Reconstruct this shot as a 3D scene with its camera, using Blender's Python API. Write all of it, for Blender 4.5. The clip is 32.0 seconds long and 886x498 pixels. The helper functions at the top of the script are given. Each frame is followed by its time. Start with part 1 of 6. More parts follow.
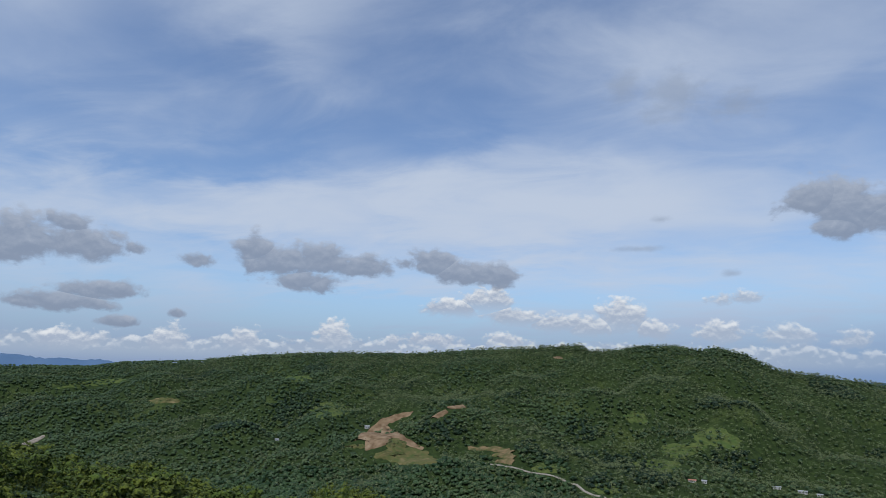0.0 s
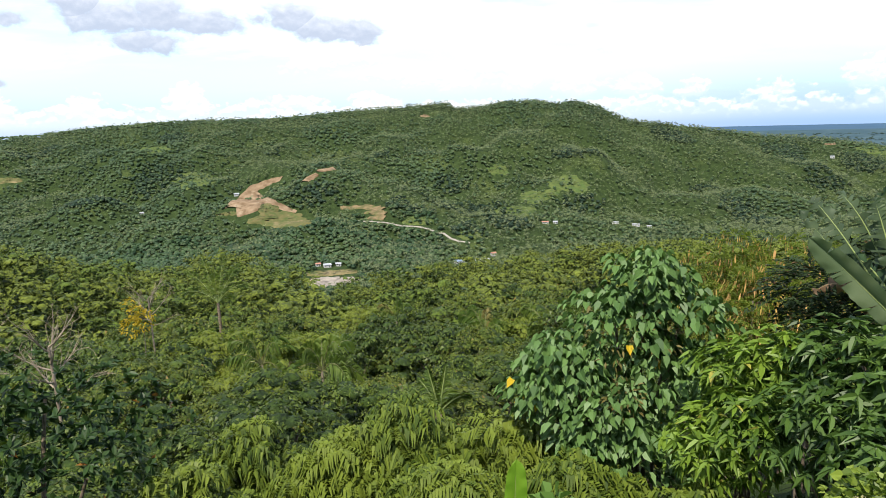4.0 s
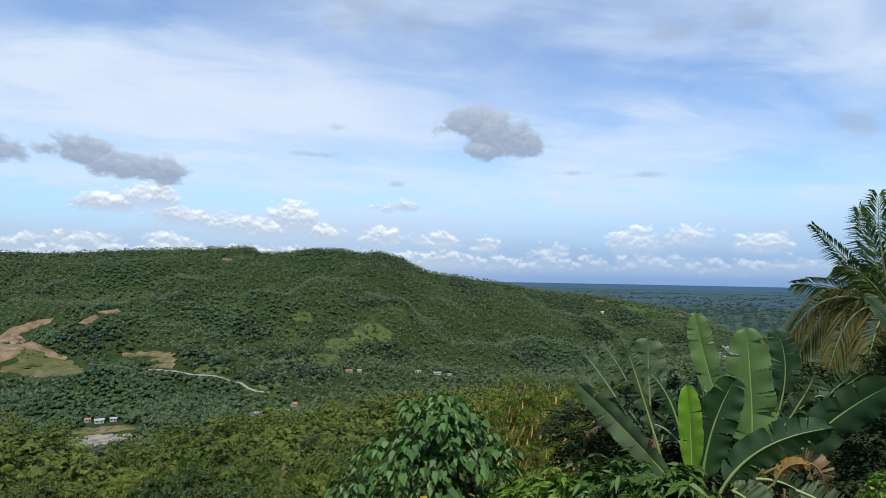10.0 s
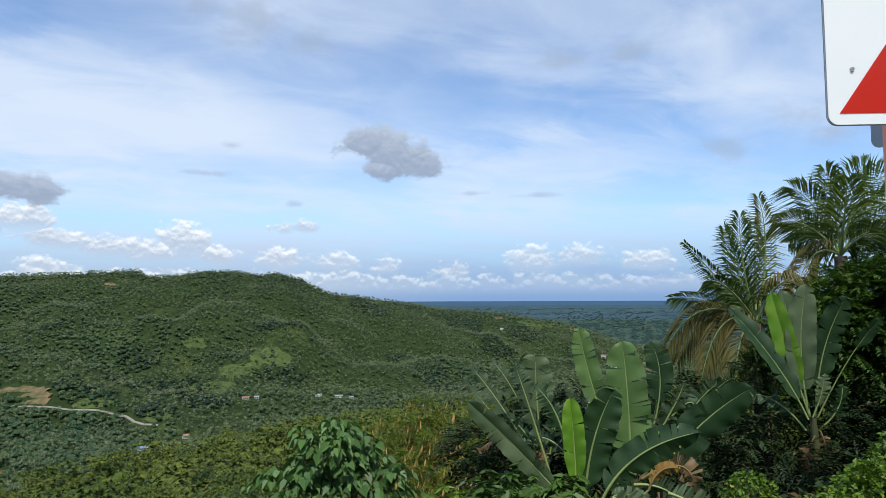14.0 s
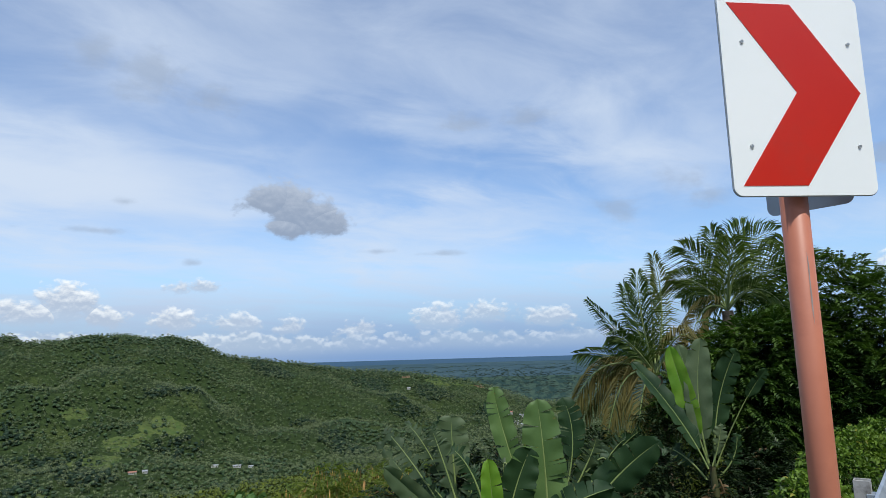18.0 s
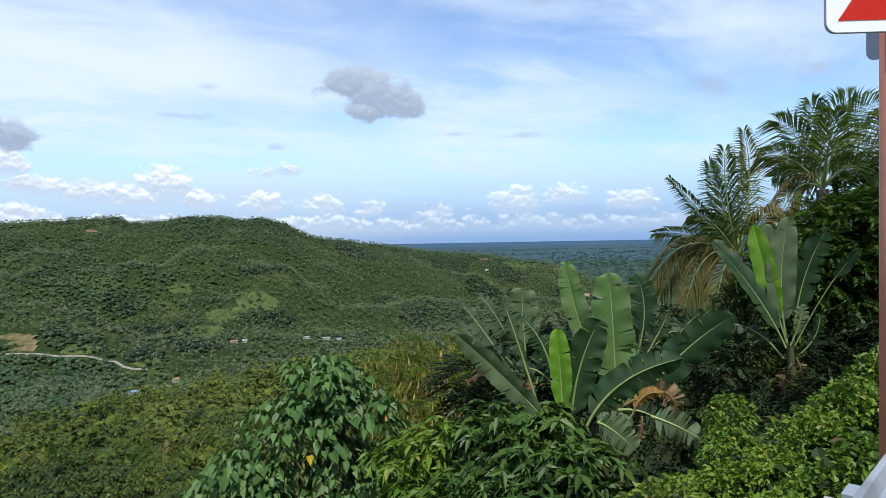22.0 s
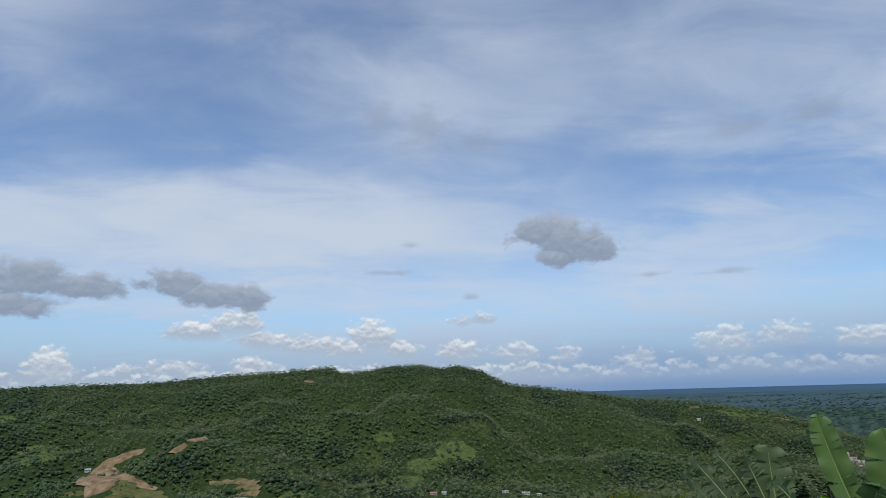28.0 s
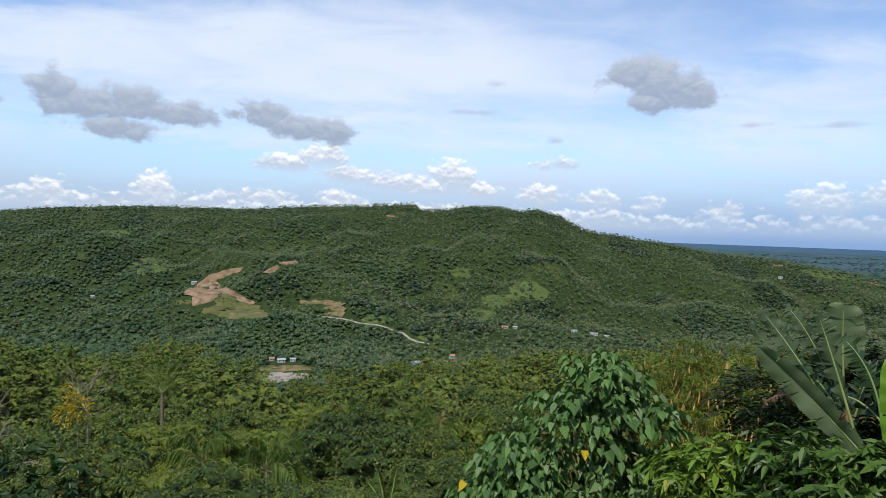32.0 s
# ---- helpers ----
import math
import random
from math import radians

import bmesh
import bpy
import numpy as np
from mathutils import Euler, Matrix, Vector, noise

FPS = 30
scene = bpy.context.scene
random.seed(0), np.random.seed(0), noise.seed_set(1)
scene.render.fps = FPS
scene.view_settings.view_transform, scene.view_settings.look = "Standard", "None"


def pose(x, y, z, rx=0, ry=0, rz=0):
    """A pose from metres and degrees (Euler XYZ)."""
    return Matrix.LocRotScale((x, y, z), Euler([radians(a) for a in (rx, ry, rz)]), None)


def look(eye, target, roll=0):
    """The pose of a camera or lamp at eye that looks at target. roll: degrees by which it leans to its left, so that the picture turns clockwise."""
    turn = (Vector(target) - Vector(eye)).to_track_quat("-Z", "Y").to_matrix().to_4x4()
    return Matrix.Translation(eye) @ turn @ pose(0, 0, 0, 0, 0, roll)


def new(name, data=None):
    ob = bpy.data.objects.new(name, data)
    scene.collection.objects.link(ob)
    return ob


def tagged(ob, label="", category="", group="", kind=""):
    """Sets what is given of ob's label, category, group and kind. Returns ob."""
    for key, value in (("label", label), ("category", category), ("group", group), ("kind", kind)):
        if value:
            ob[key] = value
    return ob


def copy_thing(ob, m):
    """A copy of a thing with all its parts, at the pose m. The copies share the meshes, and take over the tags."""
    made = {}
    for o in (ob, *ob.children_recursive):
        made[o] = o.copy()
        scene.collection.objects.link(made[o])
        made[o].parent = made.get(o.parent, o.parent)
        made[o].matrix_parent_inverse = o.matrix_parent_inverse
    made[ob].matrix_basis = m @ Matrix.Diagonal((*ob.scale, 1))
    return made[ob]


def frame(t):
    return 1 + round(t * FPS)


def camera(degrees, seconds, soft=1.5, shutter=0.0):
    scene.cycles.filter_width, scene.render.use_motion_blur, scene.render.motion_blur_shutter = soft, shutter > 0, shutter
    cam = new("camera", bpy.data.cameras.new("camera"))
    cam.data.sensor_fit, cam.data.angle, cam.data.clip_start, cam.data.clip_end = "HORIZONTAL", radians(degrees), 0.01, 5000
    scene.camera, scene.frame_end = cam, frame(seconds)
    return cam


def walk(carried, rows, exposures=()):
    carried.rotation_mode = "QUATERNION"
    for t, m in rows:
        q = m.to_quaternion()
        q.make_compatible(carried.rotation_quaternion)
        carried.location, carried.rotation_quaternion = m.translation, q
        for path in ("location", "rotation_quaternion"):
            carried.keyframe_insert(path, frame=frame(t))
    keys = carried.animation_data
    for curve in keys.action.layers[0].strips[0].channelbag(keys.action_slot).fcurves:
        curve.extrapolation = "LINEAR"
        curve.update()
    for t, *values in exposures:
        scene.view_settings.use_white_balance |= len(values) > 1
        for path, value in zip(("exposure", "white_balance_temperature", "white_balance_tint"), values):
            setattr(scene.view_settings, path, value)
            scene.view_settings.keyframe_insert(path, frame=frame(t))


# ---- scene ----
cam = camera(68.78, 32.0, soft=0.65)
EYE = 1.6
# seconds, sway east, north and up of the eye, then turn to the right, tilt up and lean, in degrees
PATH = [
    (0, -0.068, 0.064, -0.025, -12.94, 10.51, 1.20),
    (0.5, -0.069, 0.065, -0.025, -13.77, 6.22, 0.54),
    (1, -0.071, 0.067, -0.026, -14.28, 3.51, -0.03),
    (1.5, -0.074, 0.069, -0.027, -15.12, 1.46, 0.01),
    (2, -0.078, 0.073, -0.029, -15.63, -0.58, -0.55),
    (2.5, -0.083, 0.078, -0.030, -13.35, -3.18, -0.42),
    (3, -0.089, 0.084, -0.033, -8.16, -6.24, 0.48),
    (3.5, -0.096, 0.091, -0.035, -4.77, -8.43, -0.56),
    (5.5, -0.132, 0.124, -0.048, 8.63, -14.12, -0.37),
    (6, -0.123, 0.117, -0.048, 11.64, -11.44, 0.17),
    (6.5, -0.115, 0.109, -0.049, 15.95, -8.26, 1.33),
    (7, -0.108, 0.104, -0.041, 16.27, -5.58, 1.79),
    (7.5, -0.108, 0.102, -0.057, 18.14, -1.76, 1.89),
    (8, -0.101, 0.100, -0.082, 16.10, 2.08, 0.74),
    (8.5, -0.075, 0.101, -0.072, 15.81, 3.12, 0.58),
    (9, -0.046, 0.091, -0.063, 15.98, 1.83, -0.02),
    (9.5, -0.022, 0.071, -0.057, 16.37, 0.70, -0.41),
    (10, -0.005, 0.033, -0.049, 15.61, 2.49, 1.03),
    (10.5, 0.001, 0.010, -0.032, 19.61, 2.14, 1.77),
    (11, 0.000, 0.006, -0.036, 20.12, 6.72, 0.81),
    (11.5, 0.017, -0.011, -0.033, 19.76, 6.87, -0.04),
    (12, 0.013, -0.011, -0.024, 20.34, 3.76, 0.91),
    (12.5, 0.018, -0.012, -0.021, 20.09, 3.06, 1.42),
    (13, 0.050, -0.032, -0.020, 18.84, 3.09, 1.20),
    (13.5, 0.080, -0.046, -0.027, 21.72, 4.98, 0.07),
    (14, 0.091, -0.052, -0.030, 24.38, 4.30, -0.23),
    (14.5, 0.080, -0.052, -0.028, 25.29, 5.47, -0.28),
    (15, 0.068, -0.051, -0.025, 28.35, 3.93, -0.45),
    (15.5, 0.062, -0.057, -0.024, 34.55, 4.02, -0.35),
    (17.5, 0.020, -0.003, 0.005, 33.60, 9.66, -0.52),
    (18, 0.000, -0.000, 0.000, 32.80, 9.30, -1.61),
    (18.5, 0.016, -0.013, -0.008, 34.87, 8.70, -1.31),
    (19, 0.034, -0.015, -0.003, 35.89, 8.54, -1.17),
    (19.5, 0.030, -0.022, -0.016, 36.07, 7.87, -0.48),
    (20, 0.019, -0.017, -0.041, 34.71, 5.69, 0.28),
    (20.5, 0.021, -0.017, -0.068, 31.98, 3.53, -0.16),
    (21, 0.045, -0.022, -0.087, 28.61, 3.20, -1.12),
    (21.5, 0.060, -0.030, -0.101, 26.88, 1.54, -1.24),
    (22, 0.077, -0.019, -0.116, 25.67, -0.84, -1.04),
    (22.5, 0.100, -0.003, -0.123, 24.22, -2.38, 0.07),
    (23, 0.094, -0.011, -0.078, 21.75, -2.33, 1.00),
    (23.5, 0.091, -0.029, -0.045, 17.89, 0.96, 0.15),
    (24, 0.085, -0.035, -0.016, 15.41, 3.11, -0.31),
    (24.5, 0.087, -0.043, -0.002, 14.66, 5.47, 0.20),
    (26.5, -0.138, 0.075, -0.026, 13.76, 7.96, -0.36),
    (27, -0.150, 0.086, -0.036, 12.62, 10.74, -1.26),
    (27.5, -0.156, 0.092, -0.049, 9.38, 11.89, -1.79),
    (28, -0.143, 0.083, -0.068, 9.00, 12.42, -1.68),
    (28.5, -0.138, 0.081, -0.079, 8.93, 12.40, -0.94),
    (29, -0.137, 0.081, -0.087, 6.52, 9.01, 0.26),
    (29.5, -0.122, 0.070, -0.096, 6.32, 8.06, -0.32),
    (30, -0.109, 0.061, -0.103, 5.45, 7.75, -0.46),
    (30.5, -0.104, 0.057, -0.113, 3.99, 6.11, -0.42),
    (31, -0.100, 0.054, -0.121, 3.41, 2.62, -0.32),
    (31.5, -0.097, 0.053, -0.118, 2.80, -0.20, 1.68),
    (32, -0.096, 0.052, -0.116, 1.89, -1.58, 1.95),
]


def stance(x, y, z, turn, tilt, lean):
    return pose(x, y, EYE + z, 90 + tilt, 0, -turn) @ pose(0, 0, 0, 0, 0, lean)


walk(cam, [(row[0], stance(*row[1:])) for row in PATH],
     exposures=[(0, -0.70, 6300, 9), (1, -0.42, 6380, 8), (2, -0.2, 6500, 10), (3, 0.1, 6700, 10), (3.5, 0.3, 6900, 10), (5.5, 1.1, 7500, 10), (6, 1.02, 7400, 10), (7, 0.3, 6700, 9),
                (8, -0.1, 6500, 8), (9, -0.31, 6400, 7), (10, -0.22, 6400, 7), (11, -0.30, 6400, 7), (12, -0.36, 6400, 7), (13, -0.28, 6400, 7), (14, -0.22, 6400, 7), (15, -0.18, 6400, 7), (18, -0.36, 6350, 7), (19, -0.33, 6350, 7), (20, -0.30, 6350, 7), (21, -0.24, 6350, 7), (22, -0.04, 6400, 7), (23, 0.06, 6450, 7),
                (24, -0.2, 6450, 7), (26.5, -0.5, 6450, 7), (28, -0.62, 6450, 7), (29, -0.6, 6480, 8), (30, -0.52, 6500, 9), (31, -0.42, 6550, 9), (32, -0.15, 6600, 9)])

# ---- sky, sun ----
SUN_AZ, SUN_EL = 196.0, 58.0


def link(nt, a, b):
    nt.links.new(a, b)


def calc(nt, op, a, b=None, c=None, clamp=False):
    n = nt.nodes.new("ShaderNodeMath")
    n.operation, n.use_clamp = op, clamp
    for i, v in enumerate((a, b, c)):
        if v is None:
            continue
        if isinstance(v, (int, float)):
            n.inputs[i].default_value = v
        else:
            link(nt, v, n.inputs[i])
    return n.outputs[0]


def ramp01(nt, v, lo, hi):
    n = nt.nodes.new("ShaderNodeMapRange")
    n.interpolation_type = "SMOOTHSTEP"
    link(nt, v, n.inputs[0])
    n.inputs[1].default_value, n.inputs[2].default_value = lo, hi
    return n.outputs[0]


def blend(nt, fac, a, b, mode="MIX"):
    n = nt.nodes.new("ShaderNodeMix")
    n.data_type, n.blend_type = "RGBA", mode
    for sock, v in ((n.inputs[0], fac), (n.inputs[6], a), (n.inputs[7], b)):
        if isinstance(v, (int, float)):
            sock.default_value = v
        elif isinstance(v, tuple):
            sock.default_value = (*v, 1)
        else:
            link(nt, v, sock)
    return n.outputs[2]


def fbm(nt, vec, scale, detail=5.0, rough=0.55, distort=0.0):
    n = nt.nodes.new("ShaderNodeTexNoise")
    n.inputs["Scale"].default_value, n.inputs["Detail"].default_value = scale, detail
    n.inputs["Roughness"].default_value, n.inputs["Distortion"].default_value = rough, distort
    if vec is not None:
        link(nt, vec, n.inputs["Vector"])
    return n.outputs[0]


def combine(nt, x, y, z=0.0):
    n = nt.nodes.new("ShaderNodeCombineXYZ")
    for i, v in enumerate((x, y, z)):
        if isinstance(v, (int, float)):
            n.inputs[i].default_value = v
        else:
            link(nt, v, n.inputs[i])
    return n.outputs[0]


world = bpy.data.worlds.new("sky")
scene.world = world
world.use_nodes = True
wt = world.node_tree
wt.nodes.clear()
w_out, w_bg = wt.nodes.new("ShaderNodeOutputWorld"), wt.nodes.new("ShaderNodeBackground")
w_bg.inputs[1].default_value = 0.1
link(wt, w_bg.outputs[0], w_out.inputs[0])
sky_tex = wt.nodes.new("ShaderNodeTexSky")
sky_tex.sky_type, sky_tex.sun_disc = "NISHITA", False
sky_tex.sun_elevation, sky_tex.sun_rotation = radians(SUN_EL), radians(SUN_AZ)
sky_tex.air_density, sky_tex.dust_density, sky_tex.ozone_density, sky_tex.altitude = 1.0, 0.6, 1.0, 300
coord = wt.nodes.new("ShaderNodeTexCoord")
split = wt.nodes.new("ShaderNodeSeparateXYZ")
link(wt, coord.outputs["Generated"], split.inputs[0])
dx, dy, dz = split.outputs
s_az = calc(wt, "MULTIPLY", calc(wt, "ARCTAN2", dx, dy), 57.2958)
s_el = calc(wt, "MULTIPLY", calc(wt, "ARCSINE", dz), 57.2958)
sky_col = blend(wt, 1.0, sky_tex.outputs[0], (1.5, 1.76, 2.1), "MULTIPLY")
# thin high veils, on a flat sheet overhead
inv = calc(wt, "DIVIDE", 1.0, calc(wt, "ADD", calc(wt, "MAXIMUM", dz, 0.0), 0.14))
sheet = combine(wt, calc(wt, "MULTIPLY", dx, inv), calc(wt, "MULTIPLY", calc(wt, "MULTIPLY", dy, inv), 1.5), 3.3)
veil_big = fbm(wt, sheet, 0.62, 4.0, 0.5, 0.3)
veil_fine = fbm(wt, sheet, 2.2, 7.0, 0.58, 0.5)
veil = calc(wt, "ADD", calc(wt, "MULTIPLY", veil_big, 0.6), calc(wt, "MULTIPLY", veil_fine, 0.4))


def fields(rows, az, el):
    """Soft rounded fields added up: middle and half size in degrees, and weight."""
    total = None
    for a, e, w, h, k in rows:
        u = calc(wt, "MULTIPLY", calc(wt, "SUBTRACT", az, a), 1 / w)
        v = calc(wt, "MULTIPLY", calc(wt, "SUBTRACT", el, e), 1 / h)
        q = calc(wt, "MULTIPLY", ramp01(wt, calc(wt, "MULTIPLY_ADD", u, u, calc(wt, "MULTIPLY", v, v)), 1.0, 0.0), k)
        total = q if total is None else calc(wt, "ADD", total, q)
    return total


# the veil is drawn out into a broad white band that sinks from the west to the north-east, with blue gaps over and under it
warp_az = calc(wt, "ADD", s_az, calc(wt, "MULTIPLY", calc(wt, "SUBTRACT", veil_fine, 0.5), 14.0))
warp_el = calc(wt, "ADD", s_el, calc(wt, "MULTIPLY", calc(wt, "SUBTRACT", fbm(wt, sheet, 1.6, 6.0, 0.6, 0.4), 0.5), 8.0))
band = fields([(-37, 13.2, 20, 3.6, 0.17), (-20, 13.0, 20, 5.0, 0.16), (-4, 14.5, 18, 6.5, 0.16), (6, 12.5, 18, 6.5, 0.13), (17, 7.5, 18, 5.0, 0.05), (33, 10.5, 14, 4.2, 0.13), (50, 18, 12, 6, 0.10),
               (-37, 22, 17, 7.5, -0.15), (-14, 27.5, 14, 6.0, -0.09), (12, 26, 14, 6, 0.08), (-36, 28, 12, 5, -0.10), (-48, 17.5, 9, 4, -0.12), (-23, 5.0, 14, 2.6, -0.26), (29, 16.8, 10, 3.6, -0.14), (38, 16.4, 8, 3.0, -0.10), (24, 20.5, 8, 3, -0.08),
               (41, 8.2, 8, 3.0, -0.12), (-15, 20, 9, 3.5, -0.08)], warp_az, warp_el)
veil = calc(wt, "MULTIPLY_ADD", ramp01(wt, calc(wt, "ADD", veil, calc(wt, "MULTIPLY", band, 0.75)), 0.30, 0.80), 0.84, 0.10)
sky_col = blend(wt, veil, sky_col, (8.7, 9.7, 11.5))
# haze along the horizon
sky_col = blend(wt, calc(wt, "MULTIPLY", ramp01(wt, s_el, 8.5, -0.5), 0.9), sky_col, blend(wt, ramp01(wt, s_az, 5.0, 30.0), (3.7, 5.1, 8.1), (2.3, 4.1, 7.8)))


def billow(shift):
    """Cauliflower swellings, in degrees, and the same a little higher up for their lit tops."""
    up = calc(wt, "ADD", s_el, shift)
    n = wt.nodes.new("ShaderNodeTexVoronoi")
    n.feature, n.normalize = "F1", False
    n.inputs["Scale"].default_value, n.inputs["Detail"].default_value, n.inputs["Roughness"].default_value = 1.0, 1.6, 0.5
    link(wt, combine(wt, calc(wt, "MULTIPLY", s_az, 0.95), calc(wt, "MULTIPLY", up, 1.25), 0.4), n.inputs["Vector"])
    return calc(wt, "MULTIPLY", calc(wt, "SUBTRACT", 0.78, n.outputs["Distance"]), 0.8)


def wisps(shift, scale):
    up = calc(wt, "ADD", s_el, shift)
    return calc(wt, "SUBTRACT", fbm(wt, combine(wt, calc(wt, "MULTIPLY", s_az, scale), calc(wt, "MULTIPLY", up, scale * 1.45), 1.7), 1.0, 7.0, 0.58, 0.25), 0.5)


knob, knob_up = billow(0.0), billow(0.35)
rag, rag_up = wisps(0.0, 0.42), wisps(0.5, 0.42)
fine, fine_up = wisps(0.0, 1.15), wisps(0.25, 1.15)
streak = calc(wt, "SUBTRACT", fbm(wt, combine(wt, calc(wt, "MULTIPLY", s_az, 0.16), calc(wt, "MULTIPLY", s_el, 1.3), 4.4), 1.0, 4.0, 0.55, 0.3), 0.5)


def clouds(rows, edge, lo, hi, flat_base=1.6):
    """Cloud bodies run together (middle and half size in degrees, weight): how dense, how deep inside, and how high in its body a place lies."""
    best = high = None
    for az, el, w, h, k in rows:
        u = calc(wt, "MULTIPLY", calc(wt, "SUBTRACT", s_az, az), 1 / w)
        v = calc(wt, "MULTIPLY", calc(wt, "SUBTRACT", s_el, el), 1 / h)
        flat = calc(wt, "MULTIPLY", v, calc(wt, "MULTIPLY_ADD", calc(wt, "LESS_THAN", v, 0.0), flat_base - 1, 1.0))
        q = calc(wt, "SUBTRACT", k, calc(wt, "SQRT", calc(wt, "MULTIPLY_ADD", u, u, calc(wt, "MULTIPLY", flat, flat))))
        if best is None:
            best, high = q, v
        else:
            more = calc(wt, "GREATER_THAN", q, best)
            high = calc(wt, "ADD", high, calc(wt, "MULTIPLY", more, calc(wt, "SUBTRACT", v, high)))
            best = calc(wt, "MAXIMUM", best, q)
    deep = calc(wt, "ADD", calc(wt, "MAXIMUM", best, -2.0), edge)
    return ramp01(wt, deep, lo, hi), deep, high


# heap clouds along the horizon: a low broken bank, and towers with lit tops
bank_edge = calc(wt, "ADD", calc(wt, "MULTIPLY", knob, 0.4), calc(wt, "ADD", calc(wt, "MULTIPLY", rag, 2.6), calc(wt, "MULTIPLY", fine, 1.6)))
bank_top = calc(wt, "MULTIPLY_ADD", ramp01(wt, s_az, 6.0, 30.0), -0.4, 2.5)
bank = calc(wt, "ADD", calc(wt, "SUBTRACT", bank_top, s_el), bank_edge)
bank_lit = ramp01(wt, calc(wt, "ADD", calc(wt, "SUBTRACT", knob, knob_up), calc(wt, "MULTIPLY", calc(wt, "SUBTRACT", rag, rag_up), 0.8)), -0.15, 0.35)
bank_col = blend(wt, calc(wt, "MULTIPLY", bank_lit, ramp01(wt, bank, 1.7, 0.2)), (5.8, 7.0, 8.9), (11.4, 11.9, 12.6))
bank_a = calc(wt, "MULTIPLY", ramp01(wt, bank, 0.0, 0.5), calc(wt, "MULTIPLY", ramp01(wt, s_el, -0.1, 1.2), calc(wt, "MULTIPLY_ADD", ramp01(wt, s_az, 4.0, 30.0), -0.45, 0.92)))
sky_col = blend(wt, bank_a, sky_col, bank_col)
tower_edge = calc(wt, "ADD", calc(wt, "MULTIPLY", knob, 0.22), calc(wt, "ADD", calc(wt, "MULTIPLY", rag, 1.6), calc(wt, "MULTIPLY", fine, 1.5)))
tower_a, tower_in, tower_v = clouds([
    (-42.3, 1.6, 2.6, 1.0, 1.0), (-35.5, 1.9, 1.8, 1.3, 1.0), (-29.6, 2.0, 1.5, 1.3, 1.0), (-22.3, 2.6, 1.6, 1.6, 1.0), (-14.0, 2.4, 3.4, 0.8, 0.9), (-7.3, 2.4, 2.4, 1.0, 0.9),
    (-12.0, 5.2, 2.6, 0.9, 1.0), (-9.0, 5.9, 2.3, 1.3, 1.0), (-6.2, 4.5, 3.4, 1.0, 1.0), (-2.8, 4.0, 3.4, 0.9, 1.0), (0.0, 3.7, 2.6, 1.0, 1.0), (2.6, 4.5, 1.8, 1.9, 1.05), (5.2, 3.4, 1.8, 1.1, 0.95),
    (10.2, 3.1, 2.0, 1.2, 1.0), (15.2, 3.0, 2.2, 1.1, 0.9), (19.3, 2.6, 1.6, 0.9, 0.9), (25.2, 2.4, 2.4, 0.9, 0.85), (32.3, 3.1, 2.2, 1.3, 1.05), (36.2, 3.5, 2.6, 1.2, 0.9), (41.7, 2.9, 2.4, 1.1, 0.95),
    (69.0, 5.4, 3.0, 1.6, 0.9), (12.5, 6.0, 4.2, 1.0, 0.55)], tower_edge, -0.16, 0.36, 1.1)
tower_lit = ramp01(wt, calc(wt, "ADD", calc(wt, "MULTIPLY", tower_v, 0.42), calc(wt, "ADD", calc(wt, "MULTIPLY", calc(wt, "SUBTRACT", fine, fine_up), 1.3), calc(wt, "SUBTRACT", rag, rag_up))), -0.15, 0.70)
tower_a = calc(wt, "MULTIPLY", calc(wt, "MULTIPLY", tower_a, ramp01(wt, tower_v, -1.2, 0.2)), calc(wt, "MULTIPLY_ADD", ramp01(wt, s_az, 6.0, 18.0), -0.28, 1.0))
sky_col = blend(wt, tower_a, sky_col, blend(wt, tower_lit, (6.2, 7.2, 9.0), (12.4, 12.7, 13.1)))
# grey clouds lower down, dark below, thin and ragged at their rims
grey_edge = calc(wt, "ADD", calc(wt, "MULTIPLY", rag, 2.3), calc(wt, "ADD", calc(wt, "MULTIPLY", knob, 0.15), calc(wt, "MULTIPLY", fine, 0.6)))
grey_a, grey_in, grey_v = clouds([
    (-47.1, 8.8, 5.2, 1.9, 1.0), (-43.2, 8.9, 3.8, 1.8, 1.0), (-43.4, 10.4, 1.8, 1.1, 0.9), (-38.6, 9.0, 1.6, 0.8, 0.6), (-33.9, 8.5, 2.2, 0.8, 0.72),
    (-29.3, 9.7, 1.9, 1.5, 0.95), (-27.0, 8.7, 3.4, 1.6, 1.0), (-23.4, 9.0, 3.2, 1.5, 1.0), (-19.8, 8.8, 2.8, 1.1, 1.0), (-25.0, 7.2, 3.6, 1.1, 0.95),
    (-16.2, 9.1, 1.5, 0.9, 0.9), (-13.8, 9.3, 2.2, 1.5, 1.0), (-11.0, 8.3, 2.6, 1.3, 1.0), (-8.2, 8.1, 2.3, 1.3, 1.0),
    (-40.7, 5.5, 3.0, 0.9, 0.95), (-44.0, 4.4, 4.0, 0.8, 0.95), (-39.3, 3.1, 2.2, 0.6, 0.72), (-35.2, 4.0, 1.2, 0.5, 0.6),
    (17.6, 13.2, 2.6, 1.7, 0.95), (20.0, 12.4, 3.2, 2.1, 1.05), (22.2, 11.6, 2.4, 1.4, 1.0), (19.0, 11.4, 2.4, 1.1, 0.9)], grey_edge, -0.22, 0.34, 1.3)
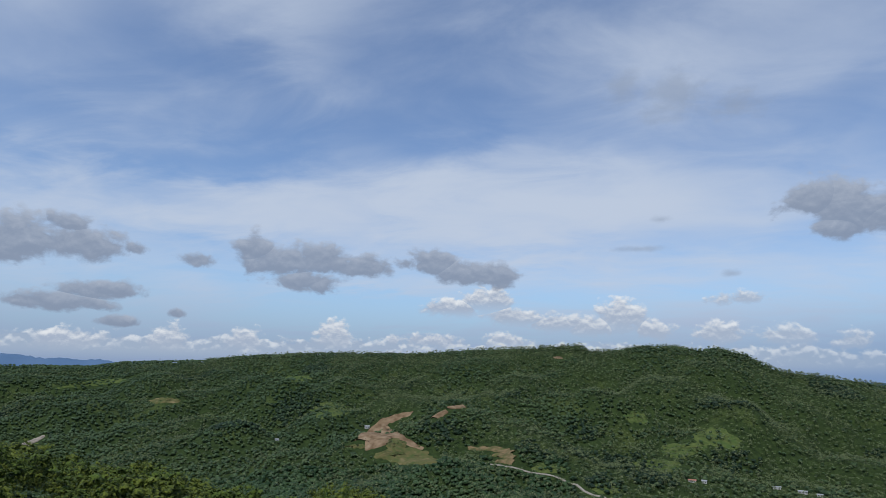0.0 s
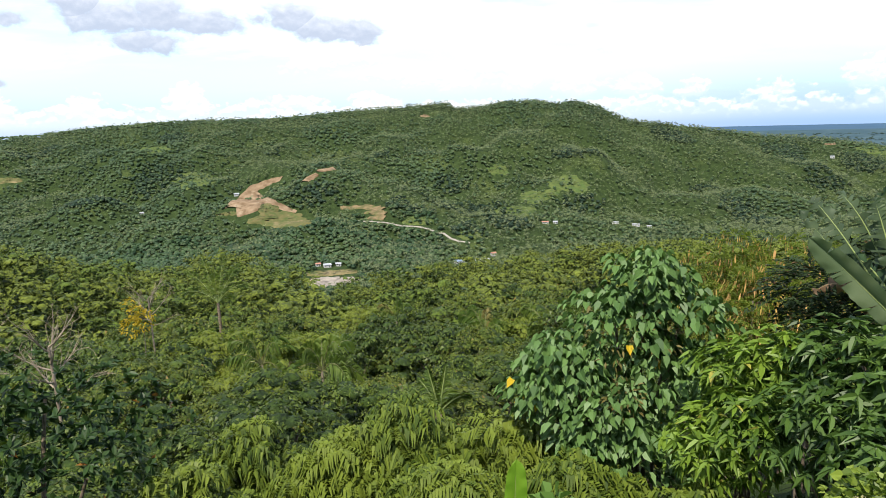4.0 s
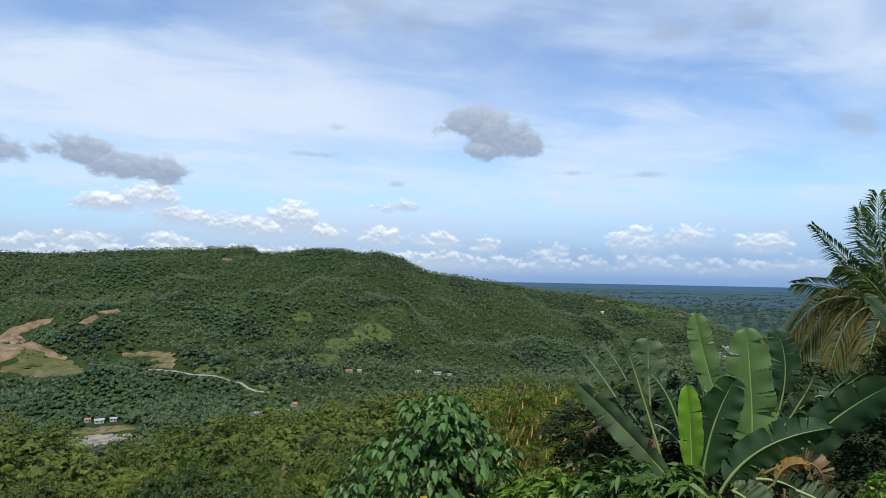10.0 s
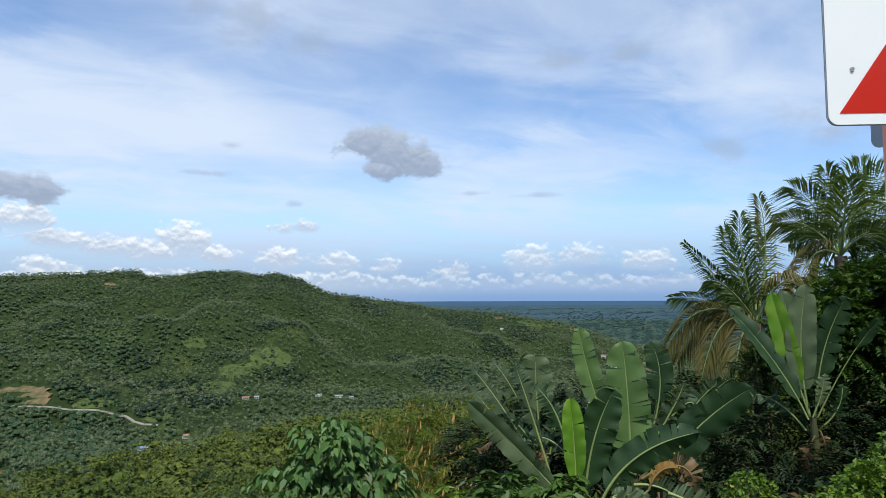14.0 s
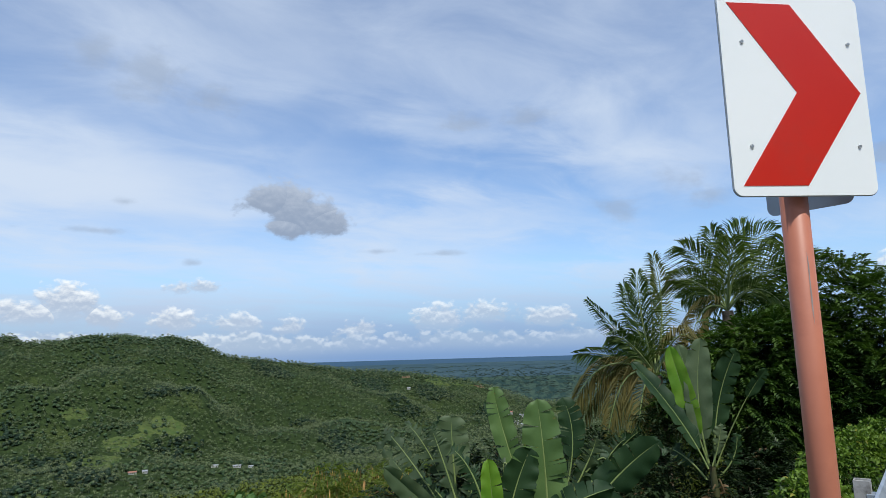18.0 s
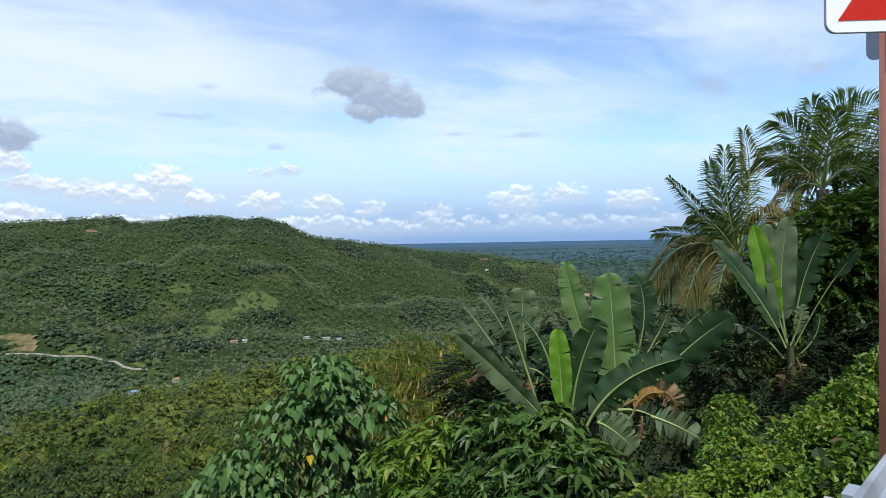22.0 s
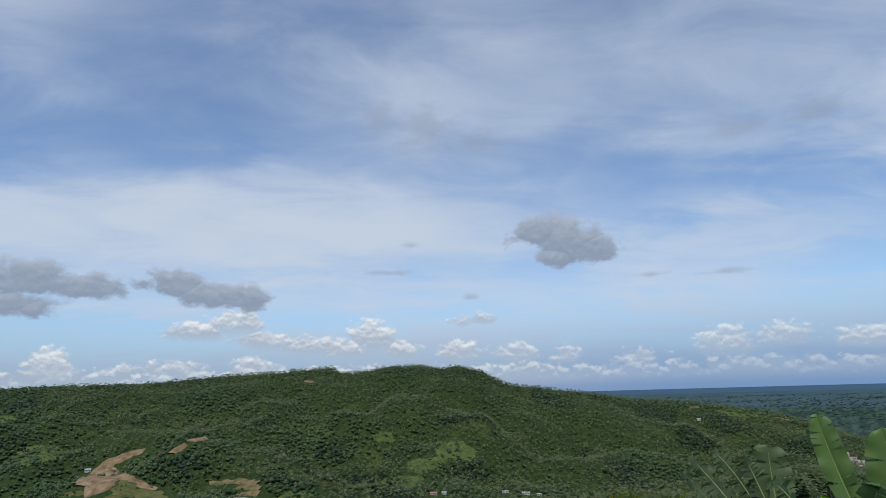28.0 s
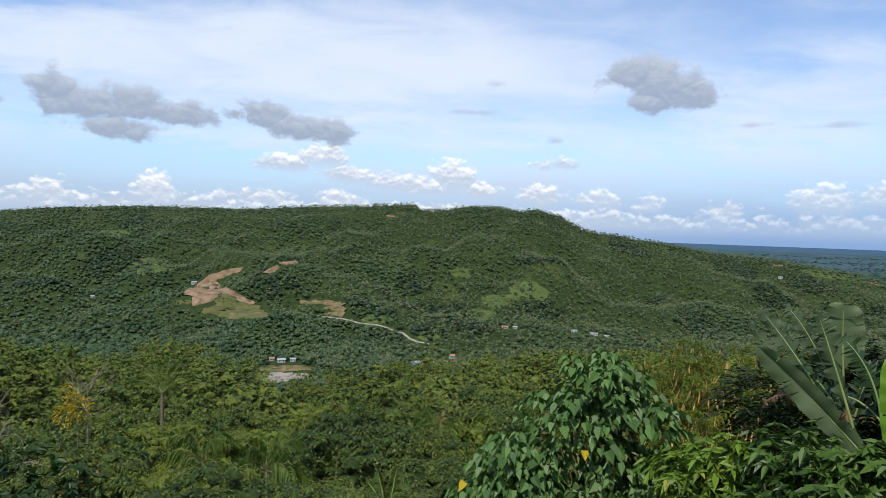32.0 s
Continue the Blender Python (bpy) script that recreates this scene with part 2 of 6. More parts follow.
grey_lit = ramp01(wt, calc(wt, "ADD", calc(wt, "MULTIPLY", grey_v, 0.35), calc(wt, "ADD", calc(wt, "MULTIPLY", calc(wt, "SUBTRACT", rag, rag_up), 1.3), calc(wt, "MULTIPLY", calc(wt, "SUBTRACT", fine, fine_up), 0.4))), -0.25, 0.75)
grey_col = blend(wt, grey_lit, (3.9, 4.7, 6.3), (6.7, 7.4, 8.8))
sky_col = blend(wt, calc(wt, "MULTIPLY", grey_a, 0.94), sky_col, grey_col)
# faint smudges and short dark streaks before the veil
smudge_a, smudge_in, smudge_v = clouds([
    (3.2, 23.4, 3.2, 2.6, 0.8), (7.6, 22.6, 4.8, 2.8, 0.95), (12.8, 21.6, 3.4, 1.9, 0.85), (34.9, 20.2, 3.2, 1.7, 0.8), (41.2, 20.4, 3.0, 1.5, 0.95), (48.4, 11.8, 3.4, 2.1, 0.8), (56.0, 12.3, 3.0, 1.4, 0.9),
    (53.8, 13.8, 3.4, 2.3, 0.75), (68.0, 13.4, 2.2, 1.9, 0.95), (6.1, 12.8, 1.3, 0.5, 0.9), (11.4, 8.1, 1.2, 0.5, 0.9), (3.9, 10.4, 4.0, 0.5, 0.75), (27.0, 9.2, 3.0, 0.45, 0.8), (32.3, 8.9, 4.0, 0.45, 0.8), (-1.5, 10.3, 2.4, 0.4, 0.6)],
    calc(wt, "ADD", calc(wt, "MULTIPLY", rag, 1.8), calc(wt, "MULTIPLY", streak, 0.6)), 0.0, 0.9, 1.2)
sky_col = blend(wt, calc(wt, "MULTIPLY", smudge_a, 0.50), sky_col, (4.6, 5.4, 6.9))
link(wt, sky_col, w_bg.inputs[0])


def polar(az, r, z=0.0):
    """A place by its bearing to the right of north, in degrees, its distance and its height."""
    return Vector((r * math.sin(radians(az)), r * math.cos(radians(az)), z))


def aloft(az, el, r):
    """The same by its height angle from the eye."""
    return polar(az, r, EYE + r * math.tan(radians(el)))


sun = new("sun", bpy.data.lights.new("sun", "SUN"))
sun.data.energy, sun.data.angle, sun.data.color = 4.8, radians(0.6), (1.0, 0.965, 0.89)
sun.matrix_world = look(polar(SUN_AZ, 60, 60 * math.tan(radians(SUN_EL))), (0, 0, 0))

# ---- materials ----
def material(name, rough=0.7, metal=0.0):
    m = bpy.data.materials.new(name)
    m.use_nodes = True
    nt = m.node_tree
    b = nt.nodes["Principled BSDF"]
    b.inputs["Roughness"].default_value, b.inputs["Metallic"].default_value = rough, metal
    return m, nt, b


def place(nt):
    n = nt.nodes.new("ShaderNodeNewGeometry")
    return n.outputs["Position"], n.outputs["Random Per Island"]


def own(nt):
    return nt.nodes.new("ShaderNodeTexCoord").outputs["Object"]


def bump(nt, b, height, strength=0.4, distance=0.02):
    n = nt.nodes.new("ShaderNodeBump")
    n.inputs["Strength"].default_value, n.inputs["Distance"].default_value = strength, distance
    link(nt, height, n.inputs["Height"])
    link(nt, n.outputs[0], b.inputs["Normal"])


def leaf_material(name, dark, mid, bright, patch=0.02, rough=0.5, through_light=0.3, odd=None, odd_share=0.06, grain=0.0, gloss=0.2):
    """Foliage: a tint from leaf to leaf, a slower one from plant to plant, and light that comes through the blade."""
    dark, mid, bright = ((c[0] * 0.77, c[1] * 0.785, c[2] * 0.79) for c in (dark, mid, bright))
    m, nt, b = material(name, rough)
    pos, isle = place(nt)
    slow = fbm(nt, pos, patch, 3.0)
    col = blend(nt, isle, dark, mid)
    col = blend(nt, calc(nt, "MULTIPLY", ramp01(nt, slow, 0.38, 0.68), 0.8), col, bright)
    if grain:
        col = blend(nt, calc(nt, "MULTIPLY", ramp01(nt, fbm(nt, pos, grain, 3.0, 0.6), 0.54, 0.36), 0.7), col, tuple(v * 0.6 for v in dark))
    if odd:
        col = blend(nt, calc(nt, "GREATER_THAN", isle, 1 - odd_share), col, odd)
    link(nt, col, b.inputs["Base Color"])
    b.inputs["Specular IOR Level"].default_value = gloss
    t = nt.nodes.new("ShaderNodeBsdfTranslucent")
    link(nt, blend(nt, 1.0, col, (1.3, 1.5, 0.6), "MULTIPLY"), t.inputs[0])
    mix = nt.nodes.new("ShaderNodeMixShader")
    mix.inputs[0].default_value = through_light
    link(nt, b.outputs[0], mix.inputs[1])
    link(nt, t.outputs[0], mix.inputs[2])
    link(nt, mix.outputs[0], nt.nodes["Material Output"].inputs[0])
    return m


def plain_material(name, a, b_col, scale=6.0, rough=0.7, metal=0.0, relief=0.3, depth=0.01, stain=None, stain_scale=1.2):
    m, nt, b = material(name, rough, metal)
    o = own(nt)
    n = fbm(nt, o, scale, 7.0)
    col = blend(nt, ramp01(nt, n, 0.3, 0.7), a, b_col)
    if stain:
        col = blend(nt, ramp01(nt, fbm(nt, o, stain_scale, 6.0, 0.65), 0.52, 0.7), col, stain)
    link(nt, col, b.inputs["Base Color"])
    if rough >= 0.9:
        b.inputs["Specular IOR Level"].default_value = 0.1
    bump(nt, b, n, relief, depth)
    return m


MAT_GROUND, nt, b = material("undergrowth", 0.9)
pos, isle = place(nt)
g1, g2, g3 = fbm(nt, pos, 0.012, 5.0), fbm(nt, pos, 0.11, 6.0), fbm(nt, pos, 1.4, 5.0)
col = blend(nt, ramp01(nt, g2, 0.35, 0.65), (0.018, 0.032, 0.010), (0.036, 0.058, 0.017))
col = blend(nt, calc(nt, "MULTIPLY", ramp01(nt, g1, 0.54, 0.68), 0.6), col, (0.075, 0.098, 0.028))
col = blend(nt, calc(nt, "MULTIPLY", ramp01(nt, g3, 0.5, 0.75), 0.5), col, (0.035, 0.035, 0.018))
col = blend(nt, ramp01(nt, fbm(nt, pos, 0.34, 4.0, 0.65), 0.54, 0.38), col, (0.021, 0.036, 0.010))
link(nt, col, b.inputs["Base Color"])
b.inputs["Specular IOR Level"].default_value = 0.1
bump(nt, b, calc(nt, "ADD", calc(nt, "MULTIPLY", fbm(nt, pos, 0.22, 4.0), 6.0), g3), 0.8, 0.5)

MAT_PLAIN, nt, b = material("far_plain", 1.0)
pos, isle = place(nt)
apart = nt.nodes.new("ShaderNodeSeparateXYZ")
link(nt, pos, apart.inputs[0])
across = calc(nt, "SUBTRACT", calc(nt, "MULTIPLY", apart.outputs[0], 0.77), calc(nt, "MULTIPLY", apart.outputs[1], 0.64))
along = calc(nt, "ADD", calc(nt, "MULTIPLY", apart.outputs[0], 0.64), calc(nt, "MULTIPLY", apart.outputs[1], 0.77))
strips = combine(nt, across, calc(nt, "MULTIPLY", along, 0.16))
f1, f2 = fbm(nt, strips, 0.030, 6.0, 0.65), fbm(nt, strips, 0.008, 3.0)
# fields between groves, greener inland; their blue cast is haze put into the colour
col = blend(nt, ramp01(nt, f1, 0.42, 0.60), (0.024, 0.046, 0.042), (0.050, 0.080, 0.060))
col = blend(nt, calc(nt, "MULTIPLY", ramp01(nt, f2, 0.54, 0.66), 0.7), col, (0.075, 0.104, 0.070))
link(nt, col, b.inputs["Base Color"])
b.inputs["Specular IOR Level"].default_value = 0.0

# the plain further out, with more haze mixed into its colour
MAT_HAZED_PLAIN = plain_material("hazed_plain", (0.030, 0.060, 0.076), (0.042, 0.076, 0.088), 0.012, 1.0, 0, 0.0, 0.1, (0.050, 0.086, 0.094), 0.006)
# hill greens carry extra blue, painted in for the haze of distance
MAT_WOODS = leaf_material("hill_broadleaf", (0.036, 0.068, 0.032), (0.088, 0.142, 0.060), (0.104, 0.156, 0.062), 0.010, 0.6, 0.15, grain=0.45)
MAT_PALMS = leaf_material("hill_palms", (0.046, 0.070, 0.033), (0.194, 0.226, 0.104), (0.136, 0.170, 0.072), 0.008, 0.5, 0.15)
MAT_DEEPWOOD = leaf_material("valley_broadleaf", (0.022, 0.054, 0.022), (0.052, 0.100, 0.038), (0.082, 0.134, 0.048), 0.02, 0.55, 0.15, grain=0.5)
# grove green pulled towards the haze-tinted plain
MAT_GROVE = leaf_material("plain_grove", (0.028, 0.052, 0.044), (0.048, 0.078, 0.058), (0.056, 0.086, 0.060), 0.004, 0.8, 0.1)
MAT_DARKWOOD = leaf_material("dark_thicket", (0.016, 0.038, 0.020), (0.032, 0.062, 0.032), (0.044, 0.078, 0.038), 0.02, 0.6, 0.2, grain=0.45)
MAT_CANOPY = leaf_material("slope_canopy", (0.018, 0.034, 0.006), (0.122, 0.148, 0.020), (0.142, 0.168, 0.022), 0.13, 0.5, 0.15, (0.17, 0.11, 0.03), 0.015)
MAT_CANOPY2 = leaf_material("slope_canopy_dark", (0.012, 0.028, 0.006), (0.086, 0.122, 0.017), (0.105, 0.148, 0.020), 0.15, 0.45, 0.14)
MAT_BARK = plain_material("bark", (0.10, 0.075, 0.05), (0.21, 0.17, 0.125), 9.0, 0.9, 0, 0.6, 0.02)
MAT_DRY = plain_material("dry_twigs", (0.15, 0.12, 0.09), (0.25, 0.21, 0.16), 8.0, 0.9, 0, 0.3, 0.01)
MAT_EARTH = plain_material("cut_earth", (0.120, 0.078, 0.044), (0.240, 0.170, 0.108), 0.07, 0.95, 0, 1.0, 2.4, (0.29, 0.225, 0.15), 0.03)
MAT_TERRACE = plain_material("terraced_earth", (0.075, 0.075, 0.03), (0.19, 0.135, 0.075), 0.11, 0.95, 0, 0.9, 1.2, (0.08, 0.10, 0.03), 0.06)
MAT_FIELD = plain_material("dry_field", (0.115, 0.10, 0.042), (0.060, 0.082, 0.026), 0.10, 0.95, 0, 0.5, 0.5, (0.19, 0.15, 0.08), 0.03)
MAT_MEADOW = plain_material("bright_meadow", (0.050, 0.080, 0.022), (0.088, 0.110, 0.034), 0.10, 0.95, 0, 0.6, 0.8, (0.050, 0.084, 0.024), 0.04)
MAT_GRAVEL = plain_material("river_gravel", (0.21, 0.18, 0.15), (0.28, 0.245, 0.205), 0.12, 0.95, 0, 0.6, 0.5, (0.14, 0.125, 0.11), 0.04)
# outermost land, no water: its blue is painted haze
MAT_HAZED_RIM = plain_material("hazed_rim", (0.034, 0.074, 0.122), (0.040, 0.082, 0.130), 0.002, 0.9, 0, 0.0, 0.1)
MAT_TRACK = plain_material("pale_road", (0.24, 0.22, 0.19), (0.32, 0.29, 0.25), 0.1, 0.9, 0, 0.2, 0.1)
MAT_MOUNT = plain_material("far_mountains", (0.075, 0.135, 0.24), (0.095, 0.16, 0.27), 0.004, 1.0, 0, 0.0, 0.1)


# ---- mesh helpers ----
def npmesh(name, V, F, mat, smooth=False):
    """A mesh from arrays of corners and of faces that all have the same number of sides."""
    V, F = np.asarray(V, dtype=np.float32).reshape(-1, 3), np.asarray(F, dtype=np.int32)
    me = bpy.data.meshes.new(name)
    me.vertices.add(len(V))
    me.vertices.foreach_set("co", V.ravel())
    n, k = F.shape
    me.loops.add(n * k)
    me.loops.foreach_set("vertex_index", F.ravel())
    me.polygons.add(n)
    me.polygons.foreach_set("loop_start", np.arange(0, n * k, k, dtype=np.int32))
    me.polygons.foreach_set("use_smooth", np.full(n, smooth))
    me.update(calc_edges=True)
    me.materials.append(mat)
    return me


def thing(name, at, label, category, group="", kind=""):
    ob = new(name)
    ob.empty_display_size = 0.2
    ob.location = at
    return tagged(ob, label, category, group, kind)


def hang(name, me, parent, label=""):
    """A mesh as a part of a thing; its corners are given from the thing's base."""
    ob = new(name, me)
    ob.parent = parent
    return tagged(ob, label)


def part(name, bm, mat, parent, label="", smooth=False):
    me = bpy.data.meshes.new(name)
    bm.to_mesh(me)
    bm.free()
    for p in me.polygons:
        p.use_smooth = smooth
    me.materials.append(mat)
    return hang(name, me, parent, label)


def unit(v):
    return v / np.maximum(np.linalg.norm(v, axis=-1, keepdims=True), 1e-9)


def blades(C, D, length, width, rng, sag=0.25, side=None):
    """Leaves: from each place C along D, as folded diamonds that droop. Returns corners and faces."""
    n = len(C)
    D = unit(D)
    ref = rng.normal(size=(n, 3)) if side is None else side
    S = unit(np.cross(D, ref))
    up = unit(np.cross(S, D))
    L = np.asarray(length)[..., None] * np.ones((n, 1))
    W = np.asarray(width)[..., None] * np.ones((n, 1))
    mid = C + D * L * 0.45
    tip = C + D * L - np.array([0, 0, 1.0]) * L * sag
    V = np.stack([C, mid + S * W * 0.5 + up * W * 0.15, tip, mid - S * W * 0.5 + up * W * 0.15], axis=1)
    return V.reshape(-1, 3), np.arange(4 * n).reshape(n, 4)


def join(parts_):
    Vs, Fs, k = [], [], 0
    for V, F in parts_:
        Vs.append(V)
        Fs.append(F + k)
        k += len(V)
    return np.concatenate(Vs), np.concatenate(Fs)


def tube(points, radii, sides=6):
    """A tapered round stem along points."""
    P, n = np.asarray(points, float), len(points)
    T = unit(np.gradient(P, axis=0))
    ref = np.where(np.abs(T[:, 2:3]) > 0.9, [[1.0, 0, 0]], [[0, 0, 1.0]])
    A = unit(np.cross(T, ref))
    B = np.cross(T, A)
    ang = np.linspace(0, 2 * np.pi, sides, endpoint=False)
    R = np.asarray(radii, float)[:, None, None]
    V = P[:, None] + R * (np.cos(ang)[None, :, None] * A[:, None] + np.sin(ang)[None, :, None] * B[:, None])
    i, j = np.meshgrid(np.arange(n - 1), np.arange(sides), indexing="ij")
    a, b2 = i * sides + j, i * sides + (j + 1) % sides
    F = np.stack([a, b2, b2 + sides, a + sides], -1).reshape(-1, 4)
    return V.reshape(-1, 3), F


def bend(a, b, c, n=8):
    """Points along a curve from a over b to c."""
    t = np.linspace(0, 1, n)[:, None]
    a, b, c = (np.asarray(v, float) for v in (a, b, c))
    return (1 - t) ** 2 * a + 2 * t * (1 - t) * b + t ** 2 * c


# ---- the lie of the land ----
SKYLINE = [(-75, -0.3), (-50, -0.2), (-41, -0.2), (-38.5, 0.2), (-33, 0.45), (-29.5, 0.9), (-24, 1.3), (-15, 1.45), (-10, 1.85), (-5, 2.1), (-0.9, 2.45), (-0.1, 1.9),
           (2.2, 2.05), (4.3, 2.4), (6.7, 2.4), (8.6, 2.05), (9.9, 2.3), (12, 1.75), (14.5, 0.5), (17, 0.2), (21, -0.35), (24.4, -0.9), (29.2, -1.25), (35.4, -2.25),
           (40.4, -4.0), (60, -4.3), (90, -4.3)]
CREST = [(-75, -16), (-50, -17), (-45, -18), (-40, -22), (-34, -24), (-32, -28), (-28, -32), (-21, -30), (-15, -35), (-13.5, -41), (-9, -40), (-5, -38), (1, -36), (7, -31),
         (15, -29), (27, -28), (40, -26), (60, -22), (90, -15)]


def column(rows):
    a = np.array(rows)
    return lambda az: np.interp(az, a[:, 0], a[:, 1])


skyline, crest_z = column(SKYLINE), column(CREST)
valley_r = column([(-75, 1700), (-60, 1500), (-45, 1350), (-30, 1050), (-15, 850), (0, 870), (10, 1000), (20, 1150), (30, 1400), (36, 1600), (42, 1800), (60, 2000), (90, 2200)])
ridge_r = column([(-75, 2700), (-60, 2600), (-45, 2450), (-30, 2100), (-15, 1850), (0, 1750), (10, 1750), (20, 1800), (30, 1950), (36, 2000), (42, 2100), (60, 2400), (90, 2600)])
VALLEY = -178.0
RAIL_P, RAIL_D = np.array([2.38, 1.28]), np.array([0.935, 0.354])
RAIL_N = np.array([-RAIL_D[1], RAIL_D[0]])
TREE_TOP = 9.0


def waves(x, y, size, seed):
    """Smooth hills and hollows of about that size, between -1 and 1."""
    r = np.random.RandomState(seed)
    s = 0
    for i in range(7):
        a, p = r.uniform(0, 6.283), r.uniform(0, 6.283)
        k = 6.283 / (size * r.uniform(0.6, 1.7))
        s = s + np.sin((x * np.cos(a) + y * np.sin(a)) * k + p)
    return s / 3.6


def ground_z(x, y):
    x, y = np.asarray(x, float), np.asarray(y, float)
    r = np.hypot(x, y)
    az = np.degrees(np.arctan2(x, y))
    s = (x - RAIL_P[0]) * RAIL_N[0] + (y - RAIL_P[1]) * RAIL_N[1]
    near = np.interp(s, [-40, -16, -9, -8, 0.3, 0.7, 2, 5, 10, 20, 40, 60, 120], [16, 5.5, 0.4, -0.06, -0.06, -0.3, -1.3, -3.5, -7.6, -14.0, -20.5, -25, -33])
    near = near + 0.25 * waves(x, y, 5.0, 3) * np.clip((s - 1) / 4, 0, 1)
    rv, rr = valley_r(az), ridge_r(az)
    zr = EYE + np.tan(np.radians(skyline(az))) * rr - TREE_TOP
    zc = crest_z(az) - 7
    far = np.where(r < 150, zc + (150 - r) * 0.16, zc - (r - 150) ** 1.0 * 0.10 - np.clip(r - 190, 0, None) * 0.16)
    u = np.clip((r - rv) / (rr - rv), 0, 1)
    hill = VALLEY + (zr - VALLEY) * u ** 1.25
    hill = hill + (waves(x, y, 280, 11) * 25 + waves(x, y, 120, 12) * 11) * 4 * u * (1 - u) * np.clip((rr - r) / 200, 0, 1)
    back = np.clip((r - rr) / 520, 0, 1)
    plain = np.interp(r, [0, 2400, 3200, 4100, 4700, 4990], [-186, -184, -160, -98, -50, -27])
    hill = np.where(r > rr, zr + (plain - zr) * back * back * (3 - 2 * back), hill)
    far = np.maximum(far, np.where(r > 300, VALLEY + 4 * waves(x, y, 150, 14), -999))
    far = np.where(r > rv, np.maximum(hill, VALLEY), far)
    w = np.clip((r - 55) / 75, 0, 1)
    w = w * w * (3 - 2 * w)
    return np.where(s > 0, near * (1 - w) + far * w, np.where(r < 140, near, np.maximum(near, far)))


def ground_sheet():
    az = np.concatenate([np.arange(-180, -78, 6.0), np.arange(-78, 88, 0.55), np.arange(88, 180, 6.0)])
    r = np.concatenate([np.linspace(0.4, 8, 20), np.geomspace(8.5, 300, 60), np.linspace(312, 820, 26), np.linspace(840, 2150, 80), np.geomspace(2200, 4990, 34)])
    A, Rr = np.meshgrid(np.radians(az), r, indexing="ij")
    X, Y = Rr * np.sin(A), Rr * np.cos(A)
    Z = ground_z(X, Y)
    na, nr = A.shape
    V = np.stack([X, Y, Z], -1).reshape(-1, 3)
    i, j = np.meshgrid(np.arange(na), np.arange(nr - 1), indexing="ij")
    a, b2 = i * nr + j, ((i + 1) % na) * nr + j
    F = np.stack([a, a + 1, b2 + 1, b2], -1).reshape(-1, 4)
    me = npmesh("ground", V, F, MAT_GROUND, True)
    # rings further out take colours with more haze in them
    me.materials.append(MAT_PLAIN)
    me.materials.append(MAT_HAZED_RIM)
    me.materials.append(MAT_HAZED_PLAIN)
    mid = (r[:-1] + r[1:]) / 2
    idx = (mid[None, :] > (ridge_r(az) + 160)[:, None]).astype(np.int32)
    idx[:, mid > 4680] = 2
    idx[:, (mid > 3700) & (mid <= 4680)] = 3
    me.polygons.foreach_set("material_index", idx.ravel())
    return tagged(new("ground", me), "green valley, wooded hills and a hazy far plain", "ground", kind="structure")


ground_sheet()


# ---- clearings: bearing, height angle from the eye, half width and half height in degrees, turn in degrees ----
FAR_R = np.arange(560.0, 2700.0, 5.0)


def reach_all(az, el):
    """How far the land lies along rays from the eye that leave the near slope behind."""
    az, el = np.radians(np.atleast_1d(az))[:, None], np.radians(np.atleast_1d(el))[:, None]
    over = ground_z(FAR_R * np.sin(az), FAR_R * np.cos(az)) + 2 > EYE + FAR_R * np.tan(el)
    return np.where(over.any(1), FAR_R[np.argmax(over, 1)], 2000.0)


def reach(az, el):
    return float(reach_all(az, el)[0])


SPOTS = [
    ("dry_field", MAT_FIELD, -15.7, -7.25, 2.7, 0.70, -3), ("dry_field", MAT_FIELD, -16.6, -6.3, 1.0, 0.45, 0), ("dry_field", MAT_FIELD, -19.6, -6.55, 1.3, 0.14, 0), ("meadow", MAT_MEADOW, 9.6, -4.9, 1.9, 0.75, -6),
    ("meadow", MAT_MEADOW, 7.0, -5.9, 1.9, 0.6, 8), ("meadow", MAT_MEADOW, 5.2, -7.2, 1.9, 0.5, 0), ("meadow", MAT_MEADOW, 0.9, -9.3, 1.3, 0.35, 0), ("meadow", MAT_MEADOW, -3.6, -7.9, 1.6, 0.4, 0),
    ("dry_field", MAT_FIELD, -35.4, -2.9, 1.2, 0.22, 0), ("meadow", MAT_MEADOW, -40.5, -1.6, 2.6, 0.22, 8), ("bare_slope", MAT_EARTH, -2.8, 1.2, 0.42, 0.10, 0),
    ("bare_slope", MAT_EARTH, 35.5, -2.65, 0.62, 0.12, -18), ("bare_slope", MAT_EARTH, 29.3, -1.75, 0.4, 0.10, 0), ("meadow", MAT_MEADOW, -22.4, -3.6, 1.7, 0.7, 6), ("meadow", MAT_MEADOW, -25.0, -1.0, 1.2, 0.25, 0),
    ("river_bed", MAT_GRAVEL, -11.6, -12.85, 2.5, 0.45, 0), ("dry_field", MAT_FIELD, -11.6, -12.1, 2.5, 0.24, 0),
    ("river_bed", MAT_GRAVEL, -44.2, -5.8, 1.1, 0.16, 24), ("river_bed", MAT_GRAVEL, -48.6, -5.8, 2.2, 0.16, 0),
    ("meadow", MAT_MEADOW, 33.0, -2.3, 2.4, 0.3, -6), ("meadow", MAT_MEADOW, 3.5, -3.6, 1.0, 0.5, 0),
]
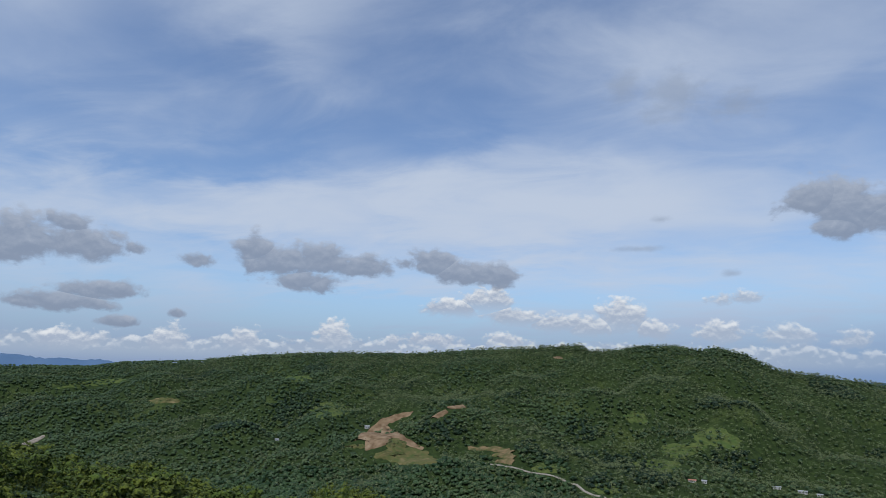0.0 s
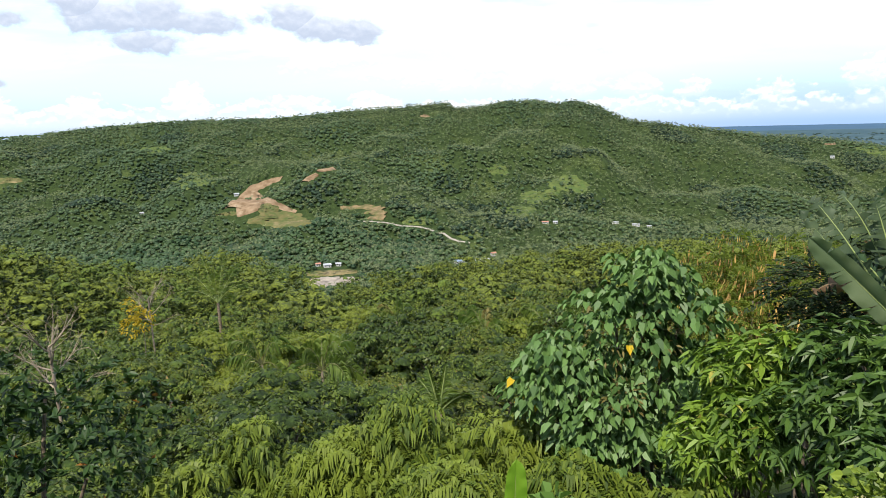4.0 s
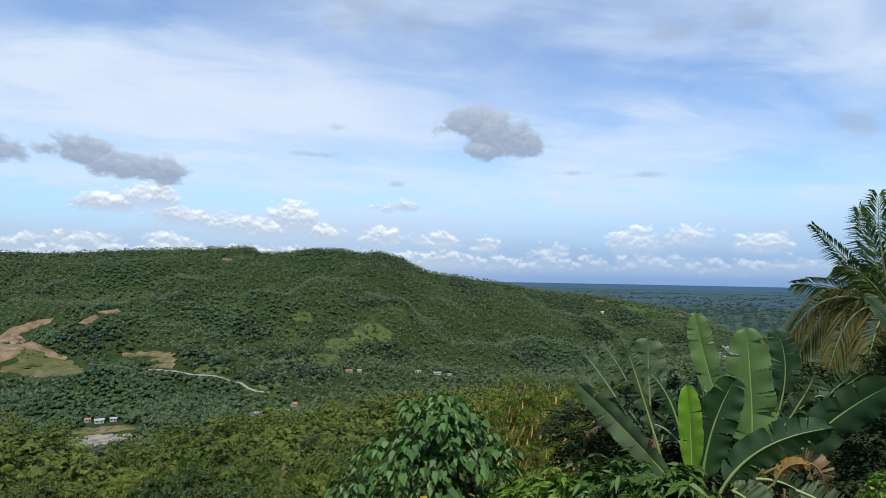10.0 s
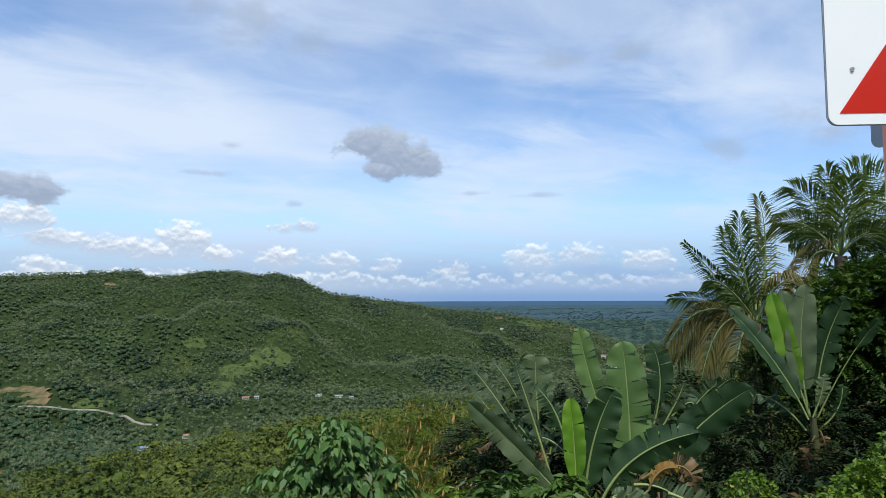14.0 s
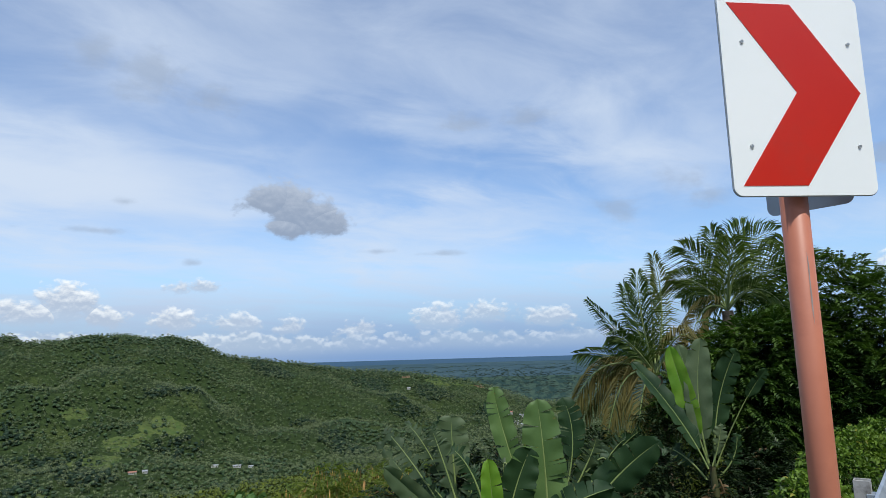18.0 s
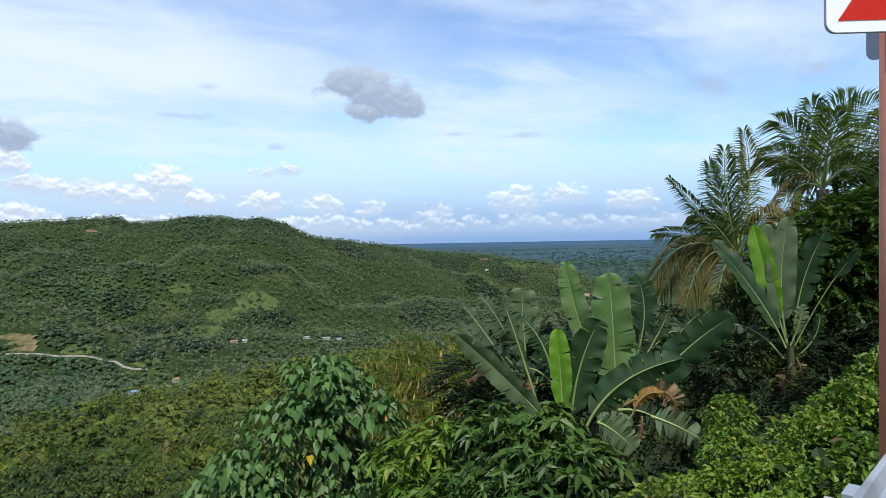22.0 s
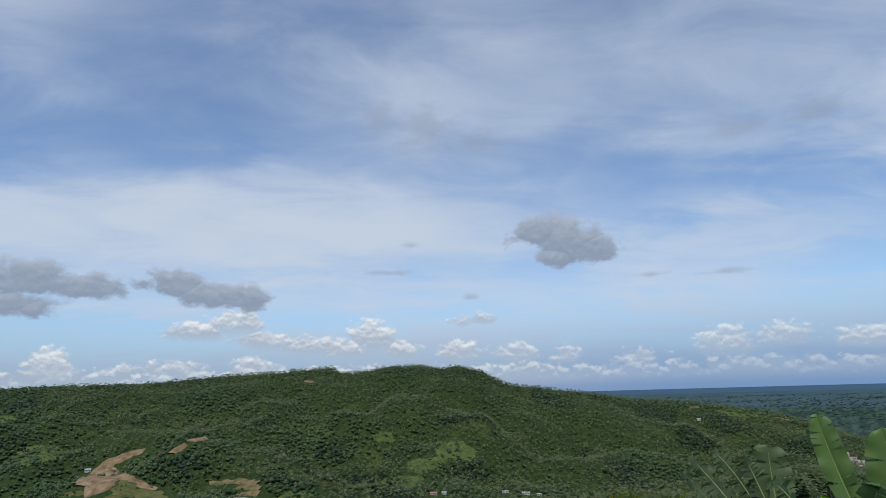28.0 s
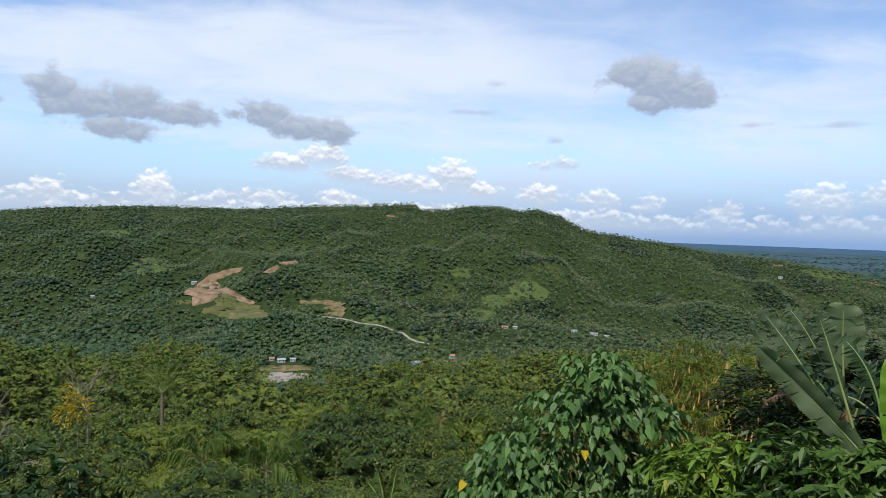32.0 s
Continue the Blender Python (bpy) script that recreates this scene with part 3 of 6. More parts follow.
HOUSES = [
    (-11.9, 868, 13, 8, 3.2, 8, "grey"), (-10.9, 872, 9, 7, 3, -5, "grey"), (-12.7, 874, 8, 6, 3, 15, "red"), (-0.2, 858, 12, 8, 3.4, 25, "blue"),
    (0.5, 866, 9, 7, 3, -20, "grey"), (1.6, 888, 10, 7, 3, 10, "grey"), (2.3, 892, 14, 8, 3, -10, "grey"), (3.0, 915, 9, 7, 3, 30, "red"),
    (13.6, 1136, 14, 6, 3.0, 0, "grey"), (15.3, 1134, 16, 6, 3.0, 4, "grey"), (16.4, 1138, 10, 5, 2.8, -4, "grey"), (7.6, 1072, 14, 6, 2.8, 5, "red"),
    (8.5, 1078, 9, 7, 3, -8, "grey"), (-19.1, 1345, 12, 8, 3.4, 10, "grey"), (-26.5, 1290, 8, 6, 3, 0, "grey"), (29.5, 1830, 12, 8, 3.4, 0, "grey"),
]
ROADS = [[(a, reach(a, e)) for a, e in ((-8.9, -7.7), (-7.4, -7.85), (-5.9, -8.05), (-4.4, -8.3), (-2.9, -8.54), (-1.4, -9.0), (-0.8, -9.45), (-0.1, -9.75), (1.1, -9.95))]]


# raw earth in long cuts: bearing, height angle, half width in metres
CUTS = [
    ("earth_cut", [(-15.2, -3.75, 4), (-16.2, -4.0, 7), (-17.3, -4.4, 8), (-18.0, -4.8, 12), (-18.3, -5.4, 22), (-18.4, -5.9, 28), (-18.7, -6.3, 22), (-19.4, -6.45, 8)]),
    ("earth_cut", [(-17.9, -5.0, 8), (-17.2, -5.4, 12), (-16.4, -5.8, 10), (-15.6, -6.2, 7), (-14.9, -6.55, 5), (-14.0, -6.7, 3)]),
    ("earth_terrace", [(-10.6, -6.6, 4), (-9.6, -6.5, 5), (-8.4, -6.5, 7), (-7.4, -6.6, 7), (-6.6, -6.9, 5)]),
    ("earth_terrace", [(-8.4, -7.0, 4), (-7.5, -7.0, 6), (-6.9, -7.1, 6), (-6.4, -7.3, 4)]),
    ("earth_terrace", [(-8.2, -7.45, 3), (-7.2, -7.5, 5), (-6.4, -7.6, 4)]),
    ("bare_slope", [(-12.2, -3.5, 5), (-13.0, -3.8, 10), (-13.5, -4.2, 6)]),
    ("bare_slope", [(-12.4, -3.3, 4), (-11.4, -3.15, 5), (-10.6, -3.1, 3)]),
]
CUT_LINES = []
for name, row in CUTS:
    line = []
    for (a0, e0, w0), (a1, e1, w1) in zip(row, row[1:]):
        for t in np.linspace(0, 1, 7, endpoint=False):
            p = polar(a0 + (a1 - a0) * t, reach(a0 + (a1 - a0) * t, e0 + (e1 - e0) * t))
            line.append((p.x, p.y, w0 + (w1 - w0) * t))
    CUT_LINES.append((name, np.array(line)))


def in_clearing(x, y, grow=1.08):
    """Where no tree stands; grassy clearings keep some."""
    hit = np.zeros(np.shape(x), bool)
    odd = np.random.RandomState(8).uniform(size=np.shape(x)) < 0.62
    dist_ = np.hypot(x, y)
    bearing, height = np.degrees(np.arctan2(x, y)), np.degrees(np.arctan2(ground_z(x, y) - EYE, dist_))
    for name, _, az, el, hw, hh, turn in SPOTS:
        c, s = math.cos(radians(turn)), math.sin(radians(turn))
        u, v = (bearing - az) * c + (height - el) * s, (height - el) * c - (bearing - az) * s
        # crowns that would stand before a clearing are left out with those in it
        inside = (u / (hw * grow)) ** 2 + ((v + 0.12) / (hh * grow + 0.2)) ** 2 < 1
        hit |= inside & ~odd if name == "meadow" else inside
    for az, r, *_ in HOUSES:
        p = polar(az, r - 6)
        hit |= np.hypot(x - p.x, y - p.y) < 11
    for line in ROADS:
        for (a0, r0), (a1, r1) in zip(line, line[1:]):
            p, q = polar(a0, r0), polar(a1, r1)
            ex, ey = q.x - p.x, q.y - p.y
            t = np.clip(((x - p.x) * ex + (y - p.y) * ey) / (ex * ex + ey * ey), 0, 1)
            near_ = np.hypot(x - p.x - t * ex, y - p.y - t * ey)
            # the view from above keeps the strip in front of a road low
            hit |= near_ < 7
    for _, line in CUT_LINES:
        for px, py, w in line:
            k = math.hypot(px, py)
            hit |= np.hypot(x - px * (1 - 6 / k), y - py * (1 - 6 / k)) < w + 6
    return hit


for name, mat, az, el, hw, hh, turn in SPOTS:
    rings, around = 7, 40
    th = np.linspace(0, 2 * np.pi, around, endpoint=False)
    edge = 1 + 0.10 * np.sin(3 * th + az) + 0.08 * np.sin(5 * th + 9 * el) + 0.06 * np.sin(11 * th)
    c, s = math.cos(radians(turn)), math.sin(radians(turn))
    F = []
    q = (np.arange(rings) + 0.02)[:, None] / (rings - 1)
    u, v = (np.cos(th) * hw * edge * q).ravel(), (np.sin(th) * hh * edge * q).ravel()
    a, e = az + u * c - v * s, el + u * s + v * c
    r = reach_all(a, e)
    X, Y = r * np.sin(np.radians(a)), r * np.cos(np.radians(a))
    sink = np.where(np.arange(rings * around) < (rings - 1) * around, 1.6, -1.5)
    V = np.stack([X, Y, ground_z(X, Y) + sink + 0.5 * waves(X, Y, 14, 9)], -1)
    for k in range(rings - 1):
        for j in range(around):
            F.append((k * around + j, k * around + (j + 1) % around, (k + 1) * around + (j + 1) % around, (k + 1) * around + j))
    tagged(new(name, npmesh(name, V, F, mat, True)), {"earth_cut": "raw orange earth cut into the wooded hillside", "dry_field": "dry yellow-green field among trees",
           "earth_terrace": "terraced earth bank above the valley road", "meadow": "bright grassy clearing on the hillside", "bare_slope": "small pale bare patch of the ridge",
           "river_bed": "grey gravel river bed on the valley floor"}[name], "ground", kind="structure")
for name, line in CUT_LINES:
    P2 = line[:, :2]
    P2 = np.stack([np.convolve(np.pad(P2[:, i], 3, mode="edge"), np.ones(7) / 7, mode="valid") for i in (0, 1)], -1)
    T2 = unit(np.gradient(P2, axis=0))
    N2 = np.stack([-T2[:, 1], T2[:, 0]], -1)
    V = []
    for k, o in enumerate((-1.12, -1, -0.7, -0.35, 0, 0.35, 0.7, 1, 1.12)):
        wob = 1 + 0.28 * waves(P2[:, 0] + 40 * o, P2[:, 1], 26, 17) if abs(o) > 0.5 else 1
        q = P2 + N2 * (line[:, 2] * o * wob)[:, None]
        z = ground_z(q[:, 0], q[:, 1]) + (-2.5 if abs(o) > 1.05 else 1.6) + 0.9 * waves(q[:, 0], q[:, 1], 17, 23)
        V.append(np.stack([q[:, 0], q[:, 1], z], -1))
    V = np.stack(V, 1).reshape(-1, 3)
    F = [(i * 9 + j, i * 9 + j + 1, i * 9 + j + 10, i * 9 + j + 9) for i in range(len(P2) - 1) for j in range(8)]
    tagged(new(name, npmesh(name, V, F, MAT_TERRACE if name == "earth_terrace" else MAT_EARTH, True)), {"earth_cut": "raw orange earth cut into the wooded hillside", "earth_terrace": "terraced earth bank above the valley road",
           "bare_slope": "small pale bare patch of the ridge"}[name], "ground", kind="structure")
for line in ROADS:
    pts = []
    for (a0, r0), (a1, r1) in zip(line, line[1:]):
        for t in np.linspace(0, 1, 8, endpoint=False):
            pts.append(polar(a0 + (a1 - a0) * t, r0 + (r1 - r0) * t))
    P2 = np.array([(p.x, p.y) for p in pts])
    T2 = unit(np.gradient(P2, axis=0))
    N2 = np.stack([-T2[:, 1], T2[:, 0]], -1)
    V = []
    for off, drop in ((-2.0, -0.6), (-1.6, 0.9), (1.6, 0.9), (2.0, -0.6)):
        q = P2 + N2 * off
        V.append(np.stack([q[:, 0], q[:, 1], ground_z(P2[:, 0], P2[:, 1]) + drop], -1))
    V = np.stack(V, 1).reshape(-1, 3)
    F = [(i * 4 + j, i * 4 + j + 1, i * 4 + j + 5, i * 4 + j + 4) for i in range(len(P2) - 1) for j in range(3)]
    tagged(new("road", npmesh("road", V, F, MAT_TRACK, False)), "pale concrete road winding along the valley", "road", kind="structure")


# ---- woods too many to count ----
def scatter(az0, az1, r0, r1, gap, seed):
    g = np.random.RandomState(seed)
    n = int(radians(az1 - az0) * (r1 * r1 - r0 * r0) / 2 / gap ** 2)
    az = g.uniform(az0, az1, n)
    r = np.sqrt(g.uniform(r0 * r0, r1 * r1, n))
    return az, r, r * np.sin(np.radians(az)), r * np.cos(np.radians(az)), g


def stamp(base_V, base_F, X, Y, Z, size, tall, turn):
    """Copies of one small shape, turned and scaled, in one array."""
    c, s = np.cos(turn)[:, None], np.sin(turn)[:, None]
    bx, by, bz = base_V[:, 0], base_V[:, 1], base_V[:, 2]
    V = np.stack([(bx * c - by * s) * size[:, None] + X[:, None], (bx * s + by * c) * size[:, None] + Y[:, None], bz * tall[:, None] + Z[:, None]], -1)
    F = base_F[None] + (np.arange(len(X)) * len(base_V))[:, None, None]
    return V.reshape(-1, 3), F.reshape(-1, base_F.shape[1])


def clump(g, rough=0.22):
    """A rough rounded mass of leaves, twenty faces, about one metre in radius."""
    k = (1 + 5 ** 0.5) / 2
    v = np.array([(-1, k, 0), (1, k, 0), (-1, -k, 0), (1, -k, 0), (0, -1, k), (0, 1, k), (0, -1, -k), (0, 1, -k), (k, 0, -1), (k, 0, 1), (-k, 0, -1), (-k, 0, 1)]) / 1.902
    f = np.array([(0, 11, 5), (0, 5, 1), (0, 1, 7), (0, 7, 10), (0, 10, 11), (1, 5, 9), (5, 11, 4), (11, 10, 2), (10, 7, 6), (7, 1, 8),
                  (3, 9, 4), (3, 4, 2), (3, 2, 6), (3, 6, 8), (3, 8, 9), (4, 9, 5), (2, 4, 11), (6, 2, 10), (8, 6, 7), (9, 8, 1)])
    a = g.uniform(0, 6.283)
    c, s = math.cos(a), math.sin(a)
    v = v @ np.array([(c, s, 0), (-s, c, 0), (0, 0, 1)])
    f = f[v[f][:, :, 2].mean(1) > -0.3]
    return v * g.uniform(1 - rough, 1 + rough, (12, 1)), f


def far_crown(seed, n=14):
    """A ragged crown one metre wide and one high, of few large leaf sheets."""
    g = np.random.RandomState(seed)
    d = unit(g.normal(size=(n, 3)) * [1, 1, 0.8] + [0, 0, 0.35])
    p = d * [0.42, 0.42, 0.36] * g.uniform(0.75, 1.1, (n, 1)) + [0, 0, 0.55]
    a = unit(np.cross(d, g.normal(size=(n, 3))))
    b2 = np.cross(d, a)
    s = g.uniform(0.16, 0.30, (n, 1))
    V = np.stack([p + a * s, p - a * s * 0.5 + b2 * s * 0.9 + d * 0.07, p - a * s * 0.5 - b2 * s * 0.9 - d * 0.07], 1)
    V, F = V.reshape(-1, 3)[:3 * (n // 2)], np.arange(3 * (n // 2)).reshape(-1, 3)
    bv, bf = clump(g)
    return np.concatenate([bv * [0.48, 0.48, 0.40] + [0, 0, 0.52], V]), np.concatenate([bf, F + len(bv)])


def far_palm(seed, n=9, lift=0.22, stem=0.035):
    g = np.random.RandomState(seed)
    top = np.array([0, 0, 0.86])
    V, F = [top], []
    for i in range(n):
        a = 6.283 * i / n + g.uniform(-0.3, 0.3)
        d = np.array([math.cos(a), math.sin(a), 0])
        rise = g.uniform(-0.05, lift)
        side = np.array([-d[1], d[0], 0]) * 0.085
        k = len(V)
        V += [top + d * 0.26 + [0, 0, rise] + side, top + d * 0.26 + [0, 0, rise] - side, top + d * 0.52 + [0, 0, rise - 0.20]]
        F += [(0, k, k + 1), (k, k + 2, k + 1)]
    k = len(V)
    V += [np.array([stem, 0, -0.05]), np.array([-stem, 0, -0.05])]
    F.append((k, k + 1, 0))
    return np.array(V), np.array(F)


def woods(name, label, mat, shapes, az0, az1, r0, r1, gap, seed, size, tall, keep=None):
    az, r, X, Y, g = scatter(az0, az1, r0, r1, gap, seed)
    ok = (r > valley_r(az) * 0.66) & (r < ridge_r(az) + 30) & ~in_clearing(X, Y)
    if keep is not None:
        ok &= keep(X, Y, g)
    X, Y = X[ok], Y[ok]
    Z = ground_z(X, Y) - 0.4
    which = g.randint(0, len(shapes), len(X))
    out = []
    for i, (bv, bf) in enumerate(shapes):
        q = which == i
        n = q.sum()
        s = g.uniform(*size, n)
        out.append(stamp(bv, bf, X[q], Y[q], Z[q], s, s * g.uniform(*tall, n), g.uniform(0, 6.283, n)))
    V, F = join(out)
    return tagged(new(name, npmesh(name, V, F, mat)), label, "trees", kind="stuff")


def palm_share(x, y):
    """Palms stand thickest on the middle and eastern hill, broadleaf trees in the west."""
    return waves(x, y, 330, 21) + np.interp(np.degrees(np.arctan2(x, y)), [-50, -28, -14, 0, 40], [-0.7, -0.4, 0.3, 0.7, 0.8])


def palm_land(x, y, g):
    return palm_share(x, y) + 0.5 * g.normal(size=len(x)) > 0


def leaf_land(x, y, g):
    return palm_share(x, y) + 0.6 * g.normal(size=len(x)) - 0.35 < 0


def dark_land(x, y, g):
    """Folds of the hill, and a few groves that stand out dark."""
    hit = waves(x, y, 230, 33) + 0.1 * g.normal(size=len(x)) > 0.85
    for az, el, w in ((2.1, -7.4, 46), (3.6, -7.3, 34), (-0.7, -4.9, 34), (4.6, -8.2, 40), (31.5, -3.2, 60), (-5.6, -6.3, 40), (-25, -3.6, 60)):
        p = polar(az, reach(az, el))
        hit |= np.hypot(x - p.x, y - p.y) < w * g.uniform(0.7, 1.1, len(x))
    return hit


CROWNS, PALMS = [far_crown(s, 6) for s in range(5)], [far_palm(s, 7) for s in range(4)]
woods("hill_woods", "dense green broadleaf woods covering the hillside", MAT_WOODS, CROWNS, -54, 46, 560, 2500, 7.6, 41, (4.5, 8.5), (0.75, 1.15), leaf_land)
woods("palm_grove", "grey-green coconut palms scattered over the hillside", MAT_PALMS, PALMS, -56, 46, 640, 2300, 7.0, 42, (4.8, 7.2), (1.2, 1.8), palm_land)
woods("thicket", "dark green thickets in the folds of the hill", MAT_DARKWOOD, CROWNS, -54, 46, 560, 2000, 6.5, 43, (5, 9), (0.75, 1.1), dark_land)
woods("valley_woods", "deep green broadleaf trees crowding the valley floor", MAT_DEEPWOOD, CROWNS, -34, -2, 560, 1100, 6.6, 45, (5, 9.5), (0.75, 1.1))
# the crowns that stand along the ridge
az, r, X, Y, g = scatter(-58, 40, 1650, 2450, 10.0, 44)
ok = np.abs(r - ridge_r(az)) < 32
X, Y = X[ok], Y[ok]
tagged(new("ridge_woods", npmesh("ridge_woods", *stamp(*far_crown(7, 20), X, Y, ground_z(X, Y) - 1, g.uniform(8, 13, len(X)), g.uniform(4, 8, len(X)), g.uniform(0, 6.28, len(X))), MAT_WOODS)),
       "low broadleaf trees along the ridge", "trees", kind="stuff")
pick = (g.uniform(size=len(X)) < 0.34) & (np.arctan2(X, Y) > -0.22)
X, Y = X[pick], Y[pick]
s = g.uniform(7, 12, len(X))
tagged(new("ridge_palms", npmesh("ridge_palms", *stamp(*far_palm(9, 12, 0.3, 0.06), X, Y, ground_z(X, Y), s * 0.7, s, g.uniform(0, 6.28, len(X))), MAT_PALMS)),
       "coconut palms standing along the ridge", "trees", kind="stuff")

# groves over the far plain
az, r, X, Y, g = scatter(8, 56, 2000, 4400, 27.0, 47)
ok = (r > ridge_r(az) + 60) & (waves(X, Y, 300, 51) + 0.5 * g.normal(size=len(X)) > -0.35)
X, Y = X[ok], Y[ok]
s = g.uniform(8, 18, len(X))
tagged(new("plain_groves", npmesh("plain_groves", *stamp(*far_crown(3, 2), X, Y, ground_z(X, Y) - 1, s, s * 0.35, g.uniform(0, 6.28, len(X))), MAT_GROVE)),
       "dark groves scattered over the far plain", "trees", kind="stuff")

# far mountains, blue with the haze put into their colour
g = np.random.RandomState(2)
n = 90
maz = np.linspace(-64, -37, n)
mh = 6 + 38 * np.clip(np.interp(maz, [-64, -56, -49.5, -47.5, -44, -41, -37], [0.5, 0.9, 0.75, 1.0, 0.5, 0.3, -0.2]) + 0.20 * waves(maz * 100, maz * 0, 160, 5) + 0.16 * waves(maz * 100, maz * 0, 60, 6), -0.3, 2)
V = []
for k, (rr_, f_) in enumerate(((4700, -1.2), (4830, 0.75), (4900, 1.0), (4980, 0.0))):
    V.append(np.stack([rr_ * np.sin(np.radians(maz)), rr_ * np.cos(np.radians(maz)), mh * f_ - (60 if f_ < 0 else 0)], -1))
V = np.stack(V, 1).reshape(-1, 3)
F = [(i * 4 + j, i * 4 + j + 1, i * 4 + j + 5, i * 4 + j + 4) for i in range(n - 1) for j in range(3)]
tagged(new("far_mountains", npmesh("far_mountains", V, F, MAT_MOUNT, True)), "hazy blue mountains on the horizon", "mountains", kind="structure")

# ---- plants ----
MAT_BIGLEAF = leaf_material("big_leaves", (0.045, 0.100, 0.026), (0.120, 0.220, 0.060), (0.130, 0.230, 0.062), 0.9, 0.5, 0.16, (0.42, 0.30, 0.02), 0.004, gloss=0.28)
MAT_SAPLING = leaf_material("drooping_leaves", (0.034, 0.066, 0.010), (0.160, 0.212, 0.028), (0.185, 0.235, 0.032), 0.7, 0.5, 0.2)
MAT_ROUND = leaf_material("round_leaves", (0.075, 0.160, 0.030), (0.130, 0.230, 0.050), (0.150, 0.250, 0.060), 0.9, 0.4, 0.3)
MAT_GLOSSY = leaf_material("glossy_dark_leaves", (0.012, 0.032, 0.009), (0.030, 0.066, 0.016), (0.038, 0.076, 0.018), 0.6, 0.45, 0.15, (0.20, 0.09, 0.02), 0.01)
MAT_LANCE = leaf_material("lance_leaves", (0.020, 0.050, 0.012), (0.075, 0.140, 0.028), (0.100, 0.175, 0.034), 0.8, 0.42, 0.16)
MAT_VINE = leaf_material("vine_leaves", (0.034, 0.080, 0.010), (0.165, 0.265, 0.034), (0.200, 0.300, 0.038), 0.9, 0.45, 0.22, (0.26, 0.25, 0.05), 0.02)
MAT_LIME = leaf_material("lime_leaves", (0.050, 0.100, 0.014), (0.215, 0.285, 0.044), (0.250, 0.310, 0.050), 0.9, 0.45, 0.24)
MAT_FEATHER = leaf_material("feathery_dark_leaves", (0.016, 0.045, 0.009), (0.082, 0.150, 0.026), (0.115, 0.190, 0.032), 0.5, 0.4, 0.18)
MAT_OLIVE = leaf_material("olive_leaves", (0.080, 0.125, 0.016), (0.175, 0.210, 0.028), (0.200, 0.225, 0.030), 0.12, 0.5, 0.35)
MAT_POD = plain_material("dry_pods", (0.46, 0.34, 0.08), (0.30, 0.15, 0.05), 0.8, 0.7)
MAT_FROND = leaf_material("palm_fronds", (0.040, 0.080, 0.016), (0.120, 0.180, 0.036), (0.165, 0.220, 0.045), 0.5, 0.38, 0.2)
MAT_FROND_DEEP = leaf_material("deep_green_fronds", (0.030, 0.066, 0.012), (0.085, 0.135, 0.022), (0.110, 0.155, 0.026), 0.5, 0.5, 0.2)
MAT_FROND_DRY = leaf_material("dry_fronds", (0.09, 0.08, 0.025), (0.24, 0.19, 0.06), (0.17, 0.15, 0.045), 0.5, 0.6, 0.15)
MAT_FROND_LIGHT = leaf_material("pale_fronds", (0.14, 0.16, 0.05), (0.22, 0.23, 0.08), (0.20, 0.22, 0.07), 0.5, 0.4, 0.3)
MAT_FLOWER = plain_material("cream_flowers", (0.30, 0.29, 0.13), (0.40, 0.38, 0.20), 20.0, 0.8)
MAT_YELLOW = leaf_material("yellow_leaves", (0.40, 0.26, 0.02), (0.52, 0.38, 0.04), (0.45, 0.32, 0.03), 0.5, 0.5, 0.35)
# leaf colour taken almost to black to stand in for deep shade
MAT_PAINTED_SHADE = leaf_material("painted_shade_leaves", (0.010, 0.022, 0.007), (0.026, 0.050, 0.014), (0.034, 0.060, 0.016), 0.5, 0.6, 0.08, (0.08, 0.05, 0.02), 0.04)
MAT_STEM = plain_material("green_stems", (0.10, 0.14, 0.04), (0.16, 0.17, 0.06), 6.0, 0.6, 0, 0.2, 0.005, (0.12, 0.08, 0.04), 3.0)
MAT_PSEUDO = plain_material("banana_stem", (0.05, 0.06, 0.02), (0.08, 0.08, 0.03), 5.0, 0.55, 0, 0.3, 0.01, (0.10, 0.055, 0.03), 2.2)


def banana_leaf_material(name, a, b_col, through_light):
    m, nt, b = material(name, 0.55)
    o = own(nt)
    wave = nt.nodes.new("ShaderNodeTexWave")
    wave.bands_direction, wave.inputs["Scale"].default_value = "Y", 44.0
    wave.inputs["Distortion"].default_value, wave.inputs["Detail"].default_value = 1.2, 2.0
    uv = nt.nodes.new("ShaderNodeUVMap")
    link(nt, uv.outputs[0], wave.inputs["Vector"])
    col = blend(nt, ramp01(nt, fbm(nt, o, 2.4, 5.0), 0.35, 0.65), a, b_col)
    col = blend(nt, calc(nt, "MULTIPLY", wave.outputs["Fac"], 0.05), col, tuple(v * 1.5 for v in b_col))
    col = blend(nt, calc(nt, "MULTIPLY", ramp01(nt, fbm(nt, o, 7.0, 6.0, 0.7), 0.66, 0.74), 0.8), col, (0.22, 0.15, 0.05))
    link(nt, col, b.inputs["Base Color"])
    bump(nt, b, wave.outputs["Fac"], 0.10, 0.004)
    b.inputs["Specular IOR Level"].default_value = 0.3
    t = nt.nodes.new("ShaderNodeBsdfTranslucent")
    link(nt, blend(nt, 1.0, col, (1.5, 1.7, 0.5), "MULTIPLY"), t.inputs[0])
    mix = nt.nodes.new("ShaderNodeMixShader")
    mix.inputs[0].default_value = through_light
    link(nt, b.outputs[0], mix.inputs[1])
    link(nt, t.outputs[0], mix.inputs[2])
    link(nt, mix.outputs[0], nt.nodes["Material Output"].inputs[0])
    return m


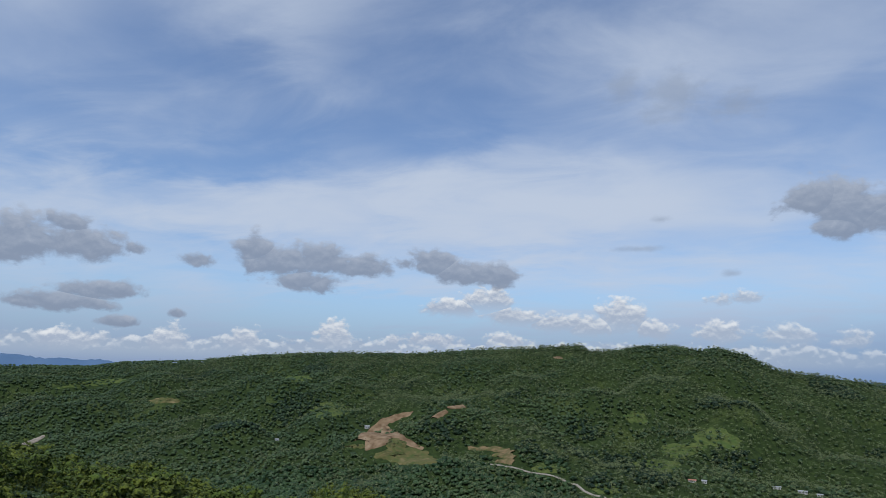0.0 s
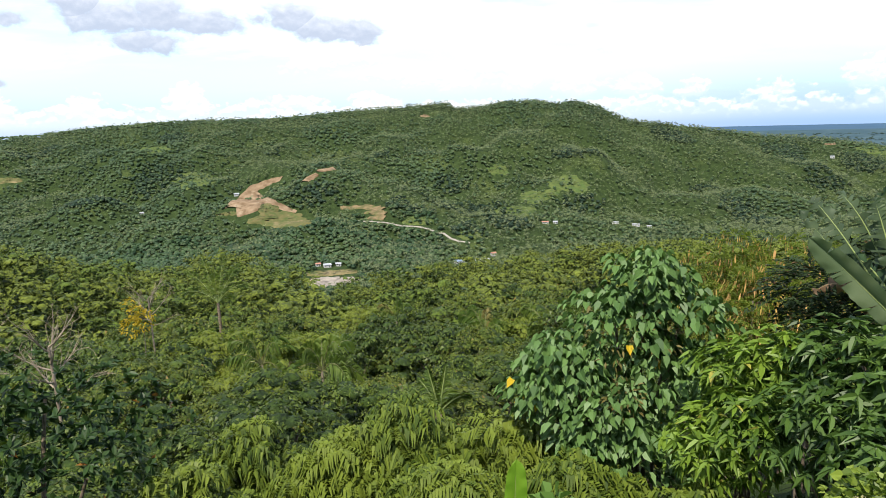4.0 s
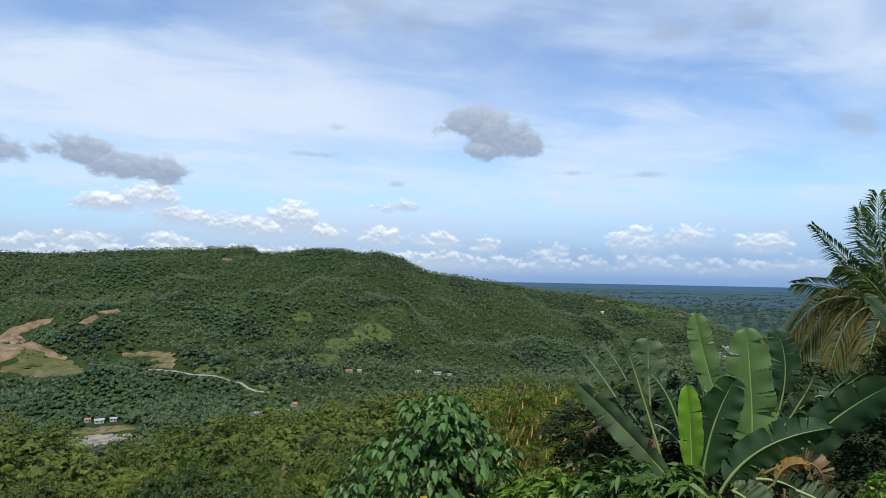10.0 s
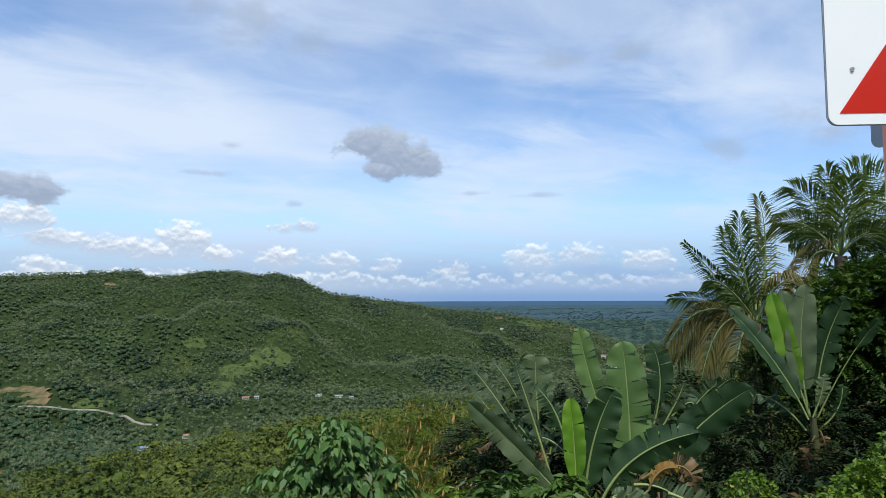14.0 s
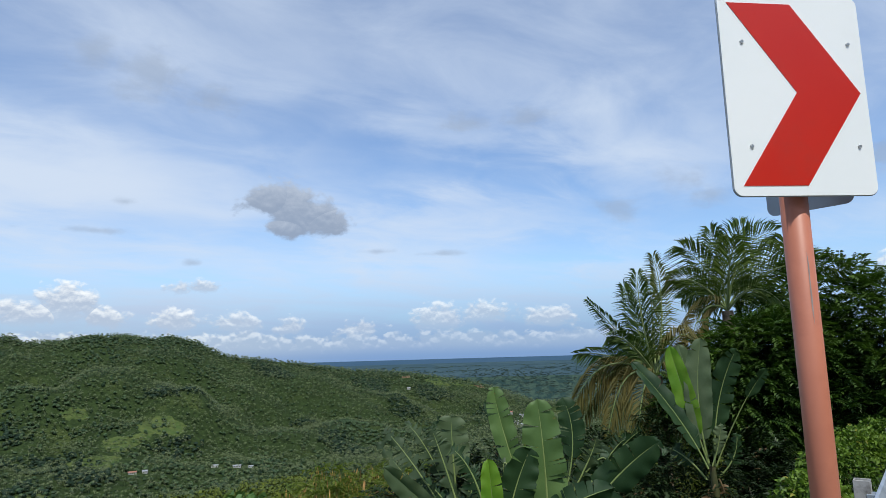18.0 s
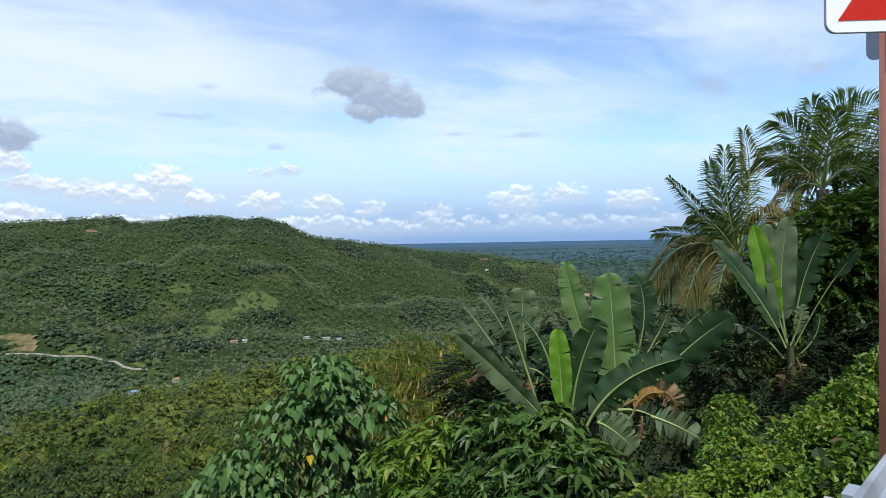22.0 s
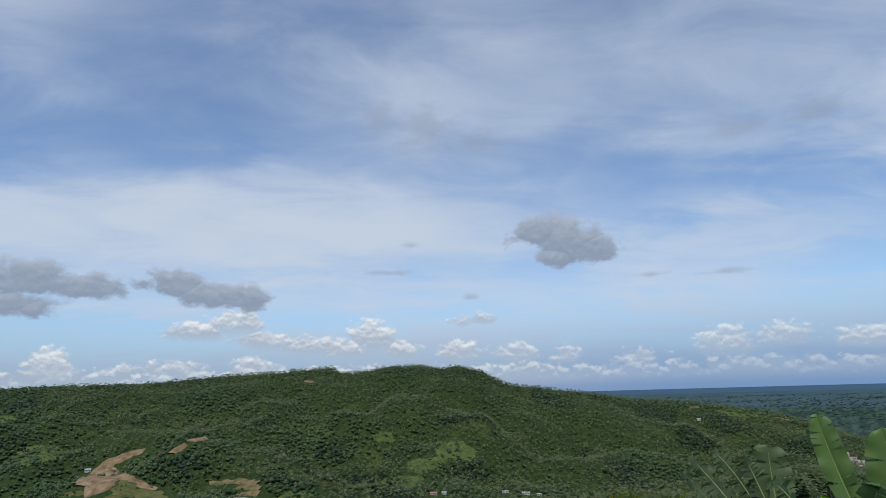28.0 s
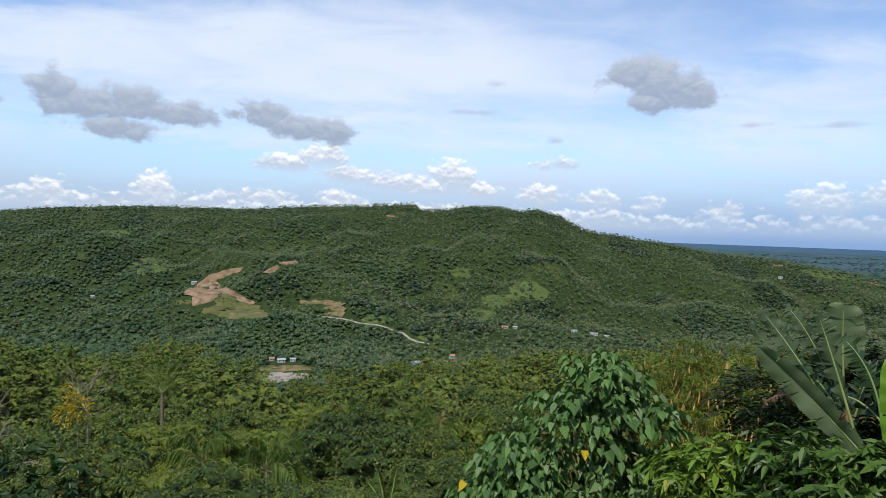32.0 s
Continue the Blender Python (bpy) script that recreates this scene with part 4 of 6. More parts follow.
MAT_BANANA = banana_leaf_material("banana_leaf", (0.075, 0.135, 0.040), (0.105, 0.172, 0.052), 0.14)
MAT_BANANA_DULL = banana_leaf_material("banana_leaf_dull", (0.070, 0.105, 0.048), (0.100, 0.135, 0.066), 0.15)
# torn leaves, their colour lowered towards shade
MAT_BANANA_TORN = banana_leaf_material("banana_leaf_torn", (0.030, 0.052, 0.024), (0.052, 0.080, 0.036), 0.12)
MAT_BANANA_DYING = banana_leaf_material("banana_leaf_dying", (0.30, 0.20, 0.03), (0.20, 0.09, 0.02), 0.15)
# copy of the sunlit leaf, coloured down for leaves in shade
MAT_BANANA_SHADED = banana_leaf_material("banana_leaf_shaded", (0.013, 0.036, 0.012), (0.024, 0.054, 0.017), 0.10)
MAT_BANANA_YOUNG = banana_leaf_material("banana_leaf_young", (0.10, 0.22, 0.018), (0.15, 0.27, 0.026), 0.35)
MAT_BANANA_DRY = banana_leaf_material("banana_leaf_dry", (0.10, 0.06, 0.03), (0.20, 0.13, 0.06), 0.2)
MAT_RIB = plain_material("leaf_rib", (0.17, 0.23, 0.07), (0.23, 0.28, 0.09), 5.0, 0.5, 0, 0.1, 0.002)


def broad(C, D, length, width, rng, sag=0.25, fold=0.18, at=(0.22, 0.62), tumble=0.45):
    """Oval leaves of two halves, folded along the rib and drooping to the tip."""
    n = len(C)
    D = unit(D)
    S = unit(np.cross(D, np.array([0, 0, 1.0]) + rng.normal(size=(n, 3)) * tumble))
    up = unit(np.cross(S, D))
    L = (np.asarray(length) * np.ones(n))[:, None]
    W = (np.asarray(width) * np.ones(n))[:, None]
    down = np.array([0, 0, -1.0]) * L * sag
    a, b2 = C + D * L * at[0] + down * 0.08, C + D * L * at[1] + down * 0.4
    tip = C + D * L + down
    lift = up * W * fold
    V = np.stack([C, a + S * W * 0.42 + lift, b2 + S * W * 0.45 + lift, tip, b2 - S * W * 0.45 + lift, a - S * W * 0.42 + lift], 1)
    k = np.arange(n)[:, None] * 6
    F = np.concatenate([k + [0, 1, 2, 3], k + [0, 3, 4, 5]])
    return V.reshape(-1, 3), F


def lobed(g, n, lobes, up=0.35, inner=0.7):
    """Places and outward ways over the skins of some rounded masses."""
    L = np.array(lobes)
    w = L[:, 3] ** 2
    i = g.choice(len(L), n, p=w / w.sum())
    d = unit(g.normal(size=(n, 3)) + [0, 0, up])
    return L[i, :3] + d * L[i, 3:4] * g.uniform(inner, 1.06, (n, 1)), d


def ring(g, C, N, k, spread=0.9):
    """k ways round each shoot, leaning out from its axis."""
    n = len(C)
    A = unit(np.cross(N, g.normal(size=(n, 3))))
    B = np.cross(N, A)
    th = (np.arange(k)[None, :] / k + g.uniform(0, 1, (n, 1))) * 6.283 + g.normal(size=(n, k)) * 0.25
    D = np.cos(th)[..., None] * A[:, None] * spread + np.sin(th)[..., None] * B[:, None] * spread + N[:, None] * g.uniform(0.15, 0.7, (n, k, 1))
    return np.repeat(C, k, 0), D.reshape(-1, 3)


def sprays(g, C, D, length, pairs, leaflet, width, sag=0.35, droop=0.3):
    """Feathered leaves: leaflets in pairs along a drooping stalk."""
    n = len(C)
    D = unit(D)
    L = (np.asarray(length) * np.ones(n))[:, None, None]
    t = np.linspace(0.25, 1, pairs)[None, :, None]
    base = C[:, None] + D[:, None] * L * t + np.array([0, 0, -1.0]) * L * droop * t ** 2
    S = unit(np.cross(D, np.array([0, 0, 1.0]) + g.normal(size=(n, 3)) * 0.2))
    out = []
    for sgn in (1, -1):
        way = S[:, None] * sgn * 0.9 + D[:, None] * 0.5 + g.normal(size=(n, pairs, 3)) * 0.12
        out.append(blades(base.reshape(-1, 3), way.reshape(-1, 3), leaflet * g.uniform(0.75, 1.1, n * pairs), width, g, sag, np.tile([0, 0, 1.0], (n * pairs, 1))))
    return join(out)


def lobes_at(rows):
    """Rounded masses by bearing, height angle, distance and radius."""
    return [(*aloft(az, el, r), rad) for az, el, r, rad in rows]


def plant(name, label, category, lobes, leaf, mat, foot, stems=5, stem_mat=None, stem_r=0.03, group=""):
    """A shrub or tree that stands on the ground at foot: stems that run to its masses, and its leaves."""
    fx, fy = foot
    base = np.array([fx, fy, float(ground_z(fx, fy))])
    ob = thing(name, base, label, category, group)
    L = [(x - base[0], y - base[1], z - base[2], r) for x, y, z, r in lobes]
    V, F = leaf(L)
    hang("foliage", npmesh("foliage", V, F, mat), ob)
    for i, q in enumerate(sorted(L, key=lambda q: -q[3])[:stems]):
        end = np.array(q[:3])
        mid = end * [0.35, 0.35, 0.6]
        Vt, Ft = tube(bend((0.05 * i, 0, -0.25), mid, end, 9), np.linspace(stem_r, stem_r * 0.35, 9), 6)
        hang("stem", npmesh("stem", Vt, Ft, stem_mat or MAT_BARK, True), ob)
    return ob, base


def below(az, r):
    p = polar(az, r)
    return p.x, p.y


g = np.random.RandomState(101)


def big_leaves(L):
    # heart-shaped leaves in whorls that hang like umbrellas from the shoots
    C, N = lobed(g, 520, L, 0.45, 0.55)
    C2, D = ring(g, C, unit(N * 0.6 + [0, 0, 0.8]), 8, 1.0)
    D = D * [1, 1, 0.5] + [0, 0, -0.75] + np.repeat(N, 8, 0) * [0.5, 0.5, 0]
    C2 = C2 + D * g.uniform(0.05, 0.16, (len(C2), 1))
    s = g.uniform(0.075, 0.165, len(C2))
    return broad(C2, D, s, s * 0.84, g, 0.25, 0.34, (0.12, 0.48), 0.5)


tree, base = plant("broadleaf_tree", "young tree with large drooping heart-shaped green leaves", "tree",
                   lobes_at([(15.5, -13.6, 9, 0.55), (13, -16.6, 9, 0.6), (18.6, -15.5, 9.2, 0.5), (8.6, -20.3, 8.8, 0.5), (12, -23.6, 8.6, 0.65), (17, -20.8, 9, 0.6),
                             (20.2, -19.8, 9.3, 0.4), (15, -26.6, 8.6, 0.55), (6.0, -22.4, 8.8, 0.38), (10.5, -26.5, 8.4, 0.45)]), big_leaves, MAT_BIGLEAF, below(14.5, 9.1), 8, MAT_BARK, 0.05)
C, N = lobed(g, 260, [(*(aloft(12.5, -18.5, 8.6) - Vector(base)), 0.35), (*(aloft(16.5, -17.8, 8.7) - Vector(base)), 0.3), (*(aloft(14, -23, 8.2) - Vector(base)), 0.25)])
tagged(hang("dry_flower_head", npmesh("dry_flower_head", *blades(C, N + g.normal(size=C.shape) * 0.4, 0.10, 0.035, g), MAT_FROND_DRY), tree, "dry reddish-brown flower heads"), kind="stuff")


def round_leaves(L):
    C, N = lobed(g, 46, L, 0.7, 0.7)
    s = g.uniform(0.16, 0.26, 46)
    return broad(C, N * [1, 1, 0.6] + g.normal(size=(46, 3)) * 0.3, s, s * 0.8, g, 0.35)


def sapling_leaves(shoots, size=1.0):
    def f(L):
        C, N = lobed(g, shoots, L, 0.8, 0.5)
        C2, D = ring(g, C, unit(N + [0, 0, 0.6]), 6)
        return sprays(g, C2, D + [0, 0, 0.15], 0.34 * size * g.uniform(0.7, 1.15, len(C2)), 7, 0.20 * size, 0.042 * size, 1.0, 0.45)
    return f


for az, top, r, w in [(-6.5, -23.6, 9.2, 0.8), (3.4, -24.8, 9.0, 0.8), (9.5, -28.3, 7.6, 0.6), (-2, -28.8, 7.6, 0.65), (-12.5, -26.3, 9.2, 0.8), (-19.5, -24.4, 10.4, 0.9),
                      (-26, -26.5, 9.2, 0.8), (5.5, -33.0, 6.6, 0.5), (20.5, -30.5, 6.8, 0.55), (-8, -32.5, 7.0, 0.6), (-17, -31.5, 7.4, 0.6), (14.5, -33.5, 6.6, 0.5)]:
    c = aloft(az, top, r)
    lob = [(c.x, c.y, c.z - w * 0.7, w * 0.7), (c.x + w * 0.7, c.y, c.z - w * 1.25, w * 0.7), (c.x - w * 0.7, c.y + 0.1, c.z - w * 1.2, w * 0.7), (c.x, c.y - w * 0.5, c.z - w * 1.6, w * 0.8)]
    plant("sapling", "bright green sapling with drooping feathered leaves", "tree", lob, sapling_leaves(75), MAT_SAPLING, (c.x, c.y), 4, MAT_BARK, 0.025, "saplings on the slope")


def glossy_leaves(L):
    C, N = lobed(g, 620, L, 0.25, 0.6)
    C2, D = ring(g, C, N, 8, 1.0)
    return broad(C2, D, g.uniform(0.10, 0.17, len(C2)), 0.062, g, 0.12, 0.1)


plant("glossy_shrub", "large dark shrub with small glossy leaves", "shrub",
      lobes_at([(-44, -18.2, 10, 0.75), (-39.5, -17.2, 10, 0.7), (-35, -19.2, 10, 0.75), (-31, -20.8, 10, 0.65), (-28, -22.2, 10, 0.6), (-48, -18, 10, 0.7), (-40, -23, 9.4, 1.1),
                (-33, -25.5, 9.2, 1.0), (-46, -24, 9.4, 1.0), (-36, -29, 9, 1.0), (-53, -20, 10, 1.0)]), glossy_leaves, MAT_GLOSSY, below(-38, 10), 9, MAT_BARK, 0.06)


plant("roundleaf_plant", "low plant with large round pale green leaves", "plant", lobes_at([(7.6, -33.0, 6.2, 0.26), (9.4, -34.6, 6.0, 0.26), (6.2, -35.5, 6.0, 0.25)]), lambda L: round_leaves(L), MAT_ROUND,
      below(7.6, 6.2), 3, MAT_STEM, 0.012)


def lance_leaves(shoots):
    def f(L):
        C, N = lobed(g, shoots * 2, L, 0.45, 0.4)
        C2, D = ring(g, C, unit(N + [0, 0, 0.4]), 6, 1.0)
        s = g.uniform(0.08, 0.19, len(C2))
        return broad(C2, D, s, s * 0.40, g, 0.5, 0.22, (0.16, 0.5))
    return f


for rows, foot, n, mat, label in [
        ([(22.5, -20.6, 8, 0.5), (25.5, -19.6, 7.8, 0.5), (24, -25, 7.4, 0.6), (20.8, -26.2, 7.4, 0.5)], below(23.5, 8.2), 240, MAT_VINE, "dense shrub with pointed yellow-green leaves"),
        ([(29, -18.4, 7.6, 0.5), (32.3, -17.9, 7.5, 0.48), (28.5, -24, 7, 0.6), (32, -22.5, 6.8, 0.6)], below(30, 7.9), 210, MAT_LANCE, "dense shrub with long pointed dark green leaves"),
        ([(35.6, -18.2, 7.0, 0.42), (36.2, -22, 6.5, 0.5), (39.2, -21, 6.4, 0.42), (33.8, -25.5, 6.0, 0.45)], below(36, 7.1), 180, MAT_LANCE, "dense shrub with long pointed dark green leaves")]:
    plant("lance_leaf_shrub", label, "shrub", lobes_at(rows), lance_leaves(n), mat, foot, 4, MAT_BARK, 0.03, "shrubs below the road")


def vine_leaves(n, size=0.10):
    def f(L):
        C, N = lobed(g, n, L, 0.5, 0.62)
        D = N * 0.7 + g.normal(size=(n, 3)) * 0.6 + [0, 0, -0.1]
        s = g.uniform(0.6, 1.25, n) * size
        return broad(C, D, s, s * 0.72, g, 0.25, 0.28, (0.16, 0.5), 0.7)
    return f


plant("vine_bank", "bank overgrown with bright green creeping vines", "vines",
      lobes_at([(47.0, -23.0, 6.0, 0.36), (50.0, -15.6, 6.4, 0.22), (50.2, -18.6, 6.1, 0.28), (50.4, -22, 5.7, 0.34), (53.4, -20.6, 5.7, 0.34), (56, -17.6, 6.0, 0.36), (46, -27.0, 5.2, 0.4), (50, -26.2, 4.8, 0.4),
                (54, -24.6, 4.6, 0.34), (57.4, -21.6, 4.9, 0.32), (42.5, -28.5, 5.2, 0.38), (57.6, -15.2, 6.6, 0.3)]), vine_leaves(13000, 0.052), MAT_VINE, below(50, 5.9), 7, MAT_STEM, 0.02, "creepers by the rail")
plant("vine_bank", "leafy green creepers crowding the outer side of the guardrail", "vines",
      lobes_at([(64.0, -8.4, 11, 0.46), (62.6, -9.6, 9, 0.40), (60.8, -12.2, 7.5, 0.38), (59.0, -14.8, 6.4, 0.34), (65.6, -7.3, 12.4, 0.42), (59.6, -19, 5.0, 0.28)]),
      vine_leaves(10500, 0.06), MAT_VINE, below(61.5, 8.0), 5, MAT_STEM, 0.02, "creepers by the rail")
bush, base = plant("flowering_bush", "lime-green bush with small cream flower clusters", "shrub",
                   lobes_at([(33, -29.2, 4.4, 0.32), (37, -28.4, 4.3, 0.32), (41, -27, 4.3, 0.32), (45, -25.2, 4.4, 0.33), (30.5, -34, 4.0, 0.3), (35, -33.6, 3.9, 0.32), (40, -32, 3.9, 0.32),
                             (44.5, -30, 3.9, 0.32), (48, -27.5, 4.2, 0.3)]), vine_leaves(5200, 0.066), MAT_LIME, below(39, 4.3), 6, MAT_STEM, 0.02)
spots = [aloft(a, e, r) - Vector(base) for a, e, r in [(33.5, -25.6, 4.3), (35, -26, 4.3), (31.6, -28, 4.2), (37.4, -25.2, 4.2), (33, -31, 3.8), (36.5, -30.5, 3.7), (39.5, -28.5, 3.8),
                                                      (41, -24, 4.2), (43.5, -26.8, 3.9), (31, -32.2, 3.8), (38, -33, 3.6), (46, -22.6, 4.3)]]
for p in spots:
    C, N = lobed(g, 34, [(*p, 0.04), (p[0] + 0.05, p[1], p[2] - 0.02, 0.04)], 0.6, 0.4)
    tagged(hang("flower_cluster", npmesh("flower_cluster", *blades(C, N, 0.026, 0.024, g, 0.05), MAT_FLOWER), bush, "cream flower cluster"), kind="stuff")


def feather_leaves(n, pairs=7, size=1.0, sag=0.25):
    def f(L):
        C, N = lobed(g, n, L, 0.25, 0.6)
        C2, D = ring(g, C, unit(N * [1, 1, 0.5] + [0, 0, 0.1]), 3, 0.7)
        return sprays(g, C2, D + np.repeat(N, 3, 0) * 0.8, 0.5 * size * g.uniform(0.7, 1.2, len(C2)), pairs, 0.12 * size, 0.05 * size, sag, 0.35)
    return f


plant("dark_tree", "tall dense tree with dark feathery leaves behind the guardrail", "tree",
      lobes_at([(63, 2.7, 17.5, 1.15), (66.5, 0.6, 17.5, 1.25), (70, 0.0, 18, 1.3), (60, 0.4, 18, 1.1), (62, -2, 17, 1.3), (66, -3.5, 17, 1.3), (70, -3.6, 18, 1.4), (58.3, -3.5, 17.6, 1.1),
                (61, -6, 16.6, 1.2), (65.3, -7.2, 16.4, 1.1), (74, -1.5, 19, 1.7), (57.6, -7.5, 16.8, 1.1), (61.5, -10.5, 15.6, 1.0), (56.5, -1, 18.4, 0.9), (53.5, -4.5, 18.6, 1.0),
                (57.6, -0.6, 15.9, 0.8), (55.4, -1.8, 15.7, 0.75), (59.4, -1.0, 16.0, 0.9), (53.9, -4.2, 15.3, 0.7), (56.6, -4.2, 15.6, 0.9)]),
      feather_leaves(3100, 9), MAT_FEATHER, below(62.0, 17.4), 12, MAT_BARK, 0.12)


# these fill the dark hollow; its shade is in their leaf colour
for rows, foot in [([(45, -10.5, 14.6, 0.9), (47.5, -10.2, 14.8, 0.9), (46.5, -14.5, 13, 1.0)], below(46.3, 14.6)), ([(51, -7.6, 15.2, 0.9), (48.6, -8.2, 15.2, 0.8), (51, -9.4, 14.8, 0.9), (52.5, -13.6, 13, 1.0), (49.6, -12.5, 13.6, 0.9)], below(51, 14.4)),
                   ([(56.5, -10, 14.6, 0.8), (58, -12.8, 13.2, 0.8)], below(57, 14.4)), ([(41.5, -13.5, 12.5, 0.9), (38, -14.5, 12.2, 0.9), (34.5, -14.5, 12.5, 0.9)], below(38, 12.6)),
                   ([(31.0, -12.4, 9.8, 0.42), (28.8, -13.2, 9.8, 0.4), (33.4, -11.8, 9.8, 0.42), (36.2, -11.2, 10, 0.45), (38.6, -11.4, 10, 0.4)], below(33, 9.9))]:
    plant("dark_shrub", "dark green shrub behind the bananas, shade put into its leaf colour", "shrub", lobes_at(rows), feather_leaves(150), MAT_PAINTED_SHADE, foot, 4, MAT_BARK, 0.04, "shrubs behind the bananas")


def pods_tree(az, el, r, w):
    c = aloft(az, el, r)
    lob = [(c.x, c.y, c.z - w * 0.6, w * 0.7), (c.x + w * 0.8, c.y, c.z - w * 1.2, w * 0.8), (c.x - w * 0.8, c.y + 0.3, c.z - w * 1.2, w * 0.8), (c.x, c.y - w * 0.4, c.z - w * 2.0, w * 1.0)]
    ob, b0 = plant("pod_tree", "olive tree hung with dry yellow-brown seed pods", "tree", lob, feather_leaves(170, 6, 0.8, 0.3), MAT_OLIVE, (c.x, c.y), 5, MAT_DRY, 0.04, "pod trees on the slope")
    C, N = lobed(g, 420, [(x - b0[0], y - b0[1], z - b0[2], q * 1.05) for x, y, z, q in lob], 0.4, 0.8)
    tagged(hang("pod_cluster", npmesh("pod_cluster", *blades(C, N * 0.4 + [0, 0, -1], g.uniform(0.14, 0.36, 420), 0.036, g, 0.0), MAT_POD), ob, "dry hanging seed pods"), kind="stuff")


for row in [(22.5, -9.2, 17, 0.95), (26.0, -9.2, 17, 0.95), (29.5, -9.6, 16, 0.9), (24.2, -12.2, 15, 0.95), (28.4, -13.0, 14.5, 0.9), (20.5, -12.5, 17, 0.8), (32.2, -11.8, 15, 0.8)]:
    pods_tree(*row)


# ---- bananas ----
def banana_leaf(ob, r, root, mid, tip, width, mat, face=0.0, fold=0.3, tears=2, ragged=0.0, stalk=0.15):
    """One leaf along a bowed rib through three places given by bearing and height angle: two wings, split by tears into strips that hang at their own angles."""
    seed = int(abs(tip[0] * 37 + tip[1] * 101 + width * 1000))
    q = np.random.RandomState(seed)
    n, cols = 46, (0.0, 0.2, 0.45, 0.72, 1.0)
    base = np.array(ob.location)
    a, m, c = (np.array(aloft(*p, r)) - base for p in (root, mid, tip))
    P_ = bend(a, 2 * m - (a + c) / 2, c, n)
    T = unit(np.gradient(P_, axis=0))
    span = np.linalg.norm(np.diff(P_, axis=0), axis=1).sum()
    view = unit(-(P_ + base) + [0, 0, EYE])
    S = unit(np.cross(T, view))
    S = S * math.cos(face) + np.cross(T, S) * math.sin(face)
    Nn = np.cross(S, T)
    u = np.linspace(0, 1, n)
    v = np.clip((u - stalk) / (1 - stalk), 0, 1)
    half = width * 0.5 * (1 - np.abs(2 * v - 1) ** 2.8) ** 0.5 * (1.06 - 0.16 * v)
    first = int(np.argmax(v > 0))
    V, F, UV = [], [], []
    for sgn in (1, -1):
        cuts = sorted(q.choice(np.arange(first + 3, n - 2), min(tears, n - first - 6), replace=False)) if tears else []
        marks = [first] + list(cuts) + [n - 1]
        for i0, i1 in zip(marks, marks[1:]):
            turn = q.normal() * (0.10 + 0.45 * ragged) - 0.75 * ragged * q.uniform()
            slack = 0.05 + 0.80 * ragged * q.uniform(0.5, 1.0)
            short = 1 - 0.5 * ragged * q.uniform()
            um = (u[i0] + u[i1]) / 2
            k = len(V)
            for i in range(i0, i1 + 1):
                h = half[i] * short * (1 + 0.02 * q.normal())
                p = P_[i].copy()
                for j, w in enumerate(cols):
                    if j:
                        ang = fold * (1 - 0.8 * w) + turn * min(1.0, w * 1.6)
                        p = p + (S[i] * sgn * math.cos(ang) + Nn[i] * math.sin(ang)) * h * (w - cols[j - 1])
                    wave_ = Nn[i] * 0.035 * width * w * w * math.sin(i * 0.85 + seed + sgn)
                    V.append(p + T[i] * (h * 0.22 * w + (um - u[i]) * span * slack * w ** (1.5 - 0.7 * ragged)) + wave_)
                    UV.append((w * sgn, u[i] * 2))
            for i in range(i1 - i0):
                for j in range(4):
                    o = k + i * 5 + j
                    F.append((o, o + 5, o + 6, o + 1))
    me = npmesh("leaf", np.array(V), F, mat, True)
    lay = me.uv_layers.new(name="UVMap")
    lay.data.foreach_set("uv", np.array(UV, dtype=np.float32)[np.array(F).ravel()].ravel())
    leaf = hang("leaf", me, ob)
    rib = tube(P_ - Nn * 0.004, np.linspace(0.024, 0.004, n) * (0.4 + width), 6)
    hang("midrib", npmesh("midrib", *rib, MAT_RIB_DRY if mat in (MAT_BANANA_DRY, MAT_BANANA_DYING) else MAT_RIB, True), leaf, "pale midrib")


def banana_plant(label, az, r, top_el, radius):
    x, y = below(az, r)
    base = np.array([x, y, float(ground_z(x, y))])
    ob = thing("banana_plant", base, label, "banana plant", "bananas on the slope")
    top = np.array(aloft(az, top_el, r)) - base
    stem = bend((0.1, 0, -0.2), top * [0.4, 0.4, 0.6] + [0.05, 0, 0], top, 12)
    hang("pseudostem", npmesh("pseudostem", *tube(stem, np.linspace(radius, radius * 0.5, 12), 12), MAT_PSEUDO, True), ob)
    return ob


MAT_RIB_DARK = plain_material("dark_rib", (0.10, 0.12, 0.04), (0.15, 0.15, 0.05), 5.0, 0.6, 0, 0.1, 0.002)
MAT_RIB_DRY = plain_material("dry_rib", (0.16, 0.11, 0.05), (0.24, 0.17, 0.08), 5.0, 0.8, 0, 0.1, 0.002)
banana = banana_plant("banana plant with tall broad upright leaves below the guardrail", 39.4, 7.4, -16.6, 0.12)
banana_leaf(banana, 7.4, (40.8, -16.6), (40.9, -10.4), (40.5, -3.9), 0.49, MAT_BANANA, 0, 0.38, 6, 0.12, 0.2)
banana_leaf(banana, 7.2, (37.2, -16.8), (38.0, -12.2), (39.8, -7.9), 0.44, MAT_BANANA_SHADED, 0.3, 0.25, 3, 0.1, 0.06)
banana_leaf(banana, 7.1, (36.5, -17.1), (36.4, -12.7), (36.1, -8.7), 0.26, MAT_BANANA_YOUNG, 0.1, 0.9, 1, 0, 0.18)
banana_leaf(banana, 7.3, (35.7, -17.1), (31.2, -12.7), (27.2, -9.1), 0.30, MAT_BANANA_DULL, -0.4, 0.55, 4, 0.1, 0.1)
